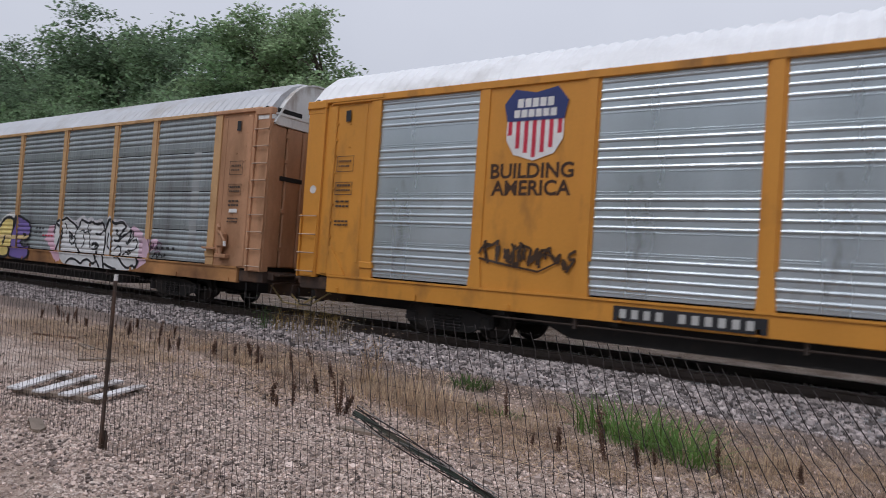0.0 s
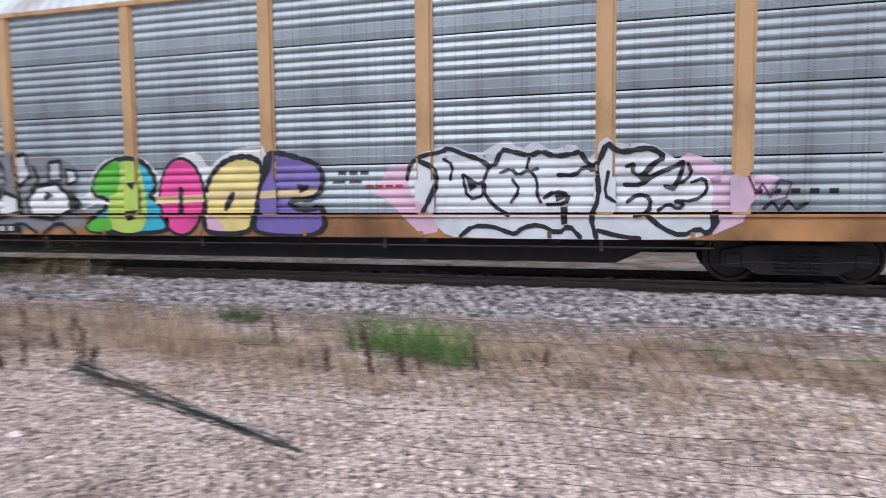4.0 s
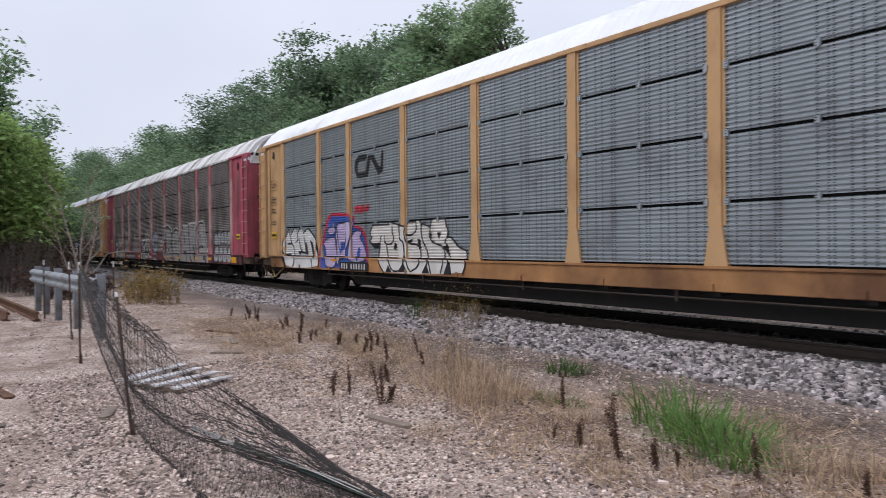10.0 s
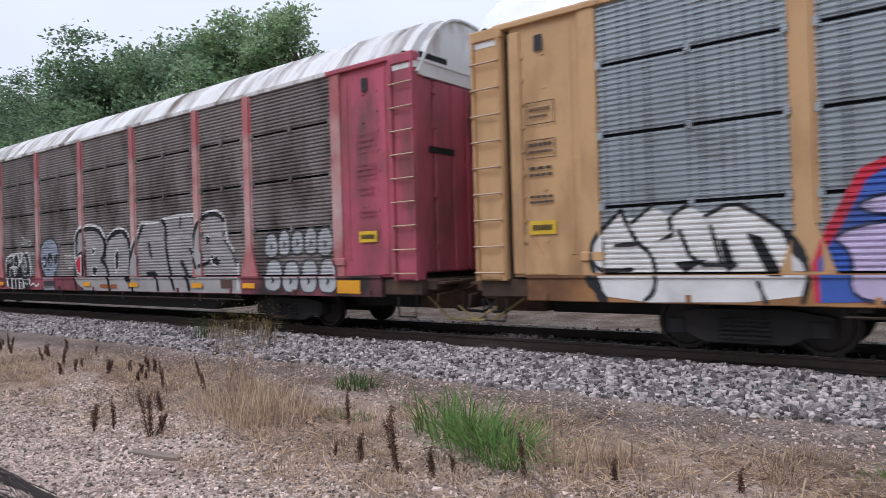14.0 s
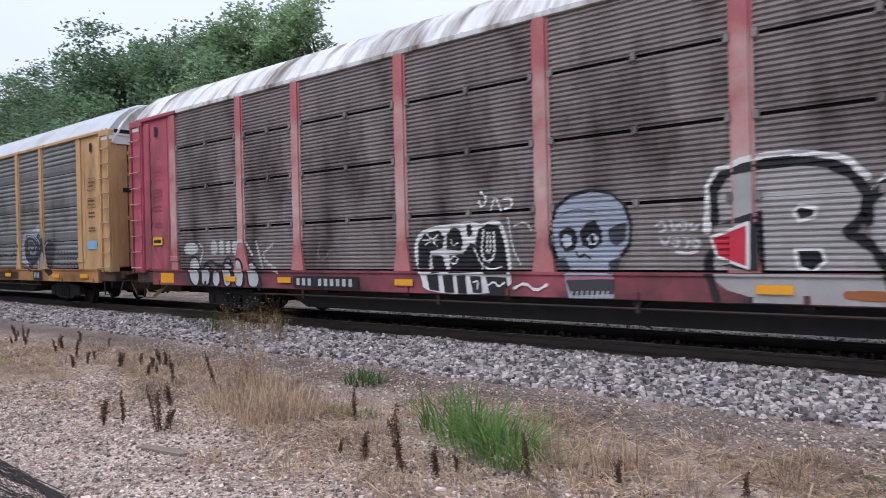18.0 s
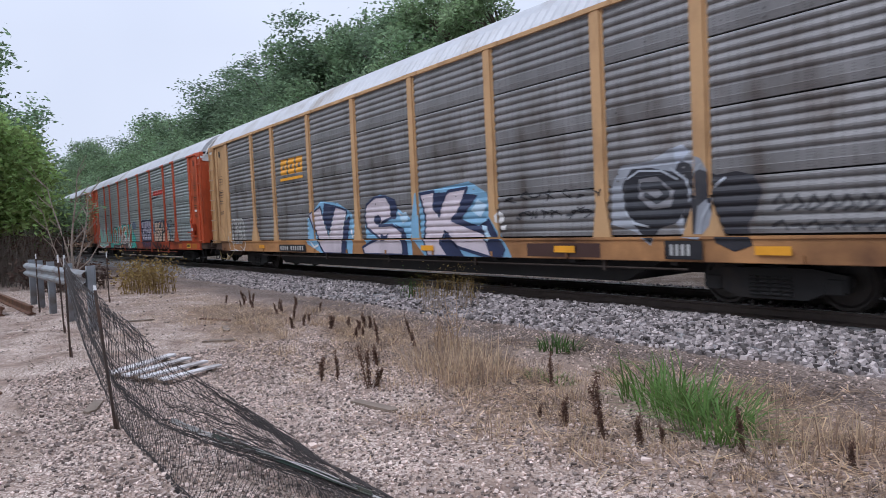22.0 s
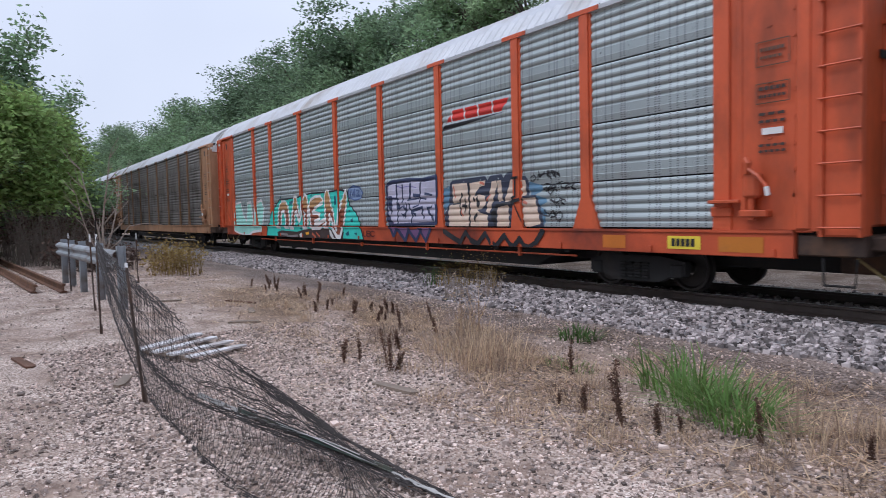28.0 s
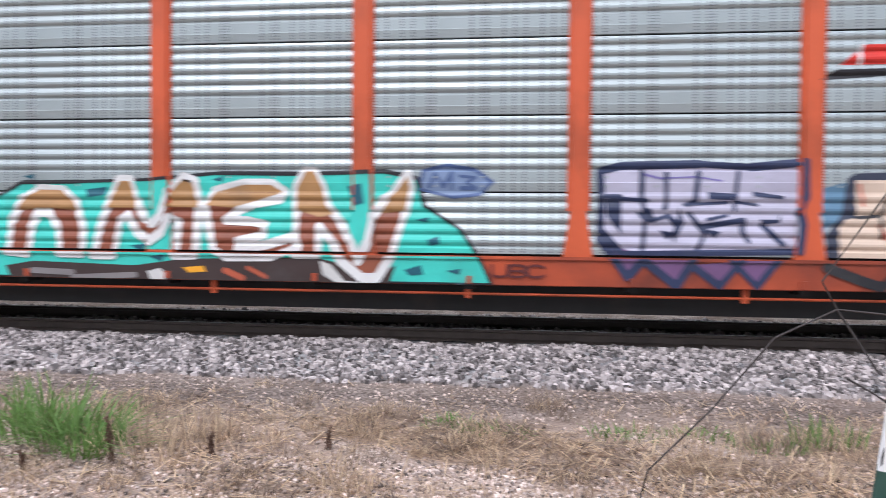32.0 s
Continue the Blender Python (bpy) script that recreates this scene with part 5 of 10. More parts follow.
def bars(car, u0, u1, z0, z1, n, colour, lift=0.004, gap=0.25, name="stencil", label=""):
    """A row of plain marks that stands for characters."""
    w = (u1 - u0) / n
    marks = [rect(u0 + i * w, u0 + (i + 1 - gap) * w, z0, z1) for i in range(n)]
    for group in ([marks] if name == "stencil" else [[q] for q in marks]):
        paint(car, name, group, colour, lift, label)


def plate(car, u0, u1, z0, z1, counts, label="black plate with a row of white marks"):
    paint(car, "number_plate", [[(u0, z0), (u1, z0), (u1, z1), (u0, z1)]], INK, 0.030, label)
    n = sum(counts) + 1.0
    w = (u1 - u0 - 0.16) / n
    x = u0 + 0.08
    h = z1 - z0
    for k in counts:
        for i in range(k):
            paint(car, "plate_mark", [rect(x + (i + 0.16) * w, x + (i + 0.70) * w, z0 + 0.20 * h, z1 - 0.20 * h)], (0.46, 0.46, 0.45), 0.035, level=True)
        x += (k + 0.8) * w


def rect(u0, u1, z0, z1, s=0.0):
    return [(u0, z0), (u1, z0), (u1 + s, z1), (u0 + s, z1)]


ON_POST[car_a] = (-11.65, -4.05, -1.3, 1.3, 4.05, 11.65)
BIGGREY = (0.36, 0.345, 0.34)
# second car: silver bubbles, coloured bubble letters, white spiky letters on a pink cloud
area(car_b, "graffiti_ground", ((-8.69, 2.06), (-7.69, 2.29), (-6.81, 2.34), (-6.16, 2.19), (-5.36, 2.25), (-4.81, 2.4), (-4.49, 2.19), (-4.08, 2.33), (-3.65, 2.16), (-3.16, 2.19), (-2.69, 1.99), (-2.58, 1.77), (-2.73, 1.49), (-2.55, 1.2), (-2.43, 0.74), (-8.75, 0.8)), (0.20, 0.20, 0.21), 0.003, "dark grey ground of the bubble letters")
area(car_b, "bubble_letter", ((-7.82, 2.17), (-7.5, 2.23), (-7.39, 1.83), (-7.84, 1.66)), (0.56, 0.56, 0.57), 0.007, "silver-white bubble letter outlined in black", edge=(INK, 0.03))
area(car_b, "bubble_letter", ((-6.94, 2.21), (-6.63, 2.34), (-6.52, 2.01), (-6.78, 1.55), (-7.02, 1.75)), (0.56, 0.56, 0.57), 0.007, "silver-white bubble letter outlined in black", edge=(INK, 0.03))
area(car_b, "bubble_letter", ((-6.22, 2.1), (-5.78, 2.15), (-5.77, 1.77), (-6.18, 1.66)), (0.56, 0.56, 0.57), 0.007, "silver-white bubble letter outlined in black", edge=(INK, 0.03))
area(car_b, "bubble_letter", ((-5.62, 2.05), (-5.31, 2.13), (-5.29, 1.7), (-5.6, 1.67)), (0.56, 0.56, 0.57), 0.007, "silver-white bubble letter outlined in black", edge=(INK, 0.03))
area(car_b, "bubble_letter", ((-5.11, 2.27), (-4.75, 2.35), (-4.55, 2.02), (-4.73, 1.56), (-5.1, 1.79)), (0.56, 0.56, 0.57), 0.007, "silver-white bubble letter outlined in black", edge=(INK, 0.03))
area(car_b, "bubble_letter", ((-4.13, 2.18), (-3.87, 2.24), (-3.76, 1.82), (-4.07, 1.59)), (0.56, 0.56, 0.57), 0.007, "silver-white bubble letter outlined in black", edge=(INK, 0.03))
area(car_b, "bubble_letter", ((-3.29, 2.06), (-3.02, 2.08), (-3.03, 1.72), (-3.32, 1.7)), (0.56, 0.56, 0.57), 0.007, "silver-white bubble letter outlined in black", edge=(INK, 0.03))
area(car_b, "bubble_letter", ((-2.91, 1.92), (-2.67, 1.89), (-2.68, 1.69), (-2.87, 1.63)), (0.56, 0.56, 0.57), 0.007, "silver-white bubble letter outlined in black", edge=(INK, 0.03))
area(car_b, "bubble_letter", ((-8.58, 1.45), (-7.71, 1.63), (-7.15, 1.46), (-7.04, 1.12), (-8.13, 0.98)), WHITE, 0.015, "silver-white bubble letter outlined in black", edge=(INK, 0.035))
area(car_b, "bubble_letter", ((-6.91, 1.42), (-6.54, 1.52), (-6.25, 1.32), (-6.38, 1.06), (-6.86, 1.03)), WHITE, 0.015, "silver-white bubble letter outlined in black", edge=(INK, 0.035))
area(car_b, "bubble_letter", ((-6.01, 1.35), (-5.66, 1.61), (-5.05, 1.57), (-4.76, 1.32), (-4.9, 1.04), (-5.85, 1)), WHITE, 0.015, "silver-white bubble letter outlined in black", edge=(INK, 0.035))
area(car_b, "bubble_letter", ((-4.68, 1.32), (-4.36, 1.5), (-4.05, 1.41), (-4.01, 1.11), (-4.53, 1.01)), WHITE, 0.015, "silver-white bubble letter outlined in black", edge=(INK, 0.035))
area(car_b, "bubble_letter", ((-3.85, 1.35), (-3.59, 1.61), (-3.15, 1.67), (-2.85, 1.43), (-2.83, 1.14), (-3.22, 0.99), (-3.76, 1.05)), WHITE, 0.015, "silver-white bubble letter outlined in black", edge=(INK, 0.035))
area(car_b, "graffiti_counter", ((-6.47, 1.65), (-6.06, 1.61), (-6.19, 1.42), (-6.42, 1.39)), INK, 0.026)
area(car_b, "graffiti_counter", ((-4.78, 1.53), (-4.46, 1.62), (-4.57, 1.44)), INK, 0.026)
area(car_b, "graffiti_counter", ((-5.39, 1.38), (-5.11, 1.32), (-5.34, 1.23)), INK, 0.026)
area(car_b, "graffiti_counter", ((-3.4, 1.52), (-3.21, 1.43), (-3.45, 1.32)), INK, 0.026)
area(car_b, "graffiti_counter", ((-2.82, 1.55), (-2.55, 1.28), (-2.74, 1.11)), INK, 0.026)
drawn(car_b, "graffiti_line", ((-7.88, 0.78), (-7.49, 0.99), (-6.99, 0.79)), 0.028, INK, 0.026)
drawn(car_b, "graffiti_line", ((-6.69, 0.76), (-6.2, 0.98), (-5.69, 0.75)), 0.028, INK, 0.026)
drawn(car_b, "graffiti_line", ((-5.41, 0.72), (-5.13, 0.94), (-4.7, 0.73)), 0.028, INK, 0.026)
drawn(car_b, "graffiti_line", ((-4.38, 0.72), (-4.01, 0.95), (-3.62, 0.72)), 0.028, INK, 0.026)
drawn(car_b, "graffiti_line", ((-3.47, 0.71), (-3.08, 0.95), (-2.7, 0.71)), 0.028, INK, 0.026)
drawn(car_b, "graffiti_line", ((-6.52, 2.09), (-6.41, 1.74), (-6.54, 1.45)), 0.03, INK, 0.026)
drawn(car_b, "graffiti_line", ((-4.5, 2.11), (-4.3, 1.8), (-4.41, 1.53)), 0.03, INK, 0.026)
drawn(car_b, "graffiti_line", ((-3.68, 2.01), (-3.54, 1.7), (-3.74, 1.55)), 0.03, INK, 0.026)
drawn(car_b, "graffiti_line", ((-2.55, 1.17), (-2.14, 1.31), (-1.92, 1.26)), 0.02, WHITE, 0.02)
area(car_b, "graffiti_halo", ((-2.42, 1.41), (-2.3, 1.89), (-1.86, 2.15), (-1.15, 2.13), (-0.84, 1.78), (-0.7, 1.88), (-0.39, 2.15), (0.02, 2.18), (0.22, 1.86), (0.42, 2.06), (0.89, 2.25), (1.46, 2.25), (1.45, 1.12), (-0.74, 0.94), (-2.02, 1.25), (-2.82, 1.3), (-2.75, 1.4)), WHITE, 0.003, "white sprayed rim")
area(car_b, "graffiti_letter", ((-2.34, 1.44), (-2.23, 1.81), (-1.86, 2.06), (-1.5, 2.11), (-1.15, 2.04), (-0.91, 1.74), (-0.91, 1.49), (-1.09, 1.42), (-0.74, 1.23), (-0.64, 0.94), (-0.68, 0.72), (-2.46, 0.74), (-2.38, 0.96), (-1.98, 1.21), (-2.01, 1.4)), CYAN, 0.008, "green, lime and cyan bubble letter", edge=(INK, 0.045))
area(car_b, "graffiti_letter", ((-1.72, 2.06), (-1.26, 2.06), (-1.19, 1.75), (-1.09, 1.24), (-1.13, 0.73), (-1.84, 0.73), (-1.96, 1.03), (-1.96, 1.38)), LIME, 0.016)
area(car_b, "graffiti_letter", ((-2.32, 1.46), (-2.21, 1.8), (-1.86, 2.04), (-1.63, 2.07), (-1.71, 1.45), (-2, 1.41)), GREEN, 0.019)
area(car_b, "graffiti_letter", ((-2.45, 0.75), (-2.38, 0.94), (-1.93, 1.06), (-1.81, 0.75)), GREEN, 0.019)
area(car_b, "graffiti_counter", ((-1.51, 1.65), (-1.3, 1.66), (-1.37, 1.52)), INK, 0.024)
area(car_b, "graffiti_counter", ((-1.55, 1.13), (-1.27, 1.15), (-1.38, 0.98), (-1.52, 0.95)), INK, 0.024)
paint(car_b, "graffiti_letter", [blob(-0.36, 1.38, 0.44, 0.66)], PINK, 0.016, "hot pink bubble letter")
paint(car_b, "graffiti_outline", [blob(-0.36, 1.38, 0.50, 0.72)], INK, 0.009)
area(car_b, "graffiti_letter", ((0.11, 0.94), (0.15, 1.6), (0.45, 1.95), (0.8, 2.08), (1.15, 2.05), (1.33, 1.87), (1.13, 1.08), (1.04, 0.72), (0.17, 0.72)), CREAM, 0.016, "pale yellow bubble letter", edge=(INK, 0.045))
area(car_b, "graffiti_letter", ((0.16, 1.05), (0.35, 1.05), (0.62, 0.71), (0.21, 0.71)), ROSE, 0.02)
area(car_b, "graffiti_letter", ((1.13, 0.93), (1.33, 1.84), (1.44, 2.15), (1.88, 2.06), (2.42, 1.89), (2.42, 1.47), (2.17, 1.31), (1.87, 1.35), (1.78, 1.22), (2.1, 1.12), (2.46, 1.22), (2.46, 0.68), (1.14, 0.72)), VIOLET, 0.016, "violet block letter", edge=(INK, 0.04))
area(car_b, "graffiti_shadow", ((1.33, 1.84), (1.43, 2.14), (1.53, 2.03), (1.47, 1.8), (1.17, 1.34)), INK, 0.018)
area(car_b, "graffiti_counter", ((1.95, 1.58), (2.18, 1.56), (2.14, 1.48), (1.99, 1.42)), INK, 0.024)
drawn(car_b, "graffiti_line", ((-0.36, 1.52), (-0.38, 1.12)), 0.05, INK, 0.024)
drawn(car_b, "graffiti_line", ((0.7, 1.42), (0.55, 1.17)), 0.05, INK, 0.024)
area(car_b, "graffiti_band", ((-0.91, 1.39), (0.1, 1.42), (0.1, 1.29), (-0.91, 1.26)), (0.62, 0.47, 0.24), 0.022, "pale orange stripe across the letters")
area(car_b, "graffiti_band", ((0.16, 1.45), (1.29, 1.49), (1.28, 1.35), (0.15, 1.32)), (0.62, 0.47, 0.24), 0.022, "pale orange stripe across the letters")
area(car_b, "graffiti_band", ((1.28, 1.47), (2.33, 1.51), (2.33, 1.37), (1.28, 1.34)), (0.62, 0.47, 0.24), 0.022, "pale orange stripe across the letters")
area(car_b, "graffiti_cloud", ((3.35, 1.39), (3.59, 1.83), (4, 1.89), (4.51, 1.72), (4.51, 1.24), (4.43, 0.78), (4.17, 0.73), (3.55, 1.31)), ROSE, 0.003, "soft pink sprayed cloud")
area(car_b, "graffiti_cloud", ((8.07, 1.85), (8.22, 1.95), (8.46, 1.87), (8.7, 1.74), (8.66, 1.51), (8.27, 1.47)), (0.60, 0.42, 0.52), 0.003, "soft pink sprayed cloud")
area(car_b, "graffiti_cloud", ((8.49, 1.55), (8.78, 1.68), (8.96, 1.58), (9.27, 1.62), (9.44, 1.58), (9.28, 1.4), (9.06, 1.2), (8.97, 0.95), (8.57, 0.76)), (0.60, 0.42, 0.52), 0.003, "soft pink sprayed cloud")
area(car_b, "graffiti_halo", ((3.87, 1.74), (4.01, 1.98), (4.62, 2.19), (5.09, 1.99), (5.44, 2.18), (5.58, 2.23), (5.76, 2.06), (6.02, 2.19), (6.24, 2.02), (6.58, 2.15), (6.73, 1.97), (6.85, 1.89), (7.03, 2.24), (7.22, 2.1), (7.72, 2.11), (7.96, 1.92), (8.23, 1.77), (8.11, 1.47), (7.72, 1.4), (4.52, 1.43)), (0.56, 0.55, 0.58), 0.003, "thin white overspray")
area(car_b, "graffiti_letter", ((3.93, 1.67), (4.01, 1.91), (4.2, 1.99), (4.62, 2.11), (4.9, 2), (5.12, 1.91), (5.37, 1.79), (5.51, 2.07), (5.72, 2.02), (5.97, 1.97), (6.1, 2.07), (6.3, 1.95), (6.54, 1.97), (6.67, 2.02), (6.81, 1.83), (6.94, 1.77), (7.08, 2.14), (7.22, 2), (7.53, 2.02), (7.72, 2.05), (7.9, 1.9), (8.14, 1.82), (8.21, 1.66), (8.49, 1.62), (8.58, 1.43), (8.54, 1.1), (8.63, 0.89), (8.47, 0.74), (8.01, 0.68), (4.77, 0.68), (4.49, 0.78), (4.33, 1.08), (4.2, 1.25), (4.01, 1.3), (3.96, 1.52)), (0.62, 0.63, 0.64), 0.007, "pale spiky graffiti letters outlined in black")
drawn(car_b, "graffiti_line", ((3.92, 1.63), (3.98, 1.89), (4.19, 2), (4.52, 2.06), (4.62, 2.12), (4.9, 2), (5.12, 1.93), (5.35, 1.77), (5.48, 2.07), (5.62, 2.04), (5.92, 1.96), (6.1, 2.03), (6.3, 1.94), (6.57, 1.97), (6.68, 2.01), (6.79, 1.83), (6.94, 1.74)), 0.034, INK, 0.014)
drawn(car_b, "graffiti_line", ((6.85, 1.73), (6.96, 1.84), (7.08, 2.13), (7.2, 2.01), (7.35, 1.98), (7.58, 2.03), (7.74, 2.02), (7.9, 1.9), (7.74, 1.8), (7.63, 1.68)), 0.04, INK, 0.014)
drawn(car_b, "graffiti_line", ((7.63, 1.68), (7.53, 1.62), (7.43, 1.71), (7.49, 1.81), (7.36, 1.77)), 0.026, INK, 0.014)
drawn(car_b, "graffiti_line", ((4.16, 1.91), (4.37, 1.82), (4.44, 1.58), (4.32, 1.32), (4.2, 1.1)), 0.04, INK, 0.014)
drawn(car_b, "graffiti_line", ((4.87, 1.69), (5.09, 1.53), (5.21, 1.59), (5.21, 1.36), (4.94, 1.29), (4.85, 1.68)), 0.024, INK, 0.014)
drawn(car_b, "graffiti_line", ((5.28, 1.81), (5.15, 1.48), (5.33, 1.21), (5.59, 1.05)), 0.03, INK, 0.014)
drawn(car_b, "graffiti_line", ((5.46, 1.71), (5.63, 1.77), (5.74, 1.66), (5.91, 1.76), (6.04, 1.59), (6.03, 1.36), (6.09, 1.25)), 0.024, INK, 0.014)
drawn(car_b, "graffiti_line", ((5.91, 1.92), (5.86, 1.72), (6.04, 1.76)), 0.024, INK, 0.014)
drawn(car_b, "graffiti_line", ((6.36, 1.66), (6.62, 1.65), (6.73, 1.78), (6.89, 1.73)), 0.03, INK, 0.014)
drawn(car_b, "graffiti_line", ((6.14, 1.31), (6.3, 1.41), (6.52, 1.36), (6.47, 1.22), (6.19, 1.21)), 0.03, INK, 0.014)
drawn(car_b, "graffiti_line", ((6.94, 1.69), (6.97, 1.31), (6.84, 1.02), (6.93, 0.72)), 0.036, INK, 0.014)
drawn(car_b, "graffiti_line", ((7.1, 1.69), (7.04, 1.35), (7.2, 1.25)), 0.024, INK, 0.014)
drawn(car_b, "graffiti_line", ((7.34, 1.5), (7.58, 1.49), (7.73, 1.63), (8.05, 1.76), (8.18, 1.83), (8.05, 1.43), (7.91, 1.47)), 0.034, INK, 0.014)
drawn(car_b, "graffiti_line", ((7.38, 1.25), (7.53, 1.36), (7.71, 1.31), (7.69, 1.09), (7.48, 1.03)), 0.03, INK, 0.014)
drawn(car_b, "graffiti_line", ((7.82, 1.12), (7.96, 1.22), (8.09, 1.13), (8.19, 1.22), (8.02, 1.26), (8.31, 1.25), (8.5, 1.39), (8.45, 1.59), (8.27, 1.52)), 0.024, INK, 0.014)
drawn(car_b, "graffiti_line", ((4.82, 0.72), (5.02, 0.88), (5.33, 0.88), (5.57, 0.79), (5.7, 0.75), (5.81, 0.86), (6.08, 0.91), (6.36, 0.76), (6.52, 0.9), (6.69, 0.72)), 0.034, INK, 0.014)
drawn(car_b, "graffiti_line", ((7.63, 1.07), (7.88, 0.85), (8.15, 0.74), (8.37, 0.86), (8.5, 0.77), (8.63, 0.96)), 0.034, INK, 0.014)
drawn(car_b, "graffiti_line", ((6.95, 0.82), (7.24, 0.74), (7.55, 0.7)), 0.034, INK, 0.014)
drawn(car_b, "graffiti_line", ((4.54, 1.94), (4.7, 1.85), (4.65, 1.62)), 0.024, INK, 0.014)
drawn(car_b, "graffiti_line", ((8.22, 1.8), (8.28, 1.64), (8.14, 1.52)), 0.024, INK, 0.014)
drawn(car_b, "graffiti_line", ((5.65, 1.6), (5.77, 1.44), (5.63, 1.25)), 0.024, INK, 0.014)
area(car_b, "graffiti_counter", ((4.9, 1.66), (5.1, 1.51), (4.97, 1.42)), INK, 0.018)
area(car_b, "graffiti_counter", ((7.51, 1.62), (7.64, 1.69), (7.72, 1.6), (7.59, 1.53)), INK, 0.018)
area(car_b, "graffiti_counter", ((6.3, 1.37), (6.5, 1.33), (6.33, 1.25)), INK, 0.018)
area(car_b, "graffiti_counter", ((8.52, 1.08), (8.64, 1.13), (8.65, 0.94), (8.54, 0.89)), INK, 0.018)
area(car_b, "graffiti_counter", ((6.39, 1.17), (6.5, 1.18), (6.5, 0.92), (6.41, 0.9)), INK, 0.018)
drawn(car_b, "scrawl", ((9.03, 1.59), (9.13, 1.36), (9.22, 1.49), (9.32, 1.3), (9.44, 1.54), (9.59, 1.5), (9.52, 1.29), (9.35, 1.25)), 0.016, (0.14, 0.06, 0.12), 0.016)
drawn(car_b, "scrawl", ((9.24, 1.14), (9.35, 1.24), (9.44, 1.12), (9.55, 1.24), (9.66, 1.14), (9.79, 1.21)), 0.022, INK, 0.016)
# third car: silver-white, lilac on blue, and cream pieces
area(car_c, "graffiti_letter", ((-11.67, 1.27), (-11.61, 1.59), (-11.22, 1.94), (-11.07, 1.78), (-10.79, 1.98), (-10.57, 1.83), (-10.31, 1.96), (-10.1, 1.8), (-9.76, 1.96), (-9.47, 1.78), (-9.16, 1.56), (-8.99, 1.26), (-8.93, 1.03), (-9.01, 0.73), (-11.48, 0.68), (-11.63, 1.04)), WHITE, 0.006, "white graffiti letters outlined in black")
drawn(car_c, "graffiti_line", ((-11.22, 1.94), (-11.61, 1.59), (-11.68, 1.27), (-11.59, 1.04), (-11.48, 0.68)), 0.026, INK, 0.012)
drawn(car_c, "graffiti_line", ((-11.22, 1.94), (-11.11, 1.68), (-11, 1.49), (-10.81, 1.33), (-10.74, 1.03), (-10.79, 0.81), (-10.91, 0.72)), 0.026, INK, 0.012)
drawn(car_c, "graffiti_line", ((-11.32, 1.46), (-11, 1.47)), 0.026, INK, 0.012)
drawn(car_c, "graffiti_line", ((-11.63, 1.23), (-11.54, 1.13), (-11.38, 1.11), (-11.09, 1.13)), 0.026, INK, 0.012)
drawn(car_c, "graffiti_line", ((-10.79, 1.97), (-11.07, 1.76)), 0.026, INK, 0.012)
drawn(car_c, "graffiti_line", ((-10.31, 1.96), (-10.57, 1.81), (-10.54, 1.66)), 0.026, INK, 0.012)
drawn(car_c, "graffiti_line", ((-10.1, 1.8), (-9.76, 1.96), (-9.47, 1.78), (-9.16, 1.56), (-8.99, 1.26), (-8.93, 1.03), (-9.01, 0.73)), 0.026, INK, 0.012)
drawn(car_c, "graffiti_line", ((-10.04, 1.67), (-9.91, 1.17)), 0.026, INK, 0.012)
drawn(car_c, "graffiti_line", ((-10.43, 1.62), (-10.26, 1.18), (-9.75, 1.17)), 0.026, INK, 0.012)
drawn(car_c, "graffiti_line", ((-9.49, 0.96), (-9.41, 0.72)), 0.026, INK, 0.012)
drawn(car_c, "graffiti_line", ((-11.7, 1), (-11.49, 0.71)), 0.06, INK, 0.012)
drawn(car_c, "graffiti_line", ((-9.16, 1.53), (-8.98, 1.23)), 0.06, INK, 0.012)
area(car_c, "graffiti_counter", ((-10.73, 1.5), (-10.49, 1.63), (-10.53, 1.54)), INK, 0.014)
area(car_c, "graffiti_counter", ((-10.52, 1.22), (-10.08, 1.25), (-10.37, 1.08)), INK, 0.014)
area(car_c, "graffiti_counter", ((-9.62, 1.57), (-9.44, 1.51), (-9.24, 1.1), (-9.21, 1.03), (-9.38, 1.04)), INK, 0.014)
area(car_c, "graffiti_counter", ((-9.94, 1.49), (-9.85, 1.49), (-9.75, 1.17), (-9.85, 1.07)), INK, 0.014)
area(car_c, "graffiti_edge", ((-8.91, 1.17), (-8.75, 1.6), (-8.41, 2.23), (-8.16, 2.35), (-7.05, 2.29), (-6.77, 2.17), (-6.78, 1.95), (-6.36, 1.89), (-6.14, 1.67), (-6.01, 1.23), (-5.98, 0.94), (-5.98, 0.78), (-8.89, 0.73)), RED, 0.003, "red rim round the graffiti")
area(car_c, "graffiti_shadow", ((-8.83, 0.73), (-8.84, 1.21), (-8.6, 1.6), (-8.34, 2.11), (-8.12, 2.25), (-7.05, 2.21), (-6.84, 2.12), (-6.81, 1.9), (-6.42, 1.83), (-6.21, 1.61), (-6.07, 1.19), (-6.04, 0.81)), BLUE, 0.007, "deep blue graffiti shading")
area(car_c, "graffiti_letter", ((-8.49, 1.83), (-8.14, 1.96), (-7.86, 1.9), (-7.9, 1.76), (-8.23, 1.69)), LILAC, 0.012, "pale lilac bubble letter", edge=(NAVY, 0.018))
area(car_c, "graffiti_letter", ((-8.55, 0.74), (-8.48, 1.29), (-8.73, 1.48), (-8.33, 1.63), (-7.83, 1.65), (-7.8, 1.25), (-7.81, 0.75)), LILAC, 0.012, "pale lilac bubble letter", edge=(NAVY, 0.018))
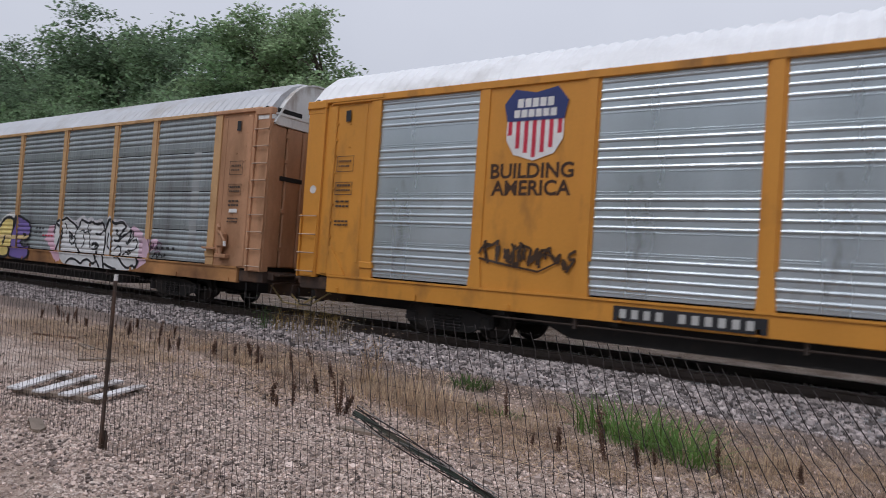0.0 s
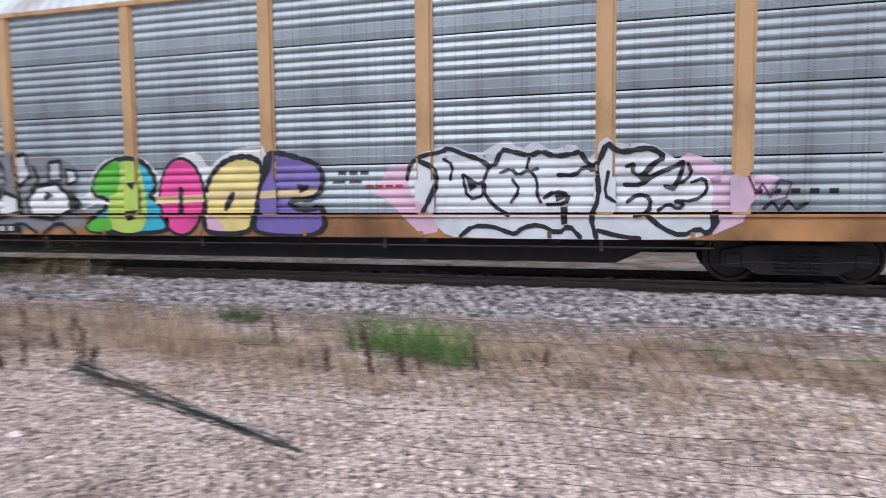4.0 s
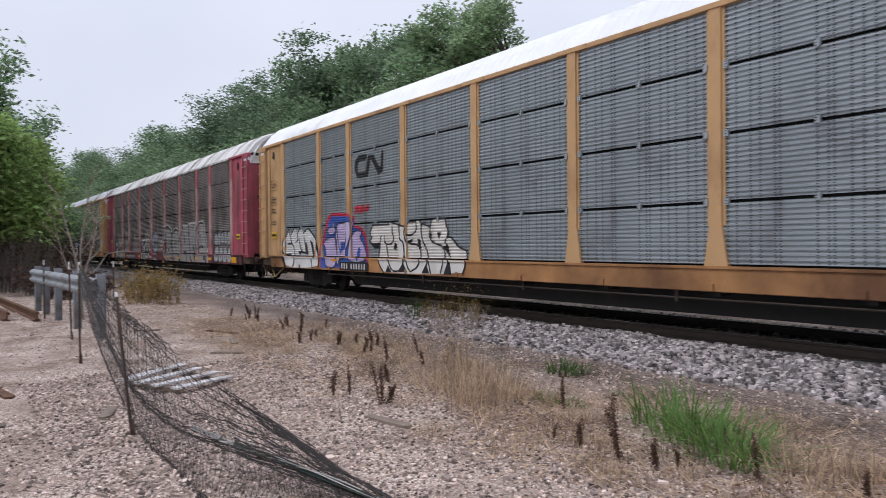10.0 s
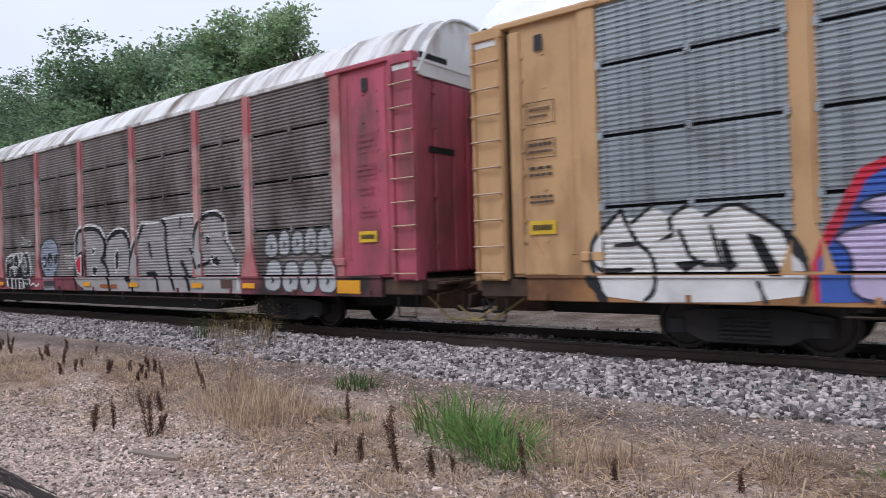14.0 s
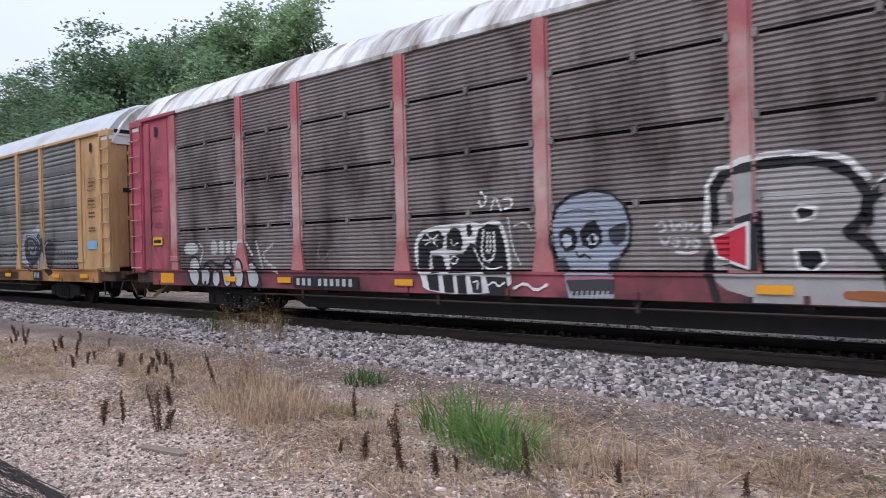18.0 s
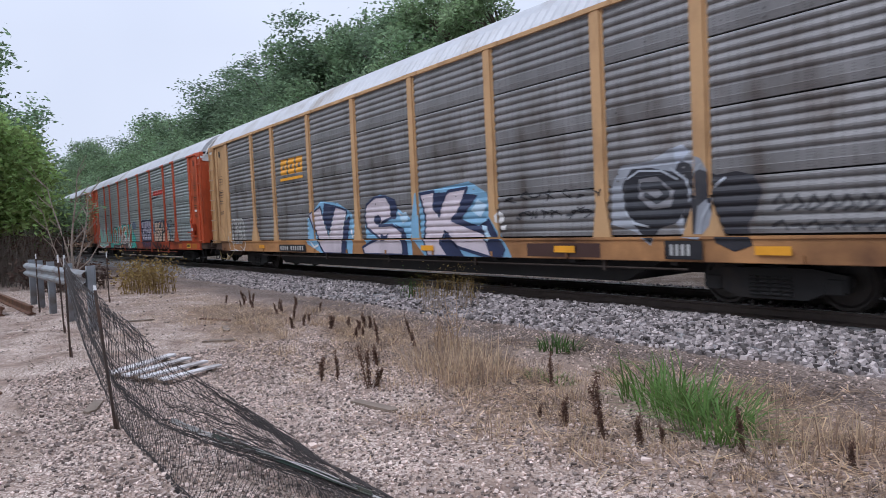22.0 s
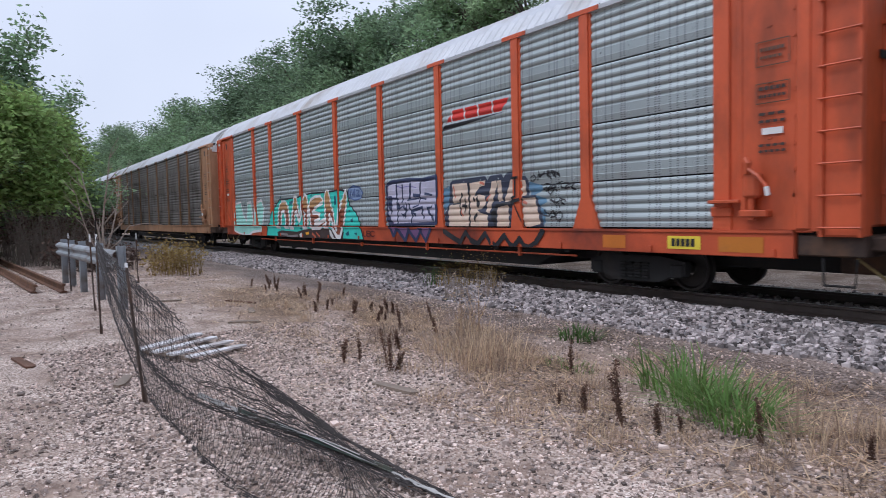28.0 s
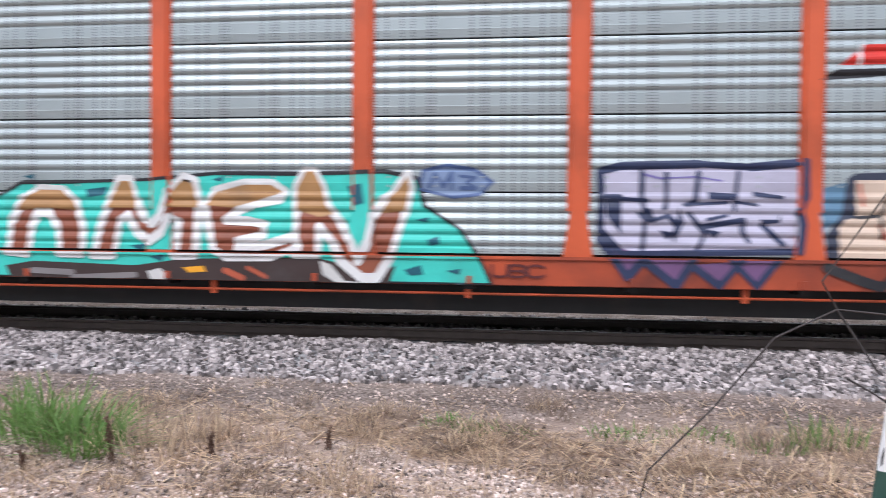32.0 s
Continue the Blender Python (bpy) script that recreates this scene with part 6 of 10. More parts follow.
area(car_c, "graffiti_letter", ((-7.92, 1.62), (-7.8, 2.05), (-7.39, 2.05), (-6.85, 2.08), (-6.9, 1.7), (-7.07, 1.39), (-7.2, 1.3), (-7.2, 1.03), (-7.6, 1.03), (-7.74, 0.76), (-7.79, 1.08)), LILAC, 0.012, "pale lilac bubble letter", edge=(NAVY, 0.018))
area(car_c, "graffiti_letter", ((-6.9, 1.68), (-6.67, 1.83), (-6.29, 1.78), (-6.48, 1.61), (-6.24, 1.44), (-6.09, 1.15), (-6.08, 0.94), (-7.1, 0.93), (-7.03, 1.32)), LILAC, 0.012, "pale lilac bubble letter", edge=(NAVY, 0.018))
area(car_c, "graffiti_counter", ((-7.56, 1.48), (-7.32, 1.5), (-7.19, 1.38), (-7.59, 1.18)), BLUE, 0.022)
area(car_c, "graffiti_counter", ((-6.61, 1.18), (-6.51, 1.36), (-6.41, 1.3), (-6.47, 1.03), (-6.58, 0.95)), BLUE, 0.022)
drawn(car_c, "graffiti_line", ((-7.8, 1.98), (-7.72, 1.49), (-7.57, 1.16)), 0.016, NAVY, 0.022)
drawn(car_c, "graffiti_line", ((-7.22, 2.03), (-7.15, 1.71), (-7.2, 1.4)), 0.016, NAVY, 0.022)
drawn(car_c, "graffiti_line", ((-7.86, 2.03), (-7.39, 2.03)), 0.016, NAVY, 0.022)
area(car_c, "graffiti_letter", ((-5.92, 1.46), (-5.84, 1.6), (-5.91, 1.74), (-5.75, 1.93), (-4.95, 1.92), (-4.93, 2), (-4.47, 1.9), (-4.12, 1.85), (-4.07, 1.96), (-3.73, 1.96), (-3.59, 2), (-3.5, 1.95), (-3.48, 1.85), (-3.41, 1.9), (-3.1, 1.81), (-3.05, 1.97), (-2.92, 2.01), (-2.5, 1.99), (-2.47, 1.82), (-2.39, 1.72), (-2.43, 1.57), (-2.28, 1.57), (-2.01, 1.35), (-1.72, 1.26), (-1.71, 1.09), (-1.76, 0.9), (-1.84, 0.75), (-5.15, 0.68), (-5.35, 0.86), (-5.46, 1.08), (-5.36, 1.36), (-5.41, 1.45), (-5.76, 1.39)), (0.66, 0.64, 0.60), 0.006, "cream-white graffiti letters outlined in black")
drawn(car_c, "graffiti_line", ((-5.41, 1.45), (-5.76, 1.39), (-5.92, 1.49), (-5.82, 1.6), (-5.91, 1.74), (-5.75, 1.93), (-4.95, 1.92), (-4.93, 2), (-4.47, 1.9), (-4.12, 1.85), (-4.07, 1.96), (-3.73, 1.96), (-3.59, 2), (-3.5, 1.95), (-3.48, 1.85), (-3.41, 1.9), (-3.1, 1.81), (-3.05, 1.97), (-2.92, 2.01), (-2.5, 1.99), (-2.47, 1.82), (-2.39, 1.72), (-2.43, 1.57), (-2.28, 1.57), (-2.01, 1.35), (-1.72, 1.26), (-1.71, 1.09), (-1.76, 0.9), (-1.84, 0.75)), 0.022, INK, 0.012)
drawn(car_c, "graffiti_line", ((-5.35, 1.62), (-5.38, 1.36), (-5.48, 1.08), (-5.35, 0.86), (-5.13, 0.68)), 0.022, INK, 0.012)
drawn(car_c, "graffiti_line", ((-5.17, 1.63), (-5.15, 1.43), (-4.8, 1.42), (-4.69, 1.57), (-4.79, 1.71), (-4.77, 1.86)), 0.022, INK, 0.012)
drawn(car_c, "graffiti_line", ((-5.07, 1.43), (-4.97, 1.04), (-4.77, 0.75), (-4.45, 0.74), (-4.3, 0.87), (-4.14, 1.13), (-4.18, 1.47), (-4.33, 1.52), (-4.46, 1.7), (-4.47, 1.9)), 0.022, INK, 0.012)
drawn(car_c, "graffiti_line", ((-4.12, 1.85), (-4.18, 1.64), (-4.03, 1.42), (-3.65, 1.42), (-3.51, 1.29), (-3.47, 1.13), (-3.57, 0.88), (-3.91, 0.75)), 0.022, INK, 0.012)
drawn(car_c, "graffiti_line", ((-3.48, 1.85), (-3.46, 1.54), (-3.24, 1.29), (-3.16, 1.05), (-3.3, 0.76)), 0.022, INK, 0.012)
drawn(car_c, "graffiti_line", ((-3.1, 1.81), (-3.15, 1.61), (-3.02, 1.45), (-2.56, 1.36), (-2.5, 1.13), (-2.66, 0.76)), 0.022, INK, 0.012)
drawn(car_c, "graffiti_line", ((-2.43, 1.57), (-2.54, 1.47), (-2.42, 1.37), (-2.33, 1.12)), 0.022, INK, 0.012)
drawn(car_c, "graffiti_line", ((-4.14, 1.13), (-4.05, 0.87), (-3.91, 0.75)), 0.022, INK, 0.012)
drawn(car_c, "graffiti_line", ((-3.16, 1.05), (-3.06, 0.75)), 0.022, INK, 0.012)
drawn(car_c, "graffiti_line", ((-3.7, 1.94), (-3.67, 1.75), (-3.88, 1.63), (-4.13, 1.64)), 0.022, INK, 0.012)
area(car_c, "graffiti_counter", ((-5.82, 1.46), (-5.41, 1.45), (-5.45, 1.31), (-5.71, 1.32)), INK, 0.016)
area(car_c, "graffiti_counter", ((-4.64, 1.48), (-4.54, 1.39), (-4.59, 1.26), (-4.72, 1.32)), INK, 0.016)
area(car_c, "graffiti_counter", ((-4.1, 1.49), (-3.79, 1.55), (-3.94, 1.42)), INK, 0.016)
area(car_c, "graffiti_counter", ((-3.62, 1.54), (-3.51, 1.54), (-3.47, 1.29), (-3.61, 1.38)), INK, 0.016)
area(car_c, "graffiti_counter", ((-3.15, 1.62), (-3.04, 1.7), (-3.04, 1.53)), INK, 0.016)
area(car_c, "graffiti_counter", ((-2.82, 1.68), (-2.65, 1.69), (-2.76, 1.52)), INK, 0.016)
area(car_c, "graffiti_counter", ((-2.58, 1.36), (-2.38, 1.39), (-2.35, 1.14)), INK, 0.016)
area(car_c, "graffiti_counter", ((-2.33, 1.11), (-2.24, 0.74), (-2.54, 0.73)), INK, 0.016)
area(car_c, "graffiti_counter", ((-4.24, 0.97), (-4.05, 0.74), (-4.45, 0.73)), INK, 0.016)
area(car_c, "graffiti_counter", ((-3.23, 0.95), (-3.11, 0.74), (-3.42, 0.73)), INK, 0.016)
area(car_c, "graffiti_counter", ((-4.94, 0.9), (-4.77, 0.72), (-5.06, 0.72)), INK, 0.016)
# fourth car: silver bubbles, black letters on white, a skull, huge outlined letters
area(car_d, "graffiti_letter", ((-11.25, 1.7), (-10.67, 1.69), (-10.68, 1.42), (-11.27, 1.4)), (0.50, 0.50, 0.50), 0.005, "silver graffiti letter outlined in black")
area(car_d, "graffiti_letter", ((-10.13, 1.74), (-9.91, 1.73), (-9.87, 1.4), (-10.15, 1.39)), (0.50, 0.50, 0.50), 0.005, "silver graffiti letter outlined in black")
area(car_d, "graffiti_letter", ((-9.82, 1.73), (-9.64, 1.73), (-9.61, 1.4), (-9.81, 1.39)), (0.50, 0.50, 0.50), 0.005, "silver graffiti letter outlined in black")
area(car_d, "graffiti_letter", ((-9.55, 1.7), (-9.38, 1.7), (-9.37, 1.41), (-9.54, 1.41)), (0.50, 0.50, 0.50), 0.005, "silver graffiti letter outlined in black")
area(car_d, "graffiti_letter", ((-9.32, 1.7), (-9.13, 1.69), (-9.12, 1.38), (-9.31, 1.38)), (0.50, 0.50, 0.50), 0.005, "silver graffiti letter outlined in black")
area(car_d, "graffiti_letter", ((-11.02, 1.35), (-10.61, 1.36), (-10.55, 0.7), (-10.88, 0.68), (-11.06, 1.03)), SILVER, 0.01, "silver graffiti letter outlined in black", edge=(INK, 0.026))
area(car_d, "graffiti_letter", ((-10.5, 1.14), (-10.11, 1.16), (-10.15, 0.7), (-10.5, 0.68)), SILVER, 0.01, "silver graffiti letter outlined in black", edge=(INK, 0.026))
area(car_d, "graffiti_letter", ((-10.05, 1.06), (-9.73, 1.06), (-9.75, 0.68), (-10.04, 0.68)), SILVER, 0.01, "silver graffiti letter outlined in black", edge=(INK, 0.026))
area(car_d, "graffiti_letter", ((-9.64, 1.31), (-9.35, 1.33), (-9.29, 0.69), (-9.64, 0.68)), SILVER, 0.01, "silver graffiti letter outlined in black", edge=(INK, 0.026))
area(car_d, "graffiti_letter", ((-9.23, 1.28), (-8.89, 1.31), (-8.84, 0.68), (-9.21, 0.68)), SILVER, 0.01, "silver graffiti letter outlined in black", edge=(INK, 0.026))
area(car_d, "graffiti_letter", ((-8.75, 1.31), (-8.45, 1.16), (-8.27, 0.9), (-8.35, 0.68), (-8.71, 0.68)), SILVER, 0.01, "silver graffiti letter outlined in black", edge=(INK, 0.026))
drawn(car_d, "graffiti_line", ((-10.6, 1.66), (-10.42, 1.55), (-10.62, 1.16)), 0.03, SILVER, 0.012)
drawn(car_d, "graffiti_line", ((-9.11, 1.65), (-8.84, 1.71), (-8.57, 1.38)), 0.035, SILVER, 0.012)
drawn(car_d, "graffiti_line", ((-8.43, 1.66), (-8.22, 1.09)), 0.035, SILVER, 0.012)
drawn(car_d, "graffiti_line", ((-7.86, 1.6), (-8.29, 1.34), (-7.69, 1.02)), 0.035, SILVER, 0.012)
drawn(car_d, "graffiti_line", ((-10.43, 1.16), (-10.15, 1.29), (-9.8, 1.11), (-9.53, 1.26), (-9.19, 1.09)), 0.03, INK, 0.02)
drawn(car_d, "graffiti_line", ((-6.38, 1.65), (-6.49, 1.32), (-6.29, 1.25), (-6.09, 1.48), (-5.85, 1.24), (-5.68, 1.58)), 0.018, (0.20, 0.19, 0.19), 0.006)
area(car_d, "graffiti_halo", ((-3.95, 1.16), (-3.98, 1.52), (-3.83, 1.75), (-3.45, 1.82), (-3.12, 1.84), (-2.75, 1.88), (-2.55, 1.8), (-2.37, 1.87), (-2.16, 1.84), (-2.06, 1.59), (-1.99, 1.16), (-1.98, 0.71), (-3.74, 0.68), (-3.8, 0.98)), WHITE, 0.003, "white ground of the graffiti")
area(car_d, "block_letter", ((-3.89, 1.1), (-3.87, 1.54), (-3.73, 1.69), (-3.41, 1.74), (-3.31, 1.62), (-3.34, 1.44), (-3.61, 1.4), (-3.65, 1.1)), INK, 0.009, "black block letter edged in white")
area(car_d, "block_letter", ((-3.26, 1.42), (-3.25, 1.66), (-3.12, 1.78), (-2.98, 1.74), (-2.92, 1.52), (-2.96, 1.39)), INK, 0.009, "black block letter edged in white")
area(car_d, "block_letter", ((-3.58, 1.33), (-3.35, 1.32), (-3.26, 1.06), (-3.55, 1.02)), INK, 0.009, "black block letter edged in white")
area(car_d, "block_letter", ((-3.2, 1.32), (-2.92, 1.34), (-2.76, 1.52), (-2.56, 1.42), (-2.55, 1.05), (-3.19, 1.03)), INK, 0.009, "black block letter edged in white")
area(car_d, "block_letter", ((-2.85, 1.8), (-2.75, 1.82), (-2.72, 1.65), (-2.82, 1.61)), INK, 0.009, "black block letter edged in white")
area(car_d, "block_letter", ((-2.67, 1.52), (-2.6, 1.73), (-2.42, 1.81), (-2.21, 1.77), (-2.11, 1.49), (-2.04, 1.02), (-2.48, 1.01)), INK, 0.009, "black block letter edged in white")
area(car_d, "block_letter", ((-3.68, 0.99), (-3.43, 1.01), (-3.4, 0.73), (-3.61, 0.75)), INK, 0.009, "black block letter edged in white")
area(car_d, "block_letter", ((-3.33, 0.99), (-3.12, 1), (-3.09, 0.71), (-3.29, 0.71)), INK, 0.009, "black block letter edged in white")
area(car_d, "block_letter", ((-3.04, 0.99), (-2.86, 1), (-2.83, 0.7), (-3.01, 0.7)), INK, 0.009, "black block letter edged in white")
area(car_d, "block_letter", ((-2.77, 0.99), (-2.55, 0.98), (-2.53, 0.72), (-2.71, 0.72)), INK, 0.009, "black block letter edged in white")
area(car_d, "block_letter", ((-2.46, 0.98), (-2.07, 0.97), (-2.02, 0.71), (-2.38, 0.69)), INK, 0.009, "black block letter edged in white")
drawn(car_d, "graffiti_line", ((-3.68, 1.69), (-3.46, 1.48)), 0.014, WHITE, 0.016)
drawn(car_d, "graffiti_line", ((-3.43, 1.66), (-3.71, 1.5)), 0.014, WHITE, 0.016)
drawn(car_d, "graffiti_line", ((-3.76, 1.58), (-3.36, 1.57)), 0.014, WHITE, 0.016)
drawn(car_d, "graffiti_line", ((-3.3, 1.37), (-2.95, 1.38)), 0.014, WHITE, 0.016)
drawn(car_d, "graffiti_line", ((-3.18, 1.25), (-3.09, 1.32), (-3.01, 1.25), (-3.09, 1.17), (-3.17, 1.21)), 0.014, WHITE, 0.016)
drawn(car_d, "graffiti_line", ((-3.15, 1.58), (-3.13, 1.47), (-3.01, 1.52)), 0.014, WHITE, 0.016)
drawn(car_d, "graffiti_line", ((-2.5, 1.71), (-2.55, 1.35), (-2.46, 1.19), (-2.29, 1.28), (-2.3, 1.67)), 0.02, WHITE, 0.016)
drawn(car_d, "graffiti_line", ((-2.42, 1.67), (-2.45, 1.35), (-2.37, 1.35), (-2.37, 1.67)), 0.014, WHITE, 0.016)
drawn(car_d, "graffiti_line", ((-2.69, 1.43), (-2.55, 1.16), (-2.37, 1.08), (-2.16, 1.14)), 0.014, WHITE, 0.016)
drawn(car_d, "graffiti_line", ((-2.69, 0.89), (-2.6, 0.92), (-2.62, 0.78)), 0.014, WHITE, 0.016)
drawn(car_d, "graffiti_line", ((-2.4, 0.85), (-2.29, 0.91), (-2.21, 0.82), (-2.1, 0.89)), 0.014, WHITE, 0.016)
drawn(car_d, "graffiti_line", ((-2.54, 2.32), (-2.41, 2.2), (-2.52, 2.05), (-2.58, 2.18)), 0.018, WHITE, 0.016)
drawn(car_d, "graffiti_line", ((-2.35, 2.02), (-2.26, 2.25), (-2.16, 2.01)), 0.018, WHITE, 0.016)
drawn(car_d, "graffiti_line", ((-2.11, 2.18), (-1.96, 2.19), (-1.95, 2.05), (-2.09, 2.03)), 0.018, WHITE, 0.016)
drawn(car_d, "graffiti_line", ((-2.03, 1.89), (-1.96, 1.41), (-1.81, 1.16)), 0.012, WHITE, 0.016)
drawn(car_d, "graffiti_line", ((-1.93, 1.76), (-1.71, 1.82), (-1.62, 1.68)), 0.012, WHITE, 0.016)
drawn(car_d, "graffiti_line", ((-1.92, 0.81), (-1.73, 0.9), (-1.54, 0.77), (-1.35, 0.87)), 0.02, WHITE, 0.016)
area(car_d, "graffiti_letter", ((1.11, 0.74), (0.99, 1.3), (1.08, 1.7), (1.05, 2.25), (1.52, 2.38), (2.08, 2.39), (2.46, 2.28), (2.67, 2.04), (2.71, 1.84), (2.59, 1.63), (2.49, 1.53), (2.68, 1.43), (2.85, 1.2), (2.97, 0.73)), BIGGREY, 0.004, "huge grey outlined graffiti letter")
area(car_d, "graffiti_letter", ((2.72, 1.48), (2.71, 1.83), (2.95, 2.13), (3.47, 2.26), (3.83, 2.18), (4, 1.91), (4.04, 1.56), (3.99, 0.8), (2.98, 0.73), (2.9, 1.12)), BIGGREY, 0.004, "huge grey outlined graffiti letter")
drawn(car_d, "graffiti_line", ((0.96, 1.59), (0.99, 2.31), (1.52, 2.46), (2.09, 2.46), (2.5, 2.36), (2.7, 2.13)), 0.045, WHITE, 0.008)
drawn(car_d, "graffiti_line", ((2.71, 1.84), (2.95, 2.19), (3.47, 2.33), (3.83, 2.24), (3.97, 2.08)), 0.045, WHITE, 0.008)
drawn(car_d, "graffiti_line", ((1.07, 0.74), (0.96, 1.14), (1, 1.3)), 0.055, INK, 0.012)
drawn(car_d, "graffiti_line", ((1.06, 1.7), (1.05, 2.24), (1.52, 2.37), (2.08, 2.38), (2.46, 2.27), (2.67, 2.04), (2.73, 1.84), (2.59, 1.6), (2.49, 1.51), (2.68, 1.43), (2.85, 1.2), (2.92, 0.98), (2.98, 0.73)), 0.055, INK, 0.012)
drawn(car_d, "graffiti_line", ((2.71, 1.63), (2.69, 1.83), (2.94, 2.11), (3.47, 2.26), (3.83, 2.17), (4, 1.91), (4.04, 1.56), (4, 0.8)), 0.055, INK, 0.012)
area(car_d, "graffiti_counter", ((1.96, 1.78), (2.03, 1.85), (2.2, 1.81), (2.18, 1.71), (2.02, 1.67)), INK, 0.012, edge=(WHITE, 0.02))
area(car_d, "graffiti_counter", ((1.97, 1.34), (2.24, 1.34), (2.29, 1.2), (2.15, 1.07), (2, 1.13)), INK, 0.012, edge=(WHITE, 0.02))
area(car_d, "graffiti_counter", ((3.26, 1.64), (3.36, 1.79), (3.47, 1.69), (3.44, 1.32), (3.32, 1.18), (3.25, 1.33)), INK, 0.012, edge=(WHITE, 0.02))
area(car_d, "graffiti_arrow", ((1.07, 1.66), (1.62, 1.82), (1.64, 1.06), (1.13, 1.15), (1.43, 1.21), (1.45, 1.68)), INK, 0.014)
area(car_d, "graffiti_arrow", ((1.01, 1.5), (1.47, 1.67), (1.46, 1.12), (1.09, 1.26)), RED, 0.018, "red triangular spot edged in white", edge=(WHITE, 0.02))
area(car_d, "graffiti_letter", ((3.99, 1.53), (4.58, 2.36), (5.41, 2.37), (5.58, 2.45), (6.36, 2.48), (6.95, 2.46), (6.95, 0.74), (3.64, 0.68)), BIGGREY, 0.004, "huge grey outlined graffiti letter")
area(car_d, "graffiti_letter", ((6.95, 0.74), (6.96, 2.06), (7.15, 2.33), (7.42, 2.47), (7.84, 2.47), (8.06, 2.31), (8.11, 1.88), (8.29, 1.7), (8.52, 1.26), (8.53, 0.78)), BIGGREY, 0.004, "huge grey outlined graffiti letter")
drawn(car_d, "graffiti_line", ((4.59, 2.4), (5.38, 2.37)), 0.04, (0.62, 0.61, 0.60), 0.009)
drawn(car_d, "graffiti_line", ((5.55, 2.44), (6.23, 2.48), (6.95, 2.47)), 0.04, (0.62, 0.61, 0.60), 0.009)
drawn(car_d, "graffiti_line", ((7.06, 2.26), (7.37, 2.5), (7.74, 2.52), (8.01, 2.43), (8.11, 2.22), (8.16, 1.86), (8.38, 1.63)), 0.04, (0.62, 0.61, 0.60), 0.009)
drawn(car_d, "graffiti_line", ((8.52, 1.31), (8.56, 0.8)), 0.04, (0.62, 0.61, 0.60), 0.009)
drawn(car_d, "graffiti_line", ((3.95, 1.55), (4.21, 1.9), (4.55, 2.37)), 0.03, (0.62, 0.61, 0.60), 0.009)
drawn(car_d, "graffiti_line", ((4.68, 2.33), (4.34, 1.92), (4.06, 1.48)), 0.035, INK, 0.013)
drawn(car_d, "graffiti_line", ((5.57, 2.41), (5.72, 2.25), (5.7, 1.85), (5.8, 1.34), (6.07, 0.77)), 0.05, INK, 0.013)
drawn(car_d, "graffiti_line", ((6.37, 2.44), (6.33, 2.19)), 0.03, INK, 0.013)
drawn(car_d, "graffiti_line", ((6.38, 1.39), (6.58, 1.13), (6.7, 0.78)), 0.06, INK, 0.013)
drawn(car_d, "graffiti_line", ((6.9, 1.73), (6.97, 2.06), (7.15, 2.32), (7.42, 2.45), (7.84, 2.44), (8.05, 2.28)), 0.045, INK, 0.013)
drawn(car_d, "graffiti_line", ((6.71, 1.7), (6.89, 1.51), (7.01, 1.26)), 0.04, INK, 0.013)
drawn(car_d, "graffiti_line", ((7.13, 1.3), (7.41, 1.36), (7.62, 1.49)), 0.035, INK, 0.013)
drawn(car_d, "graffiti_line", ((8.05, 1.85), (8.28, 1.67), (8.49, 1.28)), 0.02, INK, 0.013)
drawn(car_d, "graffiti_line", ((4.94, 1.89), (4.97, 1.72), (5.04, 1.54)), 0.04, INK, 0.013)
drawn(car_d, "graffiti_line", ((4.84, 1.14), (5.28, 1.14), (5.37, 0.76)), 0.05, INK, 0.013)
area(car_d, "graffiti_counter", ((7.35, 1.93), (7.43, 1.99), (7.56, 1.91), (7.51, 1.77), (7.38, 1.76)), INK, 0.013, edge=((0.62, 0.61, 0.60), 0.016))
area(car_d, "graffiti_counter", ((7.54, 1.43), (7.74, 1.52), (7.93, 1.41), (7.86, 1.27), (7.63, 1.33)), INK, 0.013, edge=((0.62, 0.61, 0.60), 0.016))
area(car_d, "graffiti_patch", ((7.92, 0.99), (8.37, 0.99), (8.36, 0.81), (7.95, 0.8)), (0.10, 0.06, 0.05), 0.014)
drawn(car_d, "graffiti_line", ((2.5, 0.82), (2.97, 0.81), (3.33, 0.82)), 0.05, BROWN, 0.012)
for u, w, z0, z1 in ((9.66, 0.44, 1.42, 1.95), (10.07, 0.38, 1.44, 2.0), (10.47, 0.40, 1.46, 1.98), (10.86, 0.38, 1.45, 2.02), (11.26, 0.46, 1.42, 2.0), (9.72, 0.56, 0.74, 1.42), (10.27, 0.52, 0.72, 1.38), (10.80, 0.52, 0.72, 1.40), (11.34, 0.54, 0.72, 1.42)):
    area(car_d, "graffiti_letter", ((u - 0.5 * w, z0 + 0.06), (u - 0.42 * w, z1 - 0.08), (u, z1), (u + 0.44 * w, z1 - 0.06), (u + 0.5 * w, z0 + 0.1), (u + 0.1 * w, z0)), (0.44, 0.45, 0.46), 0.005, "pale grey bubble letter", edge=((0.05, 0.05, 0.055), 0.018))
    area(car_d, "graffiti_counter", ((u - 0.06 * w, z0 + 0.16), (u + 0.12 * w, z0 + 0.24), (u - 0.02 * w, z0 + 0.34)), (0.06, 0.06, 0.065), 0.012)
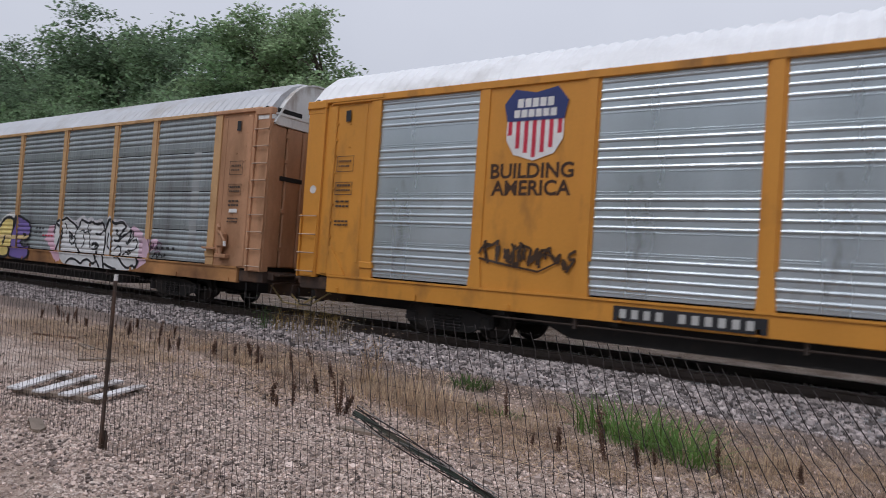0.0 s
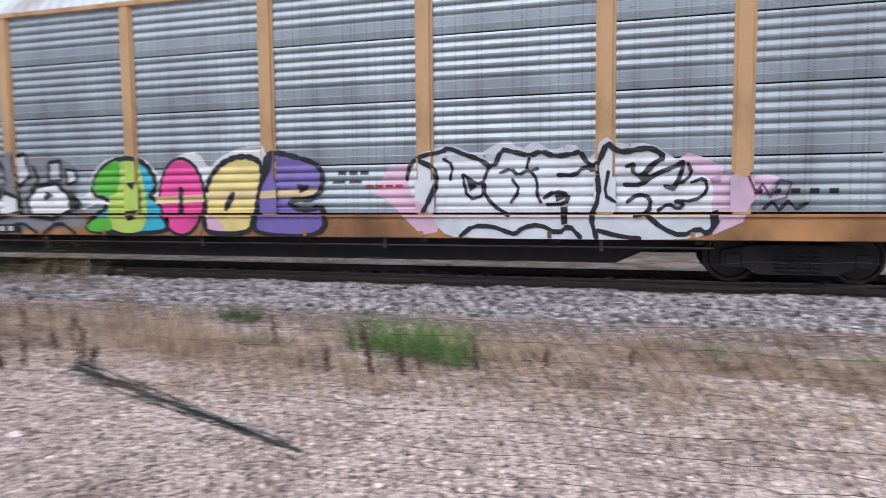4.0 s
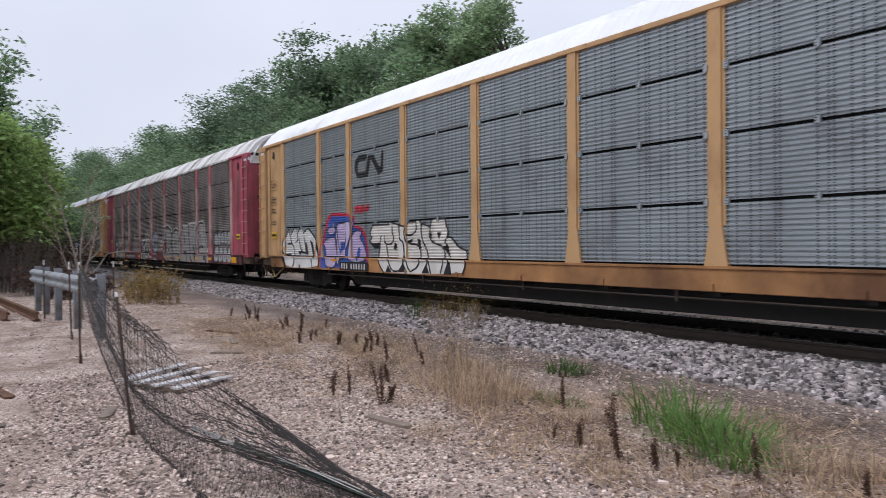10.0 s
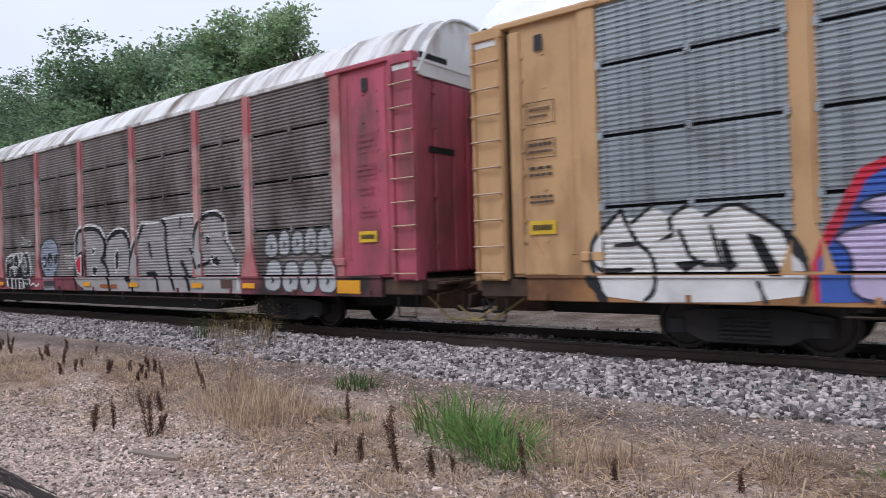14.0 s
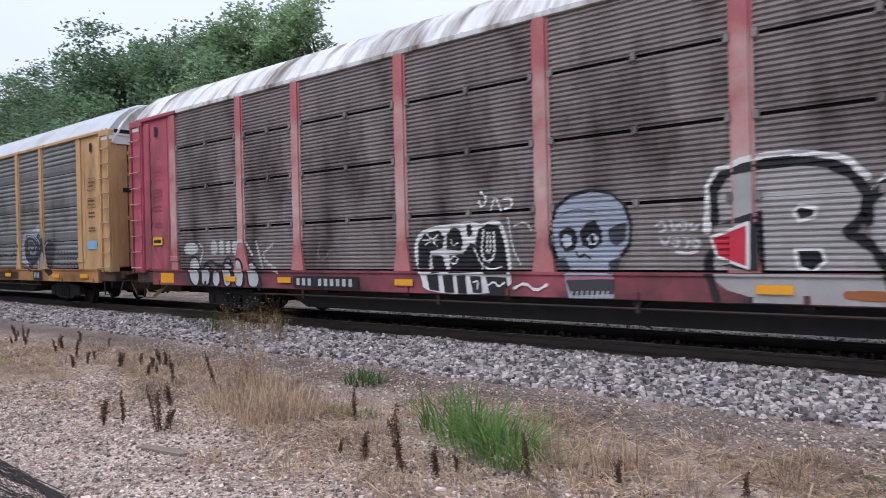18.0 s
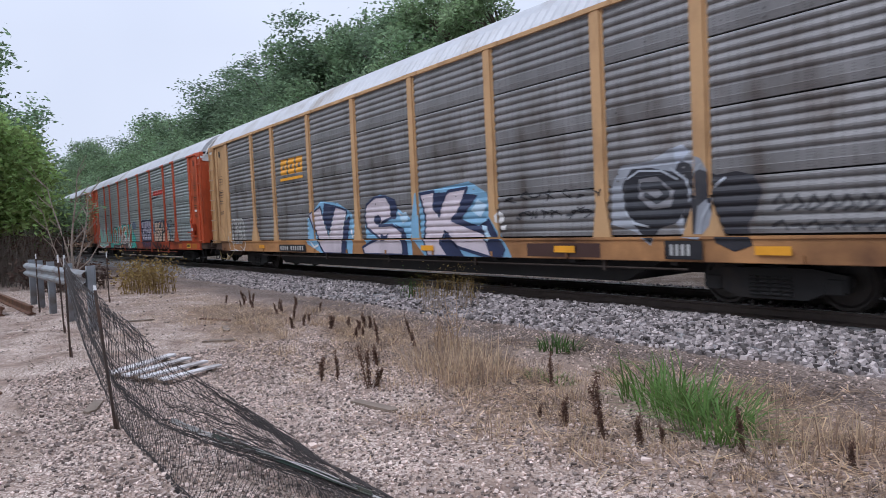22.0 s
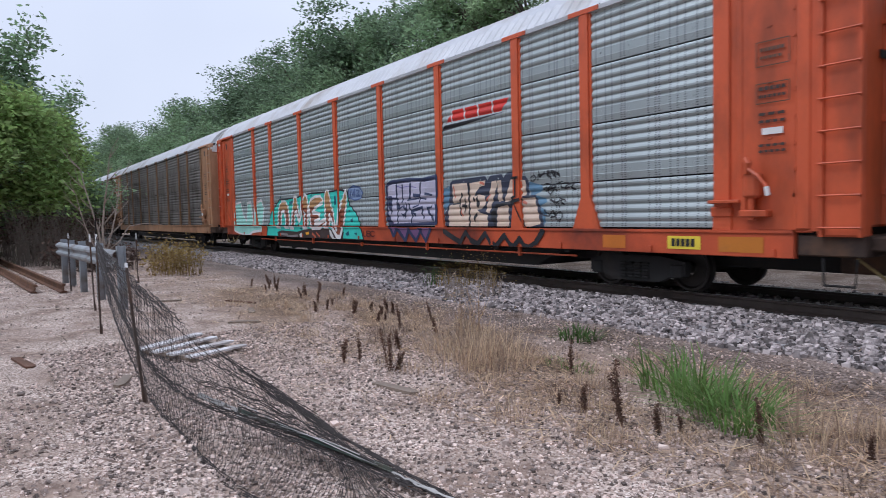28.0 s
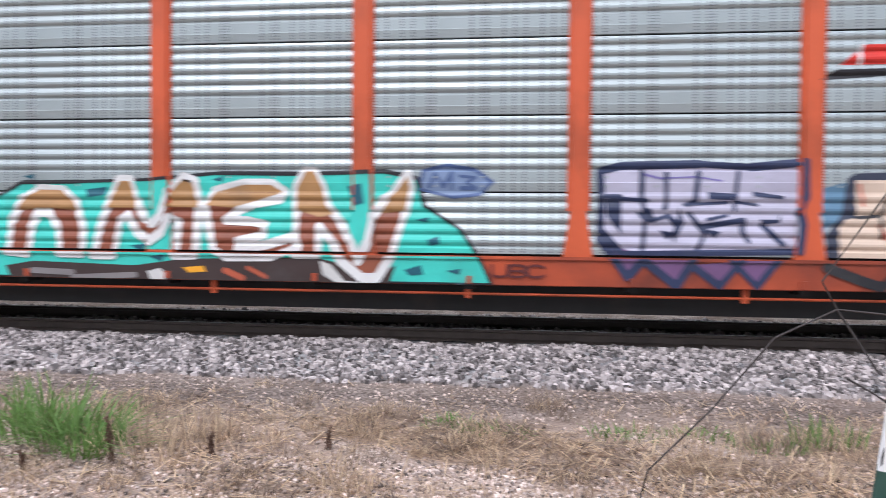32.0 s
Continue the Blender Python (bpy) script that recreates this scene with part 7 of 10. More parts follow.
# fifth car: tall pale letters with navy shadows in a sky-blue rim
area(car_e, "graffiti_halo", ((-4.59, 1.69), (-3.65, 2.2), (-2.54, 2.1), (-1.76, 1.8), (-1.62, 1.47), (-1.75, 0.68), (-3.68, 0.68), (-4.61, 0.95)), SKY, 0.003, "sky blue sprayed edge")
area(car_e, "graffiti_letter", ((-4.36, 1.83), (-3.65, 2.04), (-3.43, 1.58), (-3.16, 1.13), (-2.9, 1.7), (-2.68, 2.01), (-1.99, 1.86), (-2.21, 1.48), (-2.36, 0.68), (-3.45, 0.68), (-3.68, 0.86)), (0.58, 0.51, 0.55), 0.008, "tall pale pinkish-white letter", edge=(NAVY, 0.03))
area(car_e, "graffiti_shadow", ((-3.37, 2.13), (-2.72, 2.04), (-3.13, 1.23), (-3.5, 1.72)), NAVY, 0.016, "navy letter shadow")
area(car_e, "graffiti_shadow", ((-2.21, 1.53), (-1.8, 1.74), (-1.95, 1.28), (-2.11, 0.68), (-2.37, 0.68)), NAVY, 0.016, "navy letter shadow")
area(car_e, "graffiti_halo", ((-1.03, 1.62), (-0.74, 2.08), (-0.23, 2.2), (0.41, 2.06), (0.56, 1.82), (1.16, 1.56), (1.24, 0.68), (-0.44, 0.68), (-0.98, 0.92)), SKY, 0.003, "sky blue sprayed edge")
area(car_e, "graffiti_letter", ((-1.02, 1.65), (-0.92, 1.95), (-0.46, 2.14), (0.08, 2.14), (0.28, 1.93), (0.31, 1.6), (-0.08, 1.5), (-0.29, 1.41), (0.34, 1.42), (0.75, 1.25), (0.83, 0.84), (0.8, 0.68), (-0.65, 0.68), (-1.05, 0.68), (-1.16, 0.86), (-0.71, 0.99), (-0.26, 1.08), (-0.59, 1.22), (-0.91, 1.36)), (0.58, 0.51, 0.55), 0.008, "tall pale pinkish-white letter", edge=(NAVY, 0.03))
area(car_e, "graffiti_shadow", ((-0.55, 1.64), (-0.29, 1.69), (-0.15, 1.54), (-0.33, 1.43), (-0.51, 1.46)), NAVY, 0.016, "navy letter shadow")
area(car_e, "graffiti_shadow", ((-0.3, 1.22), (-0.05, 1.15), (0.13, 1.22), (0.05, 1.04), (-0.16, 1.02)), NAVY, 0.016, "navy letter shadow")
area(car_e, "graffiti_shadow", ((0.15, 2.14), (0.52, 2.04), (0.61, 1.81), (0.51, 1.55), (0.31, 1.58), (0.3, 1.91)), NAVY, 0.014, "navy letter shadow")
area(car_e, "graffiti_shadow", ((0.44, 1.45), (0.86, 1.31), (1.01, 1.03), (1.06, 0.68), (0.81, 0.68), (0.85, 0.86), (0.76, 1.25)), NAVY, 0.014, "navy letter shadow")
area(car_e, "graffiti_shine", ((0.67, 1.66), (1.02, 1.72), (1.08, 1.52), (0.8, 1.44)), (0.45, 0.60, 0.72), 0.012)
area(car_e, "graffiti_shine", ((4.3, 1.52), (4.42, 1.59), (4.53, 1.54), (4.55, 1.4), (4.43, 1.34), (4.32, 1.39)), WHITE, 0.012)
area(car_e, "graffiti_shine", ((4.43, 1.3), (4.59, 1.32), (4.6, 1.23), (4.47, 1.22)), WHITE, 0.012)
area(car_e, "graffiti_halo", ((1.44, 2.13), (3.46, 2.26), (4.04, 1.99), (4.09, 1.55), (4.67, 0.84), (4.76, 0.68), (1.73, 0.68), (1.18, 1.14)), SKY, 0.003, "sky blue sprayed edge")
area(car_e, "graffiti_letter", ((1.61, 2.1), (2.17, 2.13), (2.32, 1.86), (2.75, 2.1), (3.4, 2.13), (3.04, 1.62), (2.8, 1.47), (3.93, 1.16), (4.16, 0.68), (4.08, 0.68), (3.03, 0.88), (2.54, 1.23), (2.37, 0.96), (2.66, 0.68), (1.87, 0.68), (1.73, 1.04), (1.81, 1.55)), (0.58, 0.51, 0.55), 0.008, "tall pale pinkish-white letter", edge=(NAVY, 0.03))
area(car_e, "graffiti_shadow", ((2.17, 2.09), (2.71, 2.08), (2.45, 1.76), (2.37, 1.52), (2.09, 1.75)), NAVY, 0.016, "navy letter shadow")
area(car_e, "graffiti_shadow", ((3.34, 2.01), (3.75, 1.96), (3.16, 1.48), (3.72, 1.32), (4.14, 1.47), (4.59, 0.84), (4.48, 0.68), (4.13, 0.68), (3.93, 1.15), (2.86, 1.47)), NAVY, 0.016, "navy letter shadow")
area(car_e, "graffiti_shadow", ((2.57, 1.19), (3.06, 0.86), (3.26, 0.68), (2.69, 0.68), (2.39, 0.94)), NAVY, 0.016, "navy letter shadow")
area(car_e, "graffiti_shine", ((3.5, 1.64), (3.75, 1.87), (4.04, 1.73), (3.83, 1.5)), (0.45, 0.60, 0.72), 0.018)
area(car_e, "graffiti_shine", ((3.83, 1.34), (4.04, 1.3), (4.19, 1.08), (4.03, 0.99)), (0.45, 0.60, 0.72), 0.018)
drawn(car_e, "graffiti_line", ((-4.34, 1.01), (-4.09, 0.85), (-3.84, 0.91)), 0.03, WHITE, 0.02)
drawn(car_e, "graffiti_line", ((-1.8, 1.33), (-1.71, 1.14)), 0.03, WHITE, 0.02)
drawn(car_e, "graffiti_line", ((0.67, 1.7), (0.76, 1.64)), 0.03, WHITE, 0.02)
drawn(car_e, "graffiti_line", ((-3.66, 1.93), (-3.38, 1.45), (-3.16, 1.1), (-2.83, 1.67)), 0.014, WHITE, 0.02)
drawn(car_e, "graffiti_line", ((-2.08, 1.75), (-2.35, 1.28), (-2.31, 0.99)), 0.014, WHITE, 0.02)
drawn(car_e, "graffiti_line", ((-11.69, 0.76), (-11.85, 1.33), (-11.4, 1.41), (-11.23, 0.76), (-10.81, 0.69)), 0.018, (0.62, 0.62, 0.60), 0.006)
drawn(car_e, "graffiti_line", ((-10.94, 1.56), (-10.42, 1.86), (-10.11, 1.62), (-10.51, 1.32), (-10.94, 1.56)), 0.018, (0.62, 0.62, 0.60), 0.006)
drawn(car_e, "graffiti_line", ((-10.45, 1.17), (-10.12, 1.32), (-9.95, 1.02), (-10.15, 0.71), (-10.54, 0.86)), 0.018, (0.62, 0.62, 0.60), 0.006)
drawn(car_e, "graffiti_line", ((-11.7, 0.68), (-10.16, 0.68)), 0.018, (0.62, 0.62, 0.60), 0.006)
area(car_e, "graffiti_halo", ((7.27, 1.90), (7.46, 2.21), (8.07, 2.24), (8.43, 2.40), (8.95, 2.19), (9.04, 2.02), (9.16, 1.57), (9.06, 1.21), (8.87, 1.01), (8.58, 1.05), (8.49, 1.26), (8.18, 1.19), (8.02, 0.92), (7.75, 1.13), (7.24, 1.27)), (0.30, 0.32, 0.36), 0.003, "pale blue-grey sprayed haze")
area(car_e, "graffiti_shadow", ((7.48, 1.89), (7.68, 2.14), (8.06, 2.13), (8.47, 2.03), (8.69, 1.84), (8.70, 1.55), (8.49, 1.26), (8.18, 1.19), (8.02, 0.95), (7.79, 1.15), (7.54, 1.43)), (0.026, 0.028, 0.036), 0.006, "black curled spray letter")
area(car_e, "graffiti_shadow", ((8.47, 2.03), (8.58, 2.19), (8.75, 2.13), (8.82, 2.00), (8.95, 2.03), (9.17, 1.93), (9.48, 1.96), (9.72, 1.89), (9.84, 1.69), (9.76, 1.42), (9.62, 1.20), (9.71, 0.93), (9.44, 0.84), (9.14, 0.97), (9.13, 1.33), (9.03, 1.60), (8.88, 1.50), (8.82, 1.07), (8.65, 1.13), (8.59, 1.39), (8.75, 1.63)), (0.030, 0.030, 0.038), 0.007, "black curled spray letter")
area(car_e, "graffiti_counter", ((7.82, 1.97), (8.16, 1.99), (8.46, 1.75), (8.41, 1.51), (8.06, 1.48), (7.81, 1.67)), (0.22, 0.22, 0.235), 0.010)
drawn(car_e, "graffiti_line", ((7.89, 1.86), (8.21, 1.85), (8.34, 1.70), (8.15, 1.60), (7.94, 1.72)), 0.05, (0.03, 0.032, 0.04), 0.014)
drawn(car_e, "graffiti_line", ((7.74, 1.55), (8.03, 1.39), (8.40, 1.41)), 0.05, (0.03, 0.032, 0.04), 0.014)
drawn(car_e, "graffiti_line", ((8.42, 2.09), (8.68, 1.90), (8.75, 1.67)), 0.018, (0.40, 0.43, 0.48), 0.014)
drawn(car_e, "graffiti_line", ((7.60, 1.99), (7.83, 2.10), (8.25, 2.07), (8.52, 1.92)), 0.018, (0.40, 0.43, 0.48), 0.014)
drawn(car_e, "graffiti_line", ((8.81, 1.96), (8.95, 2.11)), 0.018, (0.40, 0.43, 0.48), 0.014)
drawn(car_e, "graffiti_line", ((7.49, 1.52), (7.70, 1.28), (7.97, 1.22)), 0.018, (0.40, 0.43, 0.48), 0.014)
drawn(car_e, "graffiti_line", ((8.89, 1.05), (8.96, 1.34), (9.08, 1.52)), 0.018, (0.40, 0.43, 0.48), 0.014)
drawn(car_e, "graffiti_line", ((9.14, 1.77), (9.30, 1.88)), 0.018, (0.40, 0.43, 0.48), 0.014)
area(car_e, "graffiti_shine", ((8.46, 2.39), (8.63, 2.43), (8.74, 2.31), (8.62, 2.18), (8.50, 2.15)), (0.40, 0.44, 0.52), 0.004)
drawn(car_e, "graffiti_line", ((9.99, 1.49), (10.09, 1.6), (10.17, 1.46), (10.04, 1.4)), 0.02, (0.05, 0.05, 0.055), 0.006)
drawn(car_e, "graffiti_line", ((9.97, 1.19), (10.11, 1.25), (10.17, 1.14)), 0.02, (0.05, 0.05, 0.055), 0.006)
drawn(car_e, "graffiti_line", ((10.21, 1.45), (10.3, 1.58), (10.38, 1.45), (10.26, 1.39)), 0.02, (0.05, 0.05, 0.055), 0.006)
drawn(car_e, "graffiti_line", ((10.2, 1.19), (10.33, 1.2), (10.39, 1.14)), 0.02, (0.05, 0.05, 0.055), 0.006)
drawn(car_e, "graffiti_line", ((10.42, 1.4), (10.52, 1.57), (10.59, 1.44), (10.47, 1.38)), 0.02, (0.05, 0.05, 0.055), 0.006)
drawn(car_e, "graffiti_line", ((10.41, 1.18), (10.54, 1.24), (10.59, 1.14)), 0.02, (0.05, 0.05, 0.055), 0.006)
drawn(car_e, "graffiti_line", ((10.63, 1.46), (10.72, 1.56), (10.79, 1.43), (10.68, 1.37)), 0.02, (0.05, 0.05, 0.055), 0.006)
drawn(car_e, "graffiti_line", ((10.62, 1.18), (10.74, 1.19), (10.8, 1.13)), 0.02, (0.05, 0.05, 0.055), 0.006)
drawn(car_e, "graffiti_line", ((10.83, 1.42), (10.92, 1.55), (10.99, 1.42), (10.88, 1.37)), 0.02, (0.05, 0.05, 0.055), 0.006)
drawn(car_e, "graffiti_line", ((10.82, 1.17), (10.94, 1.23), (10.99, 1.13)), 0.02, (0.05, 0.05, 0.055), 0.006)
drawn(car_e, "graffiti_line", ((11.02, 1.38), (11.11, 1.54), (11.18, 1.41), (11.07, 1.36)), 0.02, (0.05, 0.05, 0.055), 0.006)
drawn(car_e, "graffiti_line", ((11.01, 1.17), (11.13, 1.18), (11.18, 1.12)), 0.02, (0.05, 0.05, 0.055), 0.006)
drawn(car_e, "graffiti_line", ((11.22, 1.43), (11.29, 1.53), (11.36, 1.4), (11.26, 1.35)), 0.02, (0.05, 0.05, 0.055), 0.006)
drawn(car_e, "graffiti_line", ((11.2, 1.16), (11.32, 1.22), (11.36, 1.12)), 0.02, (0.05, 0.05, 0.055), 0.006)
drawn(car_e, "graffiti_line", ((11.4, 1.39), (11.48, 1.52), (11.54, 1.4), (11.44, 1.34)), 0.02, (0.05, 0.05, 0.055), 0.006)
drawn(car_e, "graffiti_line", ((11.39, 1.16), (11.49, 1.17), (11.54, 1.11)), 0.02, (0.05, 0.05, 0.055), 0.006)
# sixth car: mint letters, brown letters on turquoise, lavender and cream blocks
area(car_f, "graffiti_letter", ((-11.47, 1.96), (-10.76, 2.04), (-10.5, 1.49), (-10.07, 1.24), (-9.94, 1.96), (-9.49, 2.01), (-9.31, 1.39), (-9.1, 1.05), (-8.78, 1.94), (-8.22, 2.05), (-7.94, 1.74), (-8.24, 0.88), (-9.27, 0.82), (-9.78, 0.68), (-10.9, 0.74), (-11.66, 0.85)), (0.34, 0.66, 0.58), 0.006, "mint green letters edged in white", edge=(WHITE, 0.04))
area(car_f, "graffiti_ground", ((-7.66, 0.68), (-7.52, 1.11), (-6.83, 1.72), (-6.29, 2.01), (-5.45, 2.02), (-4.38, 2.05), (-3.4, 2.14), (-2.2, 2.13), (-1.11, 2.16), (-0.68, 2.07), (-0.58, 1.71), (-0.11, 1.41), (0.16, 1.02), (0.32, 0.68), (-1.2, 0.68)), TURQ, 0.003, "turquoise ground of the graffiti", edge=(INK, 0.025))
area(car_f, "graffiti_letter", ((-6.5, 1.03), (-6.45, 1.46), (-6.27, 1.79), (-6.02, 1.93), (-5.68, 1.91), (-5.47, 1.73), (-5.37, 1.4), (-5.38, 1.01), (-5.71, 1.01), (-5.75, 1.39), (-5.88, 1.59), (-6.05, 1.59), (-6.14, 1.38), (-6.19, 1)), (0.25, 0.075, 0.04), 0.012, "brown graffiti letter edged in white", edge=(WHITE, 0.055))
area(car_f, "graffiti_shine", ((-6.36, 1.62), (-6.26, 1.79), (-6.02, 1.91), (-5.68, 1.9), (-5.49, 1.72), (-5.46, 1.62), (-5.85, 1.65)), (0.40, 0.215, 0.085), 0.02)
area(car_f, "graffiti_letter", ((-5.21, 1), (-5.12, 1.41), (-4.96, 1.8), (-4.84, 2.05), (-4.67, 2.05), (-4.58, 1.76), (-4.46, 1.51), (-4.34, 1.44), (-4.23, 1.54), (-4.11, 1.88), (-3.9, 2.09), (-3.73, 2.03), (-3.68, 1.8), (-3.73, 1.02), (-4.02, 1.01), (-3.98, 1.48), (-4.1, 1.54), (-4.21, 1.32), (-4.39, 1.2), (-4.58, 1.33), (-4.71, 1.57), (-4.82, 1.49), (-4.91, 1)), (0.25, 0.075, 0.04), 0.012, "brown graffiti letter edged in white", edge=(WHITE, 0.055))
area(car_f, "graffiti_shine", ((-5.01, 1.66), (-4.94, 1.81), (-4.82, 2.03), (-4.68, 2.03), (-4.61, 1.78), (-4.59, 1.66)), (0.40, 0.215, 0.085), 0.02)
area(car_f, "graffiti_shine", ((-4.16, 1.68), (-4.09, 1.88), (-3.9, 2.06), (-3.73, 2.02), (-3.69, 1.8), (-3.7, 1.67)), (0.40, 0.215, 0.085), 0.02)
area(car_f, "graffiti_letter", ((-3.6, 1.68), (-3.45, 1.9), (-3.05, 2), (-2.66, 2), (-2.47, 1.88), (-2.54, 1.79), (-2.88, 1.73), (-3.1, 1.64), (-3.29, 1.5), (-2.97, 1.49), (-2.75, 1.45), (-2.77, 1.3), (-3.13, 1.22), (-3.13, 1.12), (-2.73, 1.17), (-2.34, 1.29), (-2.29, 1.14), (-2.65, 1.01), (-3.29, 1), (-3.48, 1.11), (-3.53, 1.34)), (0.25, 0.075, 0.04), 0.012, "brown graffiti letter edged in white", edge=(WHITE, 0.055))
area(car_f, "graffiti_shine", ((-3.58, 1.7), (-3.44, 1.88), (-3.05, 1.98), (-2.66, 1.98), (-2.49, 1.88), (-2.88, 1.76), (-3.21, 1.67)), (0.40, 0.215, 0.085), 0.02)
area(car_f, "graffiti_letter", ((-2.34, 1.04), (-2.31, 1.58), (-2.31, 1.96), (-2.19, 2.17), (-2.07, 2.17), (-1.95, 1.96), (-1.89, 1.72), (-1.71, 1.5), (-1.52, 1.14), (-1.46, 0.97), (-1.34, 1.21), (-1.26, 1.57), (-1.11, 1.8), (-0.96, 1.91), (-0.8, 2.13), (-0.76, 1.96), (-0.84, 1.59), (-0.94, 1.29), (-1.02, 1.03), (-1.2, 0.75), (-1.41, 0.75), (-1.69, 0.97), (-1.81, 1.21), (-2, 1.43), (-2.01, 1.04)), (0.25, 0.075, 0.04), 0.012, "brown graffiti letter edged in white", edge=(WHITE, 0.055))
area(car_f, "graffiti_shine", ((-2.3, 1.64), (-2.3, 1.94), (-2.18, 2.16), (-2.07, 2.16), (-1.96, 1.95), (-1.91, 1.71), (-1.8, 1.59), (-1.99, 1.55)), (0.40, 0.215, 0.085), 0.02)
area(car_f, "graffiti_shine", ((-1.23, 1.6), (-1.1, 1.78), (-0.95, 1.9), (-0.81, 2.1), (-0.78, 1.96), (-0.84, 1.64)), (0.40, 0.215, 0.085), 0.02)
area(car_f, "graffiti_spot", ((-6.27, 2.09), (-6.1, 2.13), (-6.12, 2.05)), (0.015, 0.10, 0.14), 0.01)
area(car_f, "graffiti_spot", ((-5.34, 1.91), (-5.01, 1.95), (-5.05, 1.84), (-5.3, 1.8)), (0.015, 0.10, 0.14), 0.01)
area(car_f, "graffiti_spot", ((-3.49, 2.05), (-3.33, 2.1), (-3.36, 2.02)), (0.015, 0.10, 0.14), 0.01)
area(car_f, "graffiti_spot", ((-1.61, 1.96), (-1.42, 2), (-1.38, 1.74), (-1.53, 1.7)), (0.015, 0.10, 0.14), 0.01)
area(car_f, "graffiti_spot", ((-0.54, 1.26), (-0.39, 1.31), (-0.37, 1.21), (-0.51, 1.18)), (0.015, 0.10, 0.14), 0.01)
area(car_f, "graffiti_spot", ((-0.84, 0.86), (-0.62, 0.93), (-0.58, 0.81), (-0.76, 0.79)), (0.015, 0.10, 0.14), 0.01)
area(car_f, "graffiti_spot", ((-0.28, 0.86), (-0.09, 0.89), (-0.11, 0.81)), (0.015, 0.10, 0.14), 0.01)
area(car_f, "graffiti_spot", ((-0.2, 0.68), (-0.05, 0.71), (-0.07, 0.68)), (0.015, 0.10, 0.14), 0.01)
area(car_f, "graffiti_spot", ((-0.7, 1.52), (-0.51, 1.56), (-0.54, 1.49)), (0.015, 0.10, 0.14), 0.01)
area(car_f, "graffiti_spot", ((-4.67, 1.14), (-4.43, 1.18), (-4.51, 1.06)), (0.015, 0.10, 0.14), 0.01)
area(car_f, "graffiti_spot", ((-4.39, 0.99), (-4.14, 1.03), (-4.2, 0.93)), (0.015, 0.10, 0.14), 0.01)
area(car_f, "graffiti_shadow", ((-6.52, 0.84), (-6.11, 0.91), (-5.34, 0.89), (-4.59, 0.87), (-4.1, 0.94), (-3.86, 0.97), (-2.03, 1.01), (-1.64, 0.92), (-1.41, 0.73), (-0.95, 0.92), (-1.04, 0.68), (-6.45, 0.68)), (0.05, 0.032, 0.03), 0.009, "dark shaded base under the letters")
area(car_f, "graffiti_spot", ((-5.43, 0.68), (-5.33, 0.68), (-5.23, 0.68)), (0.58, 0.57, 0.55), 0.014)
area(car_f, "graffiti_spot", ((-4.41, 0.79), (-4.22, 0.84), (-4.1, 0.72), (-4.18, 0.68), (-4.36, 0.68)), (0.58, 0.57, 0.55), 0.014)
area(car_f, "graffiti_spot", ((-3.33, 0.68), (-3.05, 0.68), (-2.89, 0.68)), (0.58, 0.57, 0.55), 0.014)
area(car_f, "graffiti_spot", ((-2.81, 0.68), (-2.5, 0.68), (-2.26, 0.68)), (0.58, 0.57, 0.55), 0.014)
area(car_f, "graffiti_spot", ((-1.98, 0.97), (-1.83, 0.92), (-1.64, 0.71), (-1.33, 0.68), (-1.75, 0.68), (-1.93, 0.78)), (0.58, 0.57, 0.55), 0.014)
area(car_f, "graffiti_spot", ((-3.9, 0.85), (-3.61, 0.88), (-3.56, 0.8), (-3.81, 0.78)), AMBER, 0.014)
drawn(car_f, "graffiti_line", ((-6.11, 0.78), (-5.51, 0.76)), 0.035, (0.22, 0.20, 0.20), 0.016)
drawn(car_f, "graffiti_line", ((-5.51, 0.69), (-4.59, 0.74)), 0.035, (0.22, 0.20, 0.20), 0.016)
drawn(car_f, "graffiti_line", ((-3.29, 0.82), (-3.05, 0.72)), 0.035, (0.45, 0.10, 0.05), 0.016)
drawn(car_f, "graffiti_line", ((-2.97, 0.86), (-2.72, 0.74)), 0.035, (0.45, 0.10, 0.05), 0.016)
area(car_f, "graffiti_ground", ((-0.65, 1.93), (-0.6, 2.17), (-0.29, 2.24), (0.08, 2.18), (0.31, 2.02), (0.15, 1.86), (-0.21, 1.82)), (0.20, 0.27, 0.42), 0.004, "blue sprayed eye-shaped tag")
drawn(car_f, "graffiti_line", ((-0.65, 1.93), (-0.6, 2.17), (-0.29, 2.24), (0.08, 2.18), (0.31, 2.02), (0.15, 1.86), (-0.21, 1.82), (-0.65, 1.93)), 0.02, (0.07, 0.11, 0.24), 0.01)
drawn(car_f, "graffiti_line", ((-0.51, 1.96), (-0.44, 2.13), (-0.33, 1.96), (-0.22, 2.14), (-0.22, 1.93)), 0.022, (0.07, 0.11, 0.24), 0.01)
drawn(car_f, "graffiti_line", ((-0.11, 2.1), (0.08, 2.08), (-0.02, 2.01), (0.09, 1.94), (-0.1, 1.94)), 0.022, (0.07, 0.11, 0.24), 0.01)
area(car_f, "graffiti_letter", ((1.68, 2.16), (1.94, 2.23), (2.91, 2.25), (3.52, 2.21), (4.15, 2.27), (4.16, 1.83), (4.1, 1.65), (4.14, 1.49), (4.11, 1.16), (1.96, 1.11), (1.69, 1.41), (1.7, 1.82)), (0.47, 0.45, 0.56), 0.006, "lavender block letters outlined in navy", edge=(NAVY, 0.045))
area(car_f, "graffiti_counter", ((1.75, 1.81), (1.95, 1.81), (1.95, 1.36), (1.77, 1.59)), NAVY, 0.014)
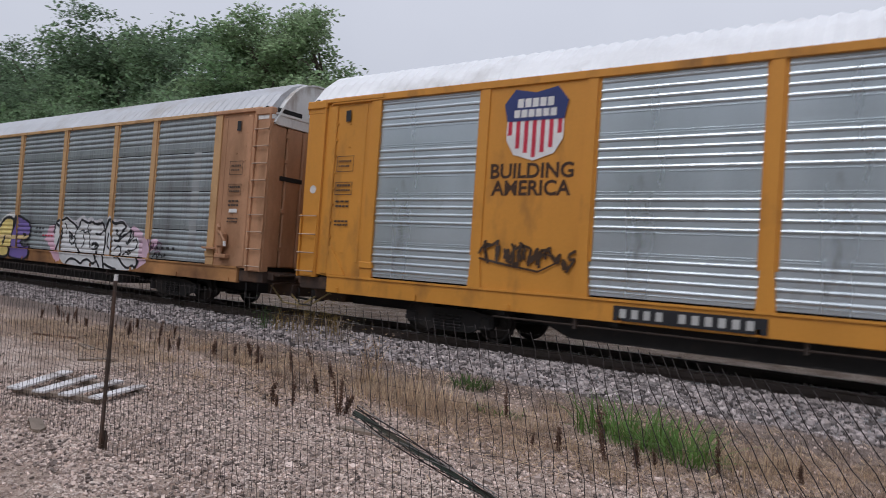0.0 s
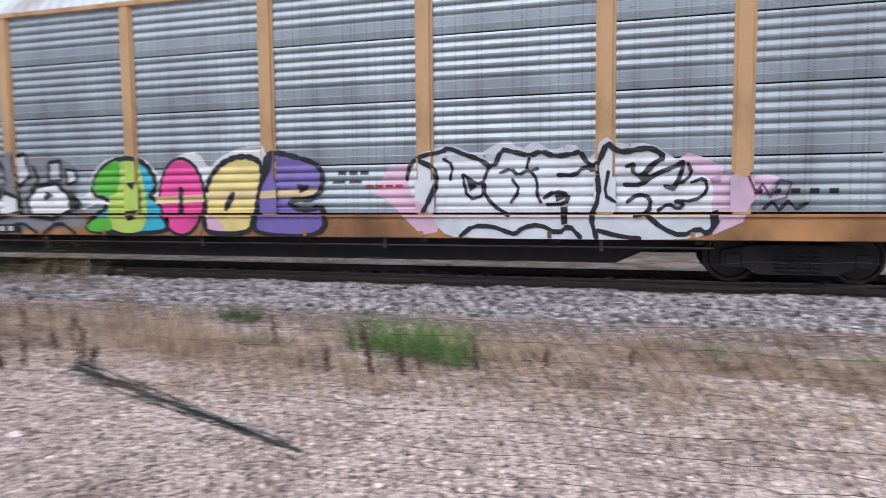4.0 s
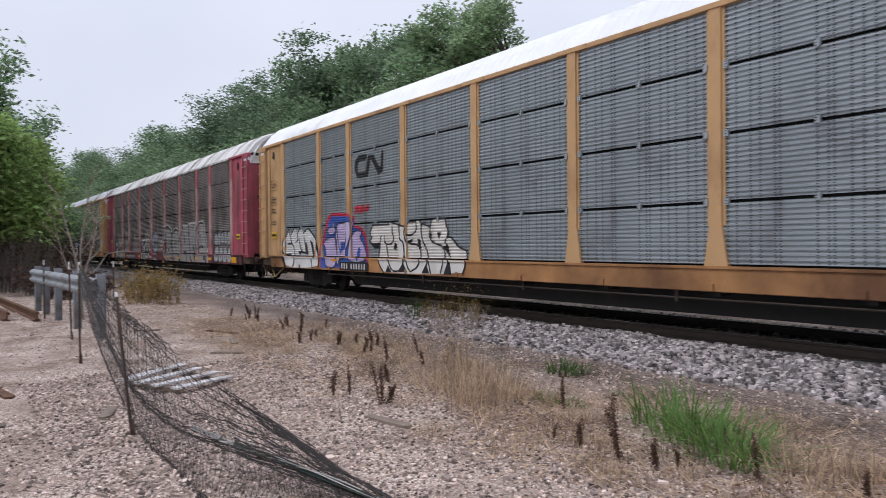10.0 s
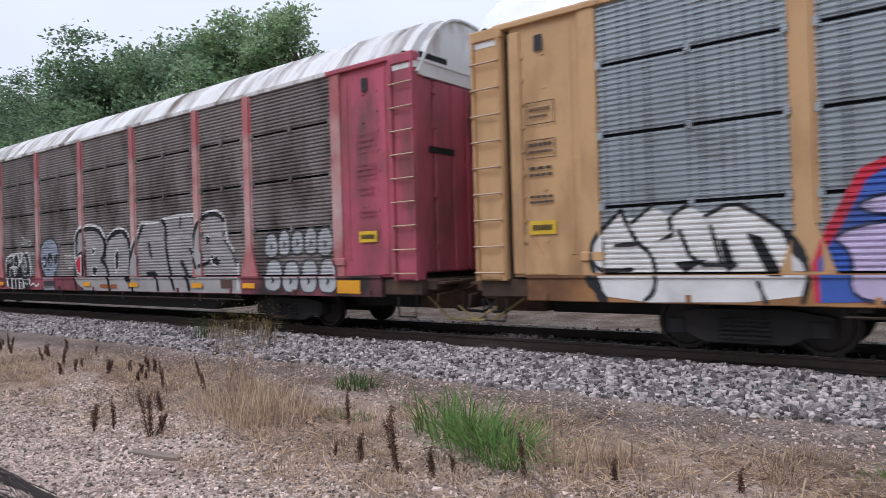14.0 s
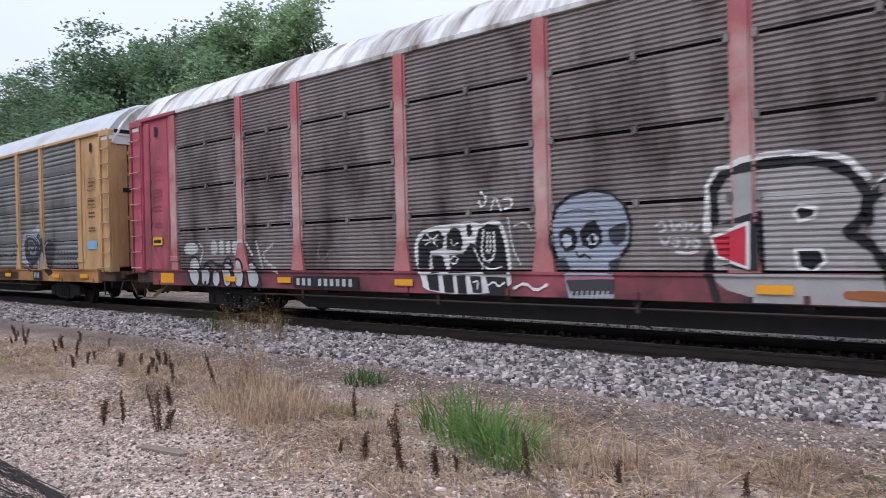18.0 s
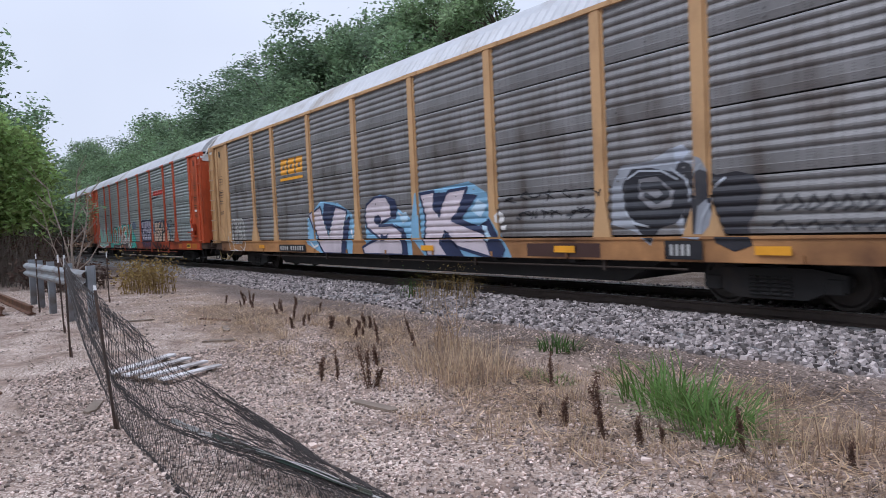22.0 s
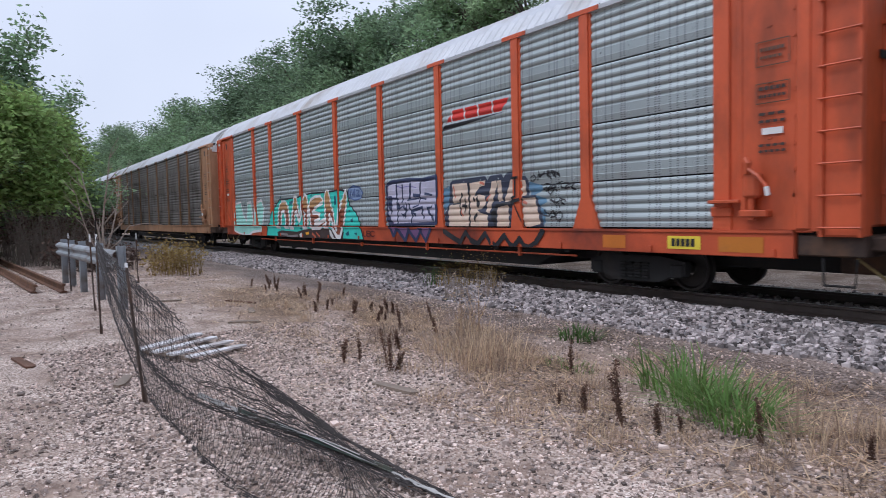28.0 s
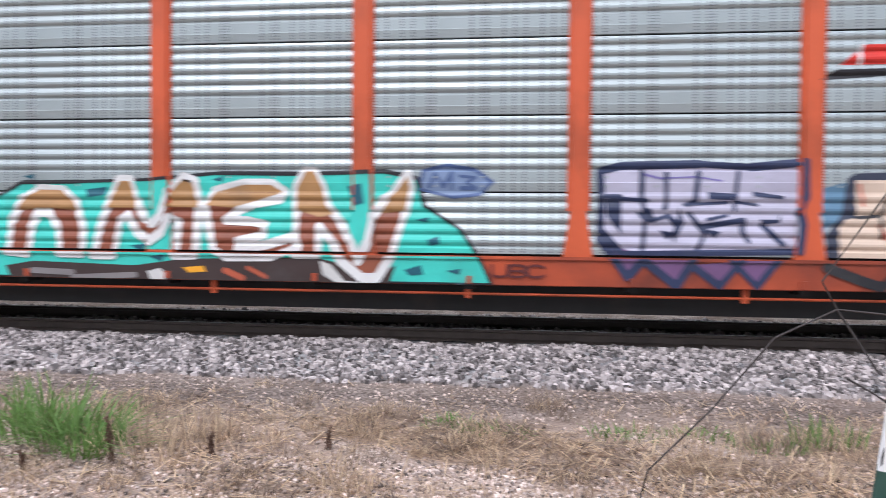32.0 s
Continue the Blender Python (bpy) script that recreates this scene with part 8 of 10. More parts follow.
area(car_f, "graffiti_counter", ((2.47, 2.15), (2.53, 2.15), (2.53, 1.69), (2.48, 1.71)), NAVY, 0.014)
area(car_f, "graffiti_counter", ((2.66, 1.71), (2.73, 1.51), (2.6, 1.25), (2.57, 1.37), (2.63, 1.5)), NAVY, 0.014)
area(car_f, "graffiti_counter", ((3.01, 1.9), (3.33, 1.88), (3.3, 1.8), (3.02, 1.81)), NAVY, 0.014)
area(car_f, "graffiti_counter", ((2.14, 1.65), (2.35, 1.6), (2.3, 1.51), (2.19, 1.56)), NAVY, 0.014)
area(car_f, "graffiti_counter", ((3.55, 1.91), (3.92, 1.85), (3.91, 1.81), (3.55, 1.85)), NAVY, 0.014)
area(car_f, "graffiti_counter", ((3.64, 1.56), (3.85, 1.56), (3.89, 1.63), (3.88, 1.52), (3.67, 1.5)), NAVY, 0.014)
area(car_f, "graffiti_counter", ((2.99, 1.57), (3.26, 1.63), (3.26, 1.59), (3, 1.53)), NAVY, 0.014)
area(car_f, "graffiti_counter", ((2.96, 1.44), (3.17, 1.4), (3.09, 1.32)), NAVY, 0.014)
area(car_f, "graffiti_counter", ((2.42, 1.42), (2.6, 1.38), (2.52, 1.29)), NAVY, 0.014)
drawn(car_f, "graffiti_line", ((2.2, 2.15), (2.2, 1.85), (2.25, 1.57), (2.21, 1.07)), 0.03, NAVY, 0.014)
drawn(car_f, "graffiti_line", ((2.51, 1.78), (2.48, 1.69)), 0.03, NAVY, 0.014)
drawn(car_f, "graffiti_line", ((2.89, 2.14), (2.86, 1.79), (2.77, 1.74)), 0.03, NAVY, 0.014)
drawn(car_f, "graffiti_line", ((2.29, 1.66), (2.34, 1.54), (2.53, 1.6), (2.64, 1.48)), 0.03, NAVY, 0.014)
drawn(car_f, "graffiti_line", ((3.37, 2.15), (3.33, 1.68)), 0.03, NAVY, 0.014)
drawn(car_f, "graffiti_line", ((2.94, 1.46), (3.44, 1.55), (3.43, 1.4), (3.51, 1.28)), 0.03, NAVY, 0.014)
drawn(car_f, "graffiti_line", ((2.79, 1.63), (2.98, 1.37), (2.84, 1.06)), 0.03, NAVY, 0.014)
drawn(car_f, "graffiti_line", ((3.67, 1.49), (3.92, 1.25)), 0.03, NAVY, 0.014)
drawn(car_f, "graffiti_line", ((1.95, 1.81), (2.27, 1.79)), 0.03, NAVY, 0.014)
drawn(car_f, "graffiti_line", ((1.77, 1.84), (1.94, 1.84)), 0.03, NAVY, 0.014)
drawn(car_f, "graffiti_line", ((2.72, 1.74), (3.26, 1.77)), 0.02, NAVY, 0.014)
drawn(car_f, "graffiti_line", ((3.32, 1.78), (3.61, 1.74)), 0.02, NAVY, 0.014)
area(car_f, "graffiti_drip", ((1.68, 1.3), (2.25, 1.07), (2.04, 0.81)), (0.16, 0.08, 0.18), 0.008, "dark violet pointed drip")
drawn(car_f, "graffiti_line", ((1.68, 1.3), (2.04, 0.81), (2.25, 1.07)), 0.045, NAVY, 0.014)
area(car_f, "graffiti_drip", ((2.22, 1.04), (2.84, 1.04), (2.64, 0.71)), (0.16, 0.08, 0.18), 0.008, "dark violet pointed drip")
drawn(car_f, "graffiti_line", ((2.22, 1.04), (2.64, 0.71), (2.84, 1.04)), 0.045, NAVY, 0.014)
area(car_f, "graffiti_drip", ((2.82, 0.98), (3.43, 1.04), (3.16, 0.72)), (0.16, 0.08, 0.18), 0.008, "dark violet pointed drip")
drawn(car_f, "graffiti_line", ((2.82, 0.98), (3.16, 0.72), (3.43, 1.04)), 0.045, NAVY, 0.014)
area(car_f, "graffiti_drip", ((3.3, 1.04), (3.86, 1.05), (3.61, 0.72)), (0.16, 0.08, 0.18), 0.008, "dark violet pointed drip")
drawn(car_f, "graffiti_line", ((3.3, 1.04), (3.61, 0.72), (3.86, 1.05)), 0.045, NAVY, 0.014)
drawn(car_f, "graffiti_line", ((2.2, 2.13), (2.42, 2.07), (2.87, 2.09), (3.17, 2.04)), 0.012, (0.20, 0.17, 0.40), 0.012)
area(car_f, "graffiti_ground", ((4.17, 1.85), (4.36, 1.94), (4.64, 2.02), (4.66, 1.62), (4.42, 1.44), (4.37, 1.23), (4.25, 1.33), (4.32, 1.55), (4.19, 1.72)), (0.10, 0.20, 0.30), 0.003, "blue sprayed streaks", screens=True)
area(car_f, "graffiti_ground", ((7.35, 1.99), (7.78, 1.88), (7.81, 1.8), (7.57, 1.71), (7.86, 1.63), (7.92, 1.56), (7.68, 1.48), (7.89, 1.41), (7.86, 1.24), (7.8, 1.05), (7.62, 1.35), (7.44, 1.75)), (0.10, 0.20, 0.30), 0.003, "blue sprayed streaks", screens=True)
area(car_f, "graffiti_shadow", ((4.44, 1.05), (4.42, 1.37), (4.6, 1.62), (4.66, 2.07), (4.75, 2.13), (5.98, 2.17), (6.07, 2.07), (6.15, 2.16), (6.54, 2.18), (6.6, 2.09), (6.7, 2.19), (6.9, 2.2), (7.13, 2.09), (7.28, 2.1), (7.39, 2), (7.4, 1.7), (7.6, 1.71), (7.76, 1.35), (7.82, 1.06)), (0.035, 0.042, 0.07), 0.006, "dark navy shading round the letters", screens=True)
area(car_f, "graffiti_letter", ((4.75, 2.05), (5.33, 2.05), (5.36, 1.71), (5.38, 1.05), (4.59, 1.05), (4.57, 1.45), (4.64, 1.56), (4.77, 1.59)), (0.60, 0.47, 0.37), 0.012, "cream block letter shaded in navy", screens=True)
area(car_f, "graffiti_letter", ((5.42, 2.04), (5.99, 2.07), (5.97, 1.96), (5.78, 1.94), (5.56, 1.74), (5.74, 1.78), (5.97, 1.74), (5.99, 1.55), (5.81, 1.46), (5.67, 1.45), (5.8, 1.38), (6.04, 1.33), (6.06, 1.06), (5.43, 1.05)), (0.60, 0.47, 0.37), 0.012, "cream block letter shaded in navy", screens=True)
area(car_f, "graffiti_letter", ((6.22, 2.04), (6.37, 2.05), (6.4, 1.97), (6.12, 1.36), (6, 1.41), (6.1, 1.71)), (0.60, 0.47, 0.37), 0.012, "cream block letter shaded in navy", screens=True)
area(car_f, "graffiti_letter", ((6.4, 2.04), (6.53, 2.05), (6.57, 1.62), (6.43, 1.6)), (0.60, 0.47, 0.37), 0.012, "cream block letter shaded in navy", screens=True)
area(car_f, "graffiti_letter", ((6.63, 1.6), (6.84, 2.04), (6.9, 2.05), (6.91, 1.67), (6.72, 1.57)), (0.60, 0.47, 0.37), 0.012, "cream block letter shaded in navy", screens=True)
area(car_f, "graffiti_letter", ((6.39, 1.5), (6.75, 1.55), (6.77, 1.07), (6.36, 1.06)), (0.60, 0.47, 0.37), 0.012, "cream block letter shaded in navy", screens=True)
area(car_f, "graffiti_letter", ((7.12, 2.01), (7.3, 2.01), (7.32, 1.71), (7.12, 1.68)), (0.60, 0.47, 0.37), 0.012, "cream block letter shaded in navy", screens=True)
area(car_f, "graffiti_letter", ((7.16, 1.65), (7.57, 1.66), (7.72, 1.14), (7.25, 1.06)), (0.60, 0.47, 0.37), 0.012, "cream block letter shaded in navy", screens=True)
drawn(car_f, "graffiti_line", ((5.14, 1.82), (5.05, 1.64), (5.07, 1.34)), 0.022, INK, 0.02)
drawn(car_f, "graffiti_line", ((4.77, 1.59), (5.01, 1.61)), 0.022, INK, 0.02)
drawn(car_f, "graffiti_line", ((5.41, 2.05), (5.4, 1.05)), 0.028, INK, 0.02)
drawn(car_f, "graffiti_line", ((5.16, 1.55), (5.32, 1.53)), 0.03, INK, 0.02)
drawn(car_f, "graffiti_line", ((5.26, 1.71), (5.24, 1.4)), 0.022, INK, 0.02)
drawn(car_f, "graffiti_line", ((6.39, 1.52), (6.85, 1.58), (7.15, 1.63)), 0.03, INK, 0.02)
drawn(car_f, "graffiti_line", ((6.95, 1.6), (7.3, 1.06)), 0.016, INK, 0.02)
drawn(car_f, "graffiti_line", ((7.03, 2.07), (7.03, 1.7), (6.87, 1.67)), 0.02, INK, 0.02)
drawn(car_f, "graffiti_line", ((6.87, 2.07), (7.1, 2.07)), 0.03, INK, 0.02)
area(car_f, "graffiti_counter", ((5.55, 1.74), (5.66, 1.67), (5.56, 1.62)), INK, 0.018, screens=True)
area(car_f, "graffiti_counter", ((5.69, 1.77), (5.8, 1.55), (5.71, 1.48), (5.65, 1.62)), INK, 0.018, screens=True)
area(car_f, "graffiti_counter", ((5.55, 1.32), (5.71, 1.4), (5.59, 1.17)), INK, 0.018, screens=True)
area(car_f, "graffiti_counter", ((6.16, 1.35), (6.36, 1.55), (6.32, 1.09), (6.2, 1.22)), INK, 0.018, screens=True)
drawn(car_f, "graffiti_line", ((4.8, 1.99), (4.85, 1.74)), 0.022, (0.55, 0.16, 0.10), 0.016)
drawn(car_f, "graffiti_line", ((5.05, 1.49), (5.13, 1.33)), 0.022, (0.55, 0.16, 0.10), 0.016)
drawn(car_f, "graffiti_line", ((6.03, 1.64), (6.14, 1.75)), 0.022, (0.55, 0.16, 0.10), 0.016)
drawn(car_f, "graffiti_line", ((5.82, 2.03), (5.94, 2)), 0.022, (0.55, 0.16, 0.10), 0.016)
drawn(car_f, "graffiti_line", ((7.18, 1.6), (7.33, 1.55)), 0.022, (0.55, 0.16, 0.10), 0.016)
drawn(car_f, "graffiti_line", ((4.43, 0.97), (4.87, 0.8), (5.07, 0.74), (5.29, 0.96), (5.49, 0.78), (5.73, 0.71), (6, 0.94), (6.18, 0.75), (6.37, 0.68), (6.65, 0.91), (6.83, 0.73), (6.94, 0.68), (7.13, 0.86), (7.27, 0.7), (7.39, 0.68), (7.62, 0.79), (7.83, 1.02)), 0.055, INK, 0.02)
drawn(car_f, "graffiti_line", ((7.45, 2.04), (7.56, 2.09), (7.63, 2.03), (7.55, 1.97), (7.47, 1.99)), 0.012, INK, 0.02)
drawn(car_f, "graffiti_line", ((7.68, 1.99), (7.68, 2.09), (7.96, 2.1), (8.16, 2.11)), 0.012, INK, 0.02)
drawn(car_f, "graffiti_line", ((7.98, 2.07), (8.06, 1.99)), 0.012, INK, 0.02)
drawn(car_f, "graffiti_line", ((7.93, 1.77), (8, 1.84), (8.1, 1.8), (8.03, 1.7), (7.93, 1.76)), 0.012, INK, 0.02)
drawn(car_f, "graffiti_line", ((8.16, 1.89), (8.35, 1.93)), 0.012, INK, 0.02)
drawn(car_f, "graffiti_line", ((7.99, 1.33), (8.1, 1.4), (8.13, 1.3), (8.02, 1.27)), 0.012, INK, 0.02)
drawn(car_f, "graffiti_line", ((8.17, 1.34), (8.29, 1.37), (8.33, 1.27), (8.23, 1.18), (8.16, 1.27)), 0.012, INK, 0.02)
drawn(car_f, "graffiti_line", ((8.13, 1.57), (8.16, 1.46)), 0.012, INK, 0.02)
drawn(car_f, "graffiti_line", ((8.23, 1.57), (8.24, 1.46)), 0.012, INK, 0.02)

# plates, emblems, reflectors and small scrawls
bars(car_b, 2.7, 3.3, 1.72, 1.78, 3, INK, name="tag_mark")
bars(car_b, 2.6, 3.2, 1.58, 1.63, 2, INK, name="tag_mark")
bars(car_b, 3.2, 3.9, 1.5, 1.55, 4, RED, 0.008, name="tag_mark")
bars(car_b, 9.1, 10.3, 1.35, 1.42, 5, INK, 0.008, 0.5, "tag_mark")
bars(car_b, -6.45, -4.4, 3.36, 3.55, 8, (0.10, 0.11, 0.12), name="emblem_mark", label="worn dark emblem strip")
plate(car_b, -6.5, -4.0, 0.72, 0.88, (4, 6))
paint(car_b, "repair_patch", [rect(10.7, 11.0, 1.4, 3.9), rect(-11.2, -10.8, 2.2, 3.1)], (0.30, 0.32, 0.33), 0.003)
drawn(car_c, "emblem_shape", ((-6.12, 3.76), (-6.5, 3.76), (-6.62, 3.66), (-6.64, 3.45), (-6.55, 3.30), (-6.05, 3.30), (-5.92, 3.72), (-5.75, 3.72), (-5.42, 3.32), (-5.28, 3.36), (-5.24, 3.80)), 0.07, (0.03, 0.032, 0.035), 0.006)
word(car_c, "##~", -6.75, -5.95, 2.25, 2.52, [RED], None, 0.022, 0.0, "small red scrawl", 0.0)
plate(car_c, -7.56, -5.93, 0.70, 0.94, (3, 6))
paint(car_c, "reflector", [capsule((-8.05, 0.98), (-7.75, 0.98), 0.035)], AMBER, 0.026)
word(car_c, "/~/", 10.2, 11.1, 1.5, 2.0, [INK], None, 0.016, 0.0, "thin black scrawl", 0.0)
plate(car_d, -7.16, -5.3, 0.72, 0.95, (3, 6))
area(car_d, "skull_painting", ((-1.28, 1.47), (-1.28, 1.77), (-1.18, 2.01), (-0.96, 2.16), (-0.63, 2.22), (-0.33, 2.15), (-0.13, 1.97), (-0.05, 1.71), (-0.07, 1.45), (-0.19, 1.29), (-0.24, 1.14), (-0.32, 1.01), (-0.3, 0.7), (-1, 0.68), (-1.06, 0.99), (-1.11, 1.12), (-1.2, 1.27)), (0.33, 0.36, 0.43), 0.004, "grey-blue sprayed skull")
drawn(car_d, "skull_outline", ((-1.2, 1.27), (-1.28, 1.47), (-1.28, 1.77), (-1.18, 2.01), (-0.96, 2.16), (-0.63, 2.22), (-0.33, 2.15), (-0.13, 1.97), (-0.05, 1.71), (-0.07, 1.45), (-0.19, 1.29)), 0.022, INK, 0.01)
area(car_d, "skull_eye", ((-1.16, 1.63), (-1.02, 1.71), (-0.9, 1.67), (-0.85, 1.53), (-0.91, 1.38), (-1.05, 1.35), (-1.14, 1.45)), INK, 0.009)
area(car_d, "skull_eye", ((-1.12, 1.53), (-1.05, 1.61), (-0.96, 1.58), (-0.94, 1.45), (-1.05, 1.4)), (0.52, 0.55, 0.62), 0.012)
area(car_d, "skull_eye", ((-0.83, 1.62), (-0.72, 1.75), (-0.58, 1.79), (-0.48, 1.64), (-0.48, 1.47), (-0.64, 1.38), (-0.78, 1.44)), INK, 0.009)
area(car_d, "skull_eye", ((-0.71, 1.55), (-0.6, 1.61), (-0.52, 1.53), (-0.57, 1.44), (-0.67, 1.44)), (0.52, 0.55, 0.62), 0.012)
drawn(car_d, "skull_eye", ((-0.63, 1.55), (-0.62, 1.49)), 0.03, INK, 0.016)
area(car_d, "skull_shadow", ((-0.39, 1.64), (-0.27, 1.71), (-0.11, 1.74), (-0.13, 1.51), (-0.26, 1.42), (-0.36, 1.48)), (0.06, 0.065, 0.08), 0.008)
area(car_d, "skull_shadow", ((-1.22, 1.24), (-1.07, 1.27), (-0.97, 1.09), (-1.06, 1.02)), (0.06, 0.065, 0.08), 0.008)
area(car_d, "skull_shadow", ((-0.39, 1.2), (-0.19, 1.28), (-0.26, 1.06), (-0.37, 1.03)), (0.06, 0.065, 0.08), 0.008)
drawn(car_d, "skull_outline", ((-0.89, 1.35), (-0.84, 1.27), (-0.75, 1.31), (-0.66, 1.25)), 0.014, INK, 0.01)
drawn(car_d, "skull_outline", ((-1.13, 1.89), (-0.86, 1.96), (-0.59, 1.9)), 0.01, (0.16, 0.17, 0.22), 0.01)
area(car_d, "skull_mouth", ((-1.04, 0.94), (-0.28, 0.97), (-0.31, 0.76), (-0.96, 0.72)), (0.05, 0.045, 0.05), 0.009)
drawn(car_d, "skull_mouth", ((-1.01, 0.96), (-0.7, 0.99), (-0.31, 0.98)), 0.018, (0.45, 0.16, 0.22), 0.012)
drawn(car_d, "skull_tooth", ((-0.96, 0.69), (-0.94, 0.78)), 0.012, (0.45, 0.45, 0.44), 0.014)
drawn(car_d, "skull_tooth", ((-0.88, 0.69), (-0.86, 0.78)), 0.012, (0.45, 0.45, 0.44), 0.014)
drawn(car_d, "skull_tooth", ((-0.8, 0.7), (-0.78, 0.79)), 0.012, (0.45, 0.45, 0.44), 0.014)
drawn(car_d, "skull_tooth", ((-0.72, 0.7), (-0.7, 0.79)), 0.012, (0.45, 0.45, 0.44), 0.014)
drawn(car_d, "skull_tooth", ((-0.64, 0.7), (-0.62, 0.79)), 0.012, (0.45, 0.45, 0.44), 0.014)
drawn(car_d, "skull_tooth", ((-0.56, 0.7), (-0.54, 0.79)), 0.012, (0.45, 0.45, 0.44), 0.014)
drawn(car_d, "skull_tooth", ((-0.48, 0.71), (-0.46, 0.79)), 0.012, (0.45, 0.45, 0.44), 0.014)
drawn(car_d, "skull_tooth", ((-0.41, 0.71), (-0.39, 0.79)), 0.012, (0.45, 0.45, 0.44), 0.014)
drawn(car_d, "graffiti_line", ((0.3, 1.68), (0.39, 1.73), (0.45, 1.64), (0.36, 1.59)), 0.02, (0.52, 0.51, 0.50), 0.008)
drawn(car_d, "graffiti_line", ((0.5, 1.73), (0.53, 1.59), (0.6, 1.68)), 0.02, (0.52, 0.51, 0.50), 0.008)
drawn(car_d, "graffiti_line", ((0.65, 1.71), (0.72, 1.69), (0.67, 1.6), (0.63, 1.66)), 0.02, (0.52, 0.51, 0.50), 0.008)
drawn(car_d, "graffiti_line", ((0.76, 1.69), (0.77, 1.59), (0.86, 1.67)), 0.02, (0.52, 0.51, 0.50), 0.008)
drawn(car_d, "graffiti_line", ((0.36, 1.5), (0.42, 1.41), (0.48, 1.51)), 0.02, (0.52, 0.51, 0.50), 0.008)
drawn(car_d, "graffiti_line", ((0.52, 1.49), (0.61, 1.5), (0.58, 1.39), (0.52, 1.43)), 0.02, (0.52, 0.51, 0.50), 0.008)
drawn(car_d, "graffiti_line", ((0.66, 1.5), (0.74, 1.49), (0.7, 1.39)), 0.02, (0.52, 0.51, 0.50), 0.008)
drawn(car_d, "graffiti_line", ((0.79, 1.49), (0.88, 1.45), (0.83, 1.37), (0.78, 1.43)), 0.02, (0.52, 0.51, 0.50), 0.008)
drawn(car_d, "graffiti_line", ((0.56, 1.33), (0.71, 1.3), (0.83, 1.33)), 0.02, (0.52, 0.51, 0.50), 0.008)
paint(car_d, "graffiti_base", [rect(1.5, 8.65, 0.70, 1.03)], (0.36, 0.34, 0.34), 0.002, "grey sprayed lower edge")
for u in (-9.34, -7.45, -4.18, 1.75, 4.25, 7.05, 8.95):
    paint(car_d, "reflector", [rect(u - 0.21, u + 0.21, 0.81, 0.92)], AMBER, 0.034, "yellow reflective strip")
for u in (-12.0, 11.9):
    paint(car_d, "reflector", [rect(u - 0.3, u + 0.3, 0.74, 0.98)], AMBER, 0.012, "yellow reflective panel")
word(car_e, "OBD", -11.5, -10.1, 0.95, 1.9, [(0.30, 0.29, 0.28)], (0.62, 0.62, 0.60), 0.05, 0.02, "grey letters drawn with a thin white line", 0.1)
for k, u in enumerate((-6.45, -5.85, -5.25)):
    paint(car_e, "emblem_shape", [rect(u, u + 0.48, 3.17, 3.66, 0.03)], AMBER, 0.004, "orange emblem block")
    paint(car_e, "emblem_shape", [rect(u + 0.17, u + 0.33, 3.33, 3.48, 0.02)], (0.16, 0.15, 0.14), 0.008)
paint(car_e, "emblem_shape", [rect(-6.5, -4.75, 2.98, 3.07, 0.0)], AMBER, 0.004, "orange emblem underline")
plate(car_e, -6.75, -4.7, 0.71, 0.93, (4, 6))
scribble(car_e, 4.6, 7.0, 1.72, 1.95, 7, INK, 3)
scribble(car_e, 4.7, 6.9, 1.38, 1.6, 8, INK, 4)
for u in (-8.3, 1.9, 6.2, 10.0, 11.9):
    paint(car_e, "reflector", [rect(u - 0.25, u + 0.25, 0.80, 0.92)], AMBER, 0.038, "yellow reflective strip")
paint(car_e, "rust_patch", [rect(5.2, 7.0, 0.72, 0.96)], (0.06, 0.03, 0.025), 0.003, "dark rusted stretch of the sill")
plate(car_e, 8.3, 8.95, 0.72, 1.0, (4,))
paint(car_e, "sky_blue_label", [rect(12.1, 12.7, 1.62, 1.86)], SKY, 0.004, "faded blue label")
scribble(car_f, 7.7, 8.3, 2.02, 2.16, 4, INK, 5)
scribble(car_f, 7.75, 8.7, 1.74, 1.92, 6, INK, 6)
scribble(car_f, 8.0, 8.45, 1.5, 1.62, 3, INK, 7)
scribble(car_f, 7.8, 8.2, 1.22, 1.42, 2, INK, 8)
paint(car_f, "emblem_shape", [rect(4.55, 6.55, 3.46, 3.70, 0.28)], (0.56, 0.03, 0.02), 0.004, "slanted red emblem bar")
bars(car_f, 4.75, 6.75, 3.46, 3.70, 4, (0.62, 0.64, 0.64), 0.007, 0.9, "emblem_gap")
paint(car_f, "emblem_shape", [[(4.3, 3.27), (4.75, 3.30), (6.8, 3.44), (4.5, 3.40)]], INK, 0.004, "thin black emblem wedge")
word(car_f, "UBC", 0.3, 1.0, 0.78, 0.96, [(0.10, 0.02, 0.02)], None, 0.016, 0.0, "dark scrawl on the sill", 0.0)
for u, w, c in ((9.6, 0.5, (0.50, 0.15, 0.02)), (11.95, 0.7, (0.50, 0.17, 0.02))):
    paint(car_f, "reflector", [rect(u - w / 2, u + w / 2, 0.74, 0.96)], c, 0.008, "yellow sill label")
paint(car_f, "reflector", [rect(10.7, 11.3, 0.76, 0.96)], (0.75, 0.58, 0.05), 0.008)
bars(car_f, 10.78, 11.22, 0.80, 0.92, 5, INK, 0.013)

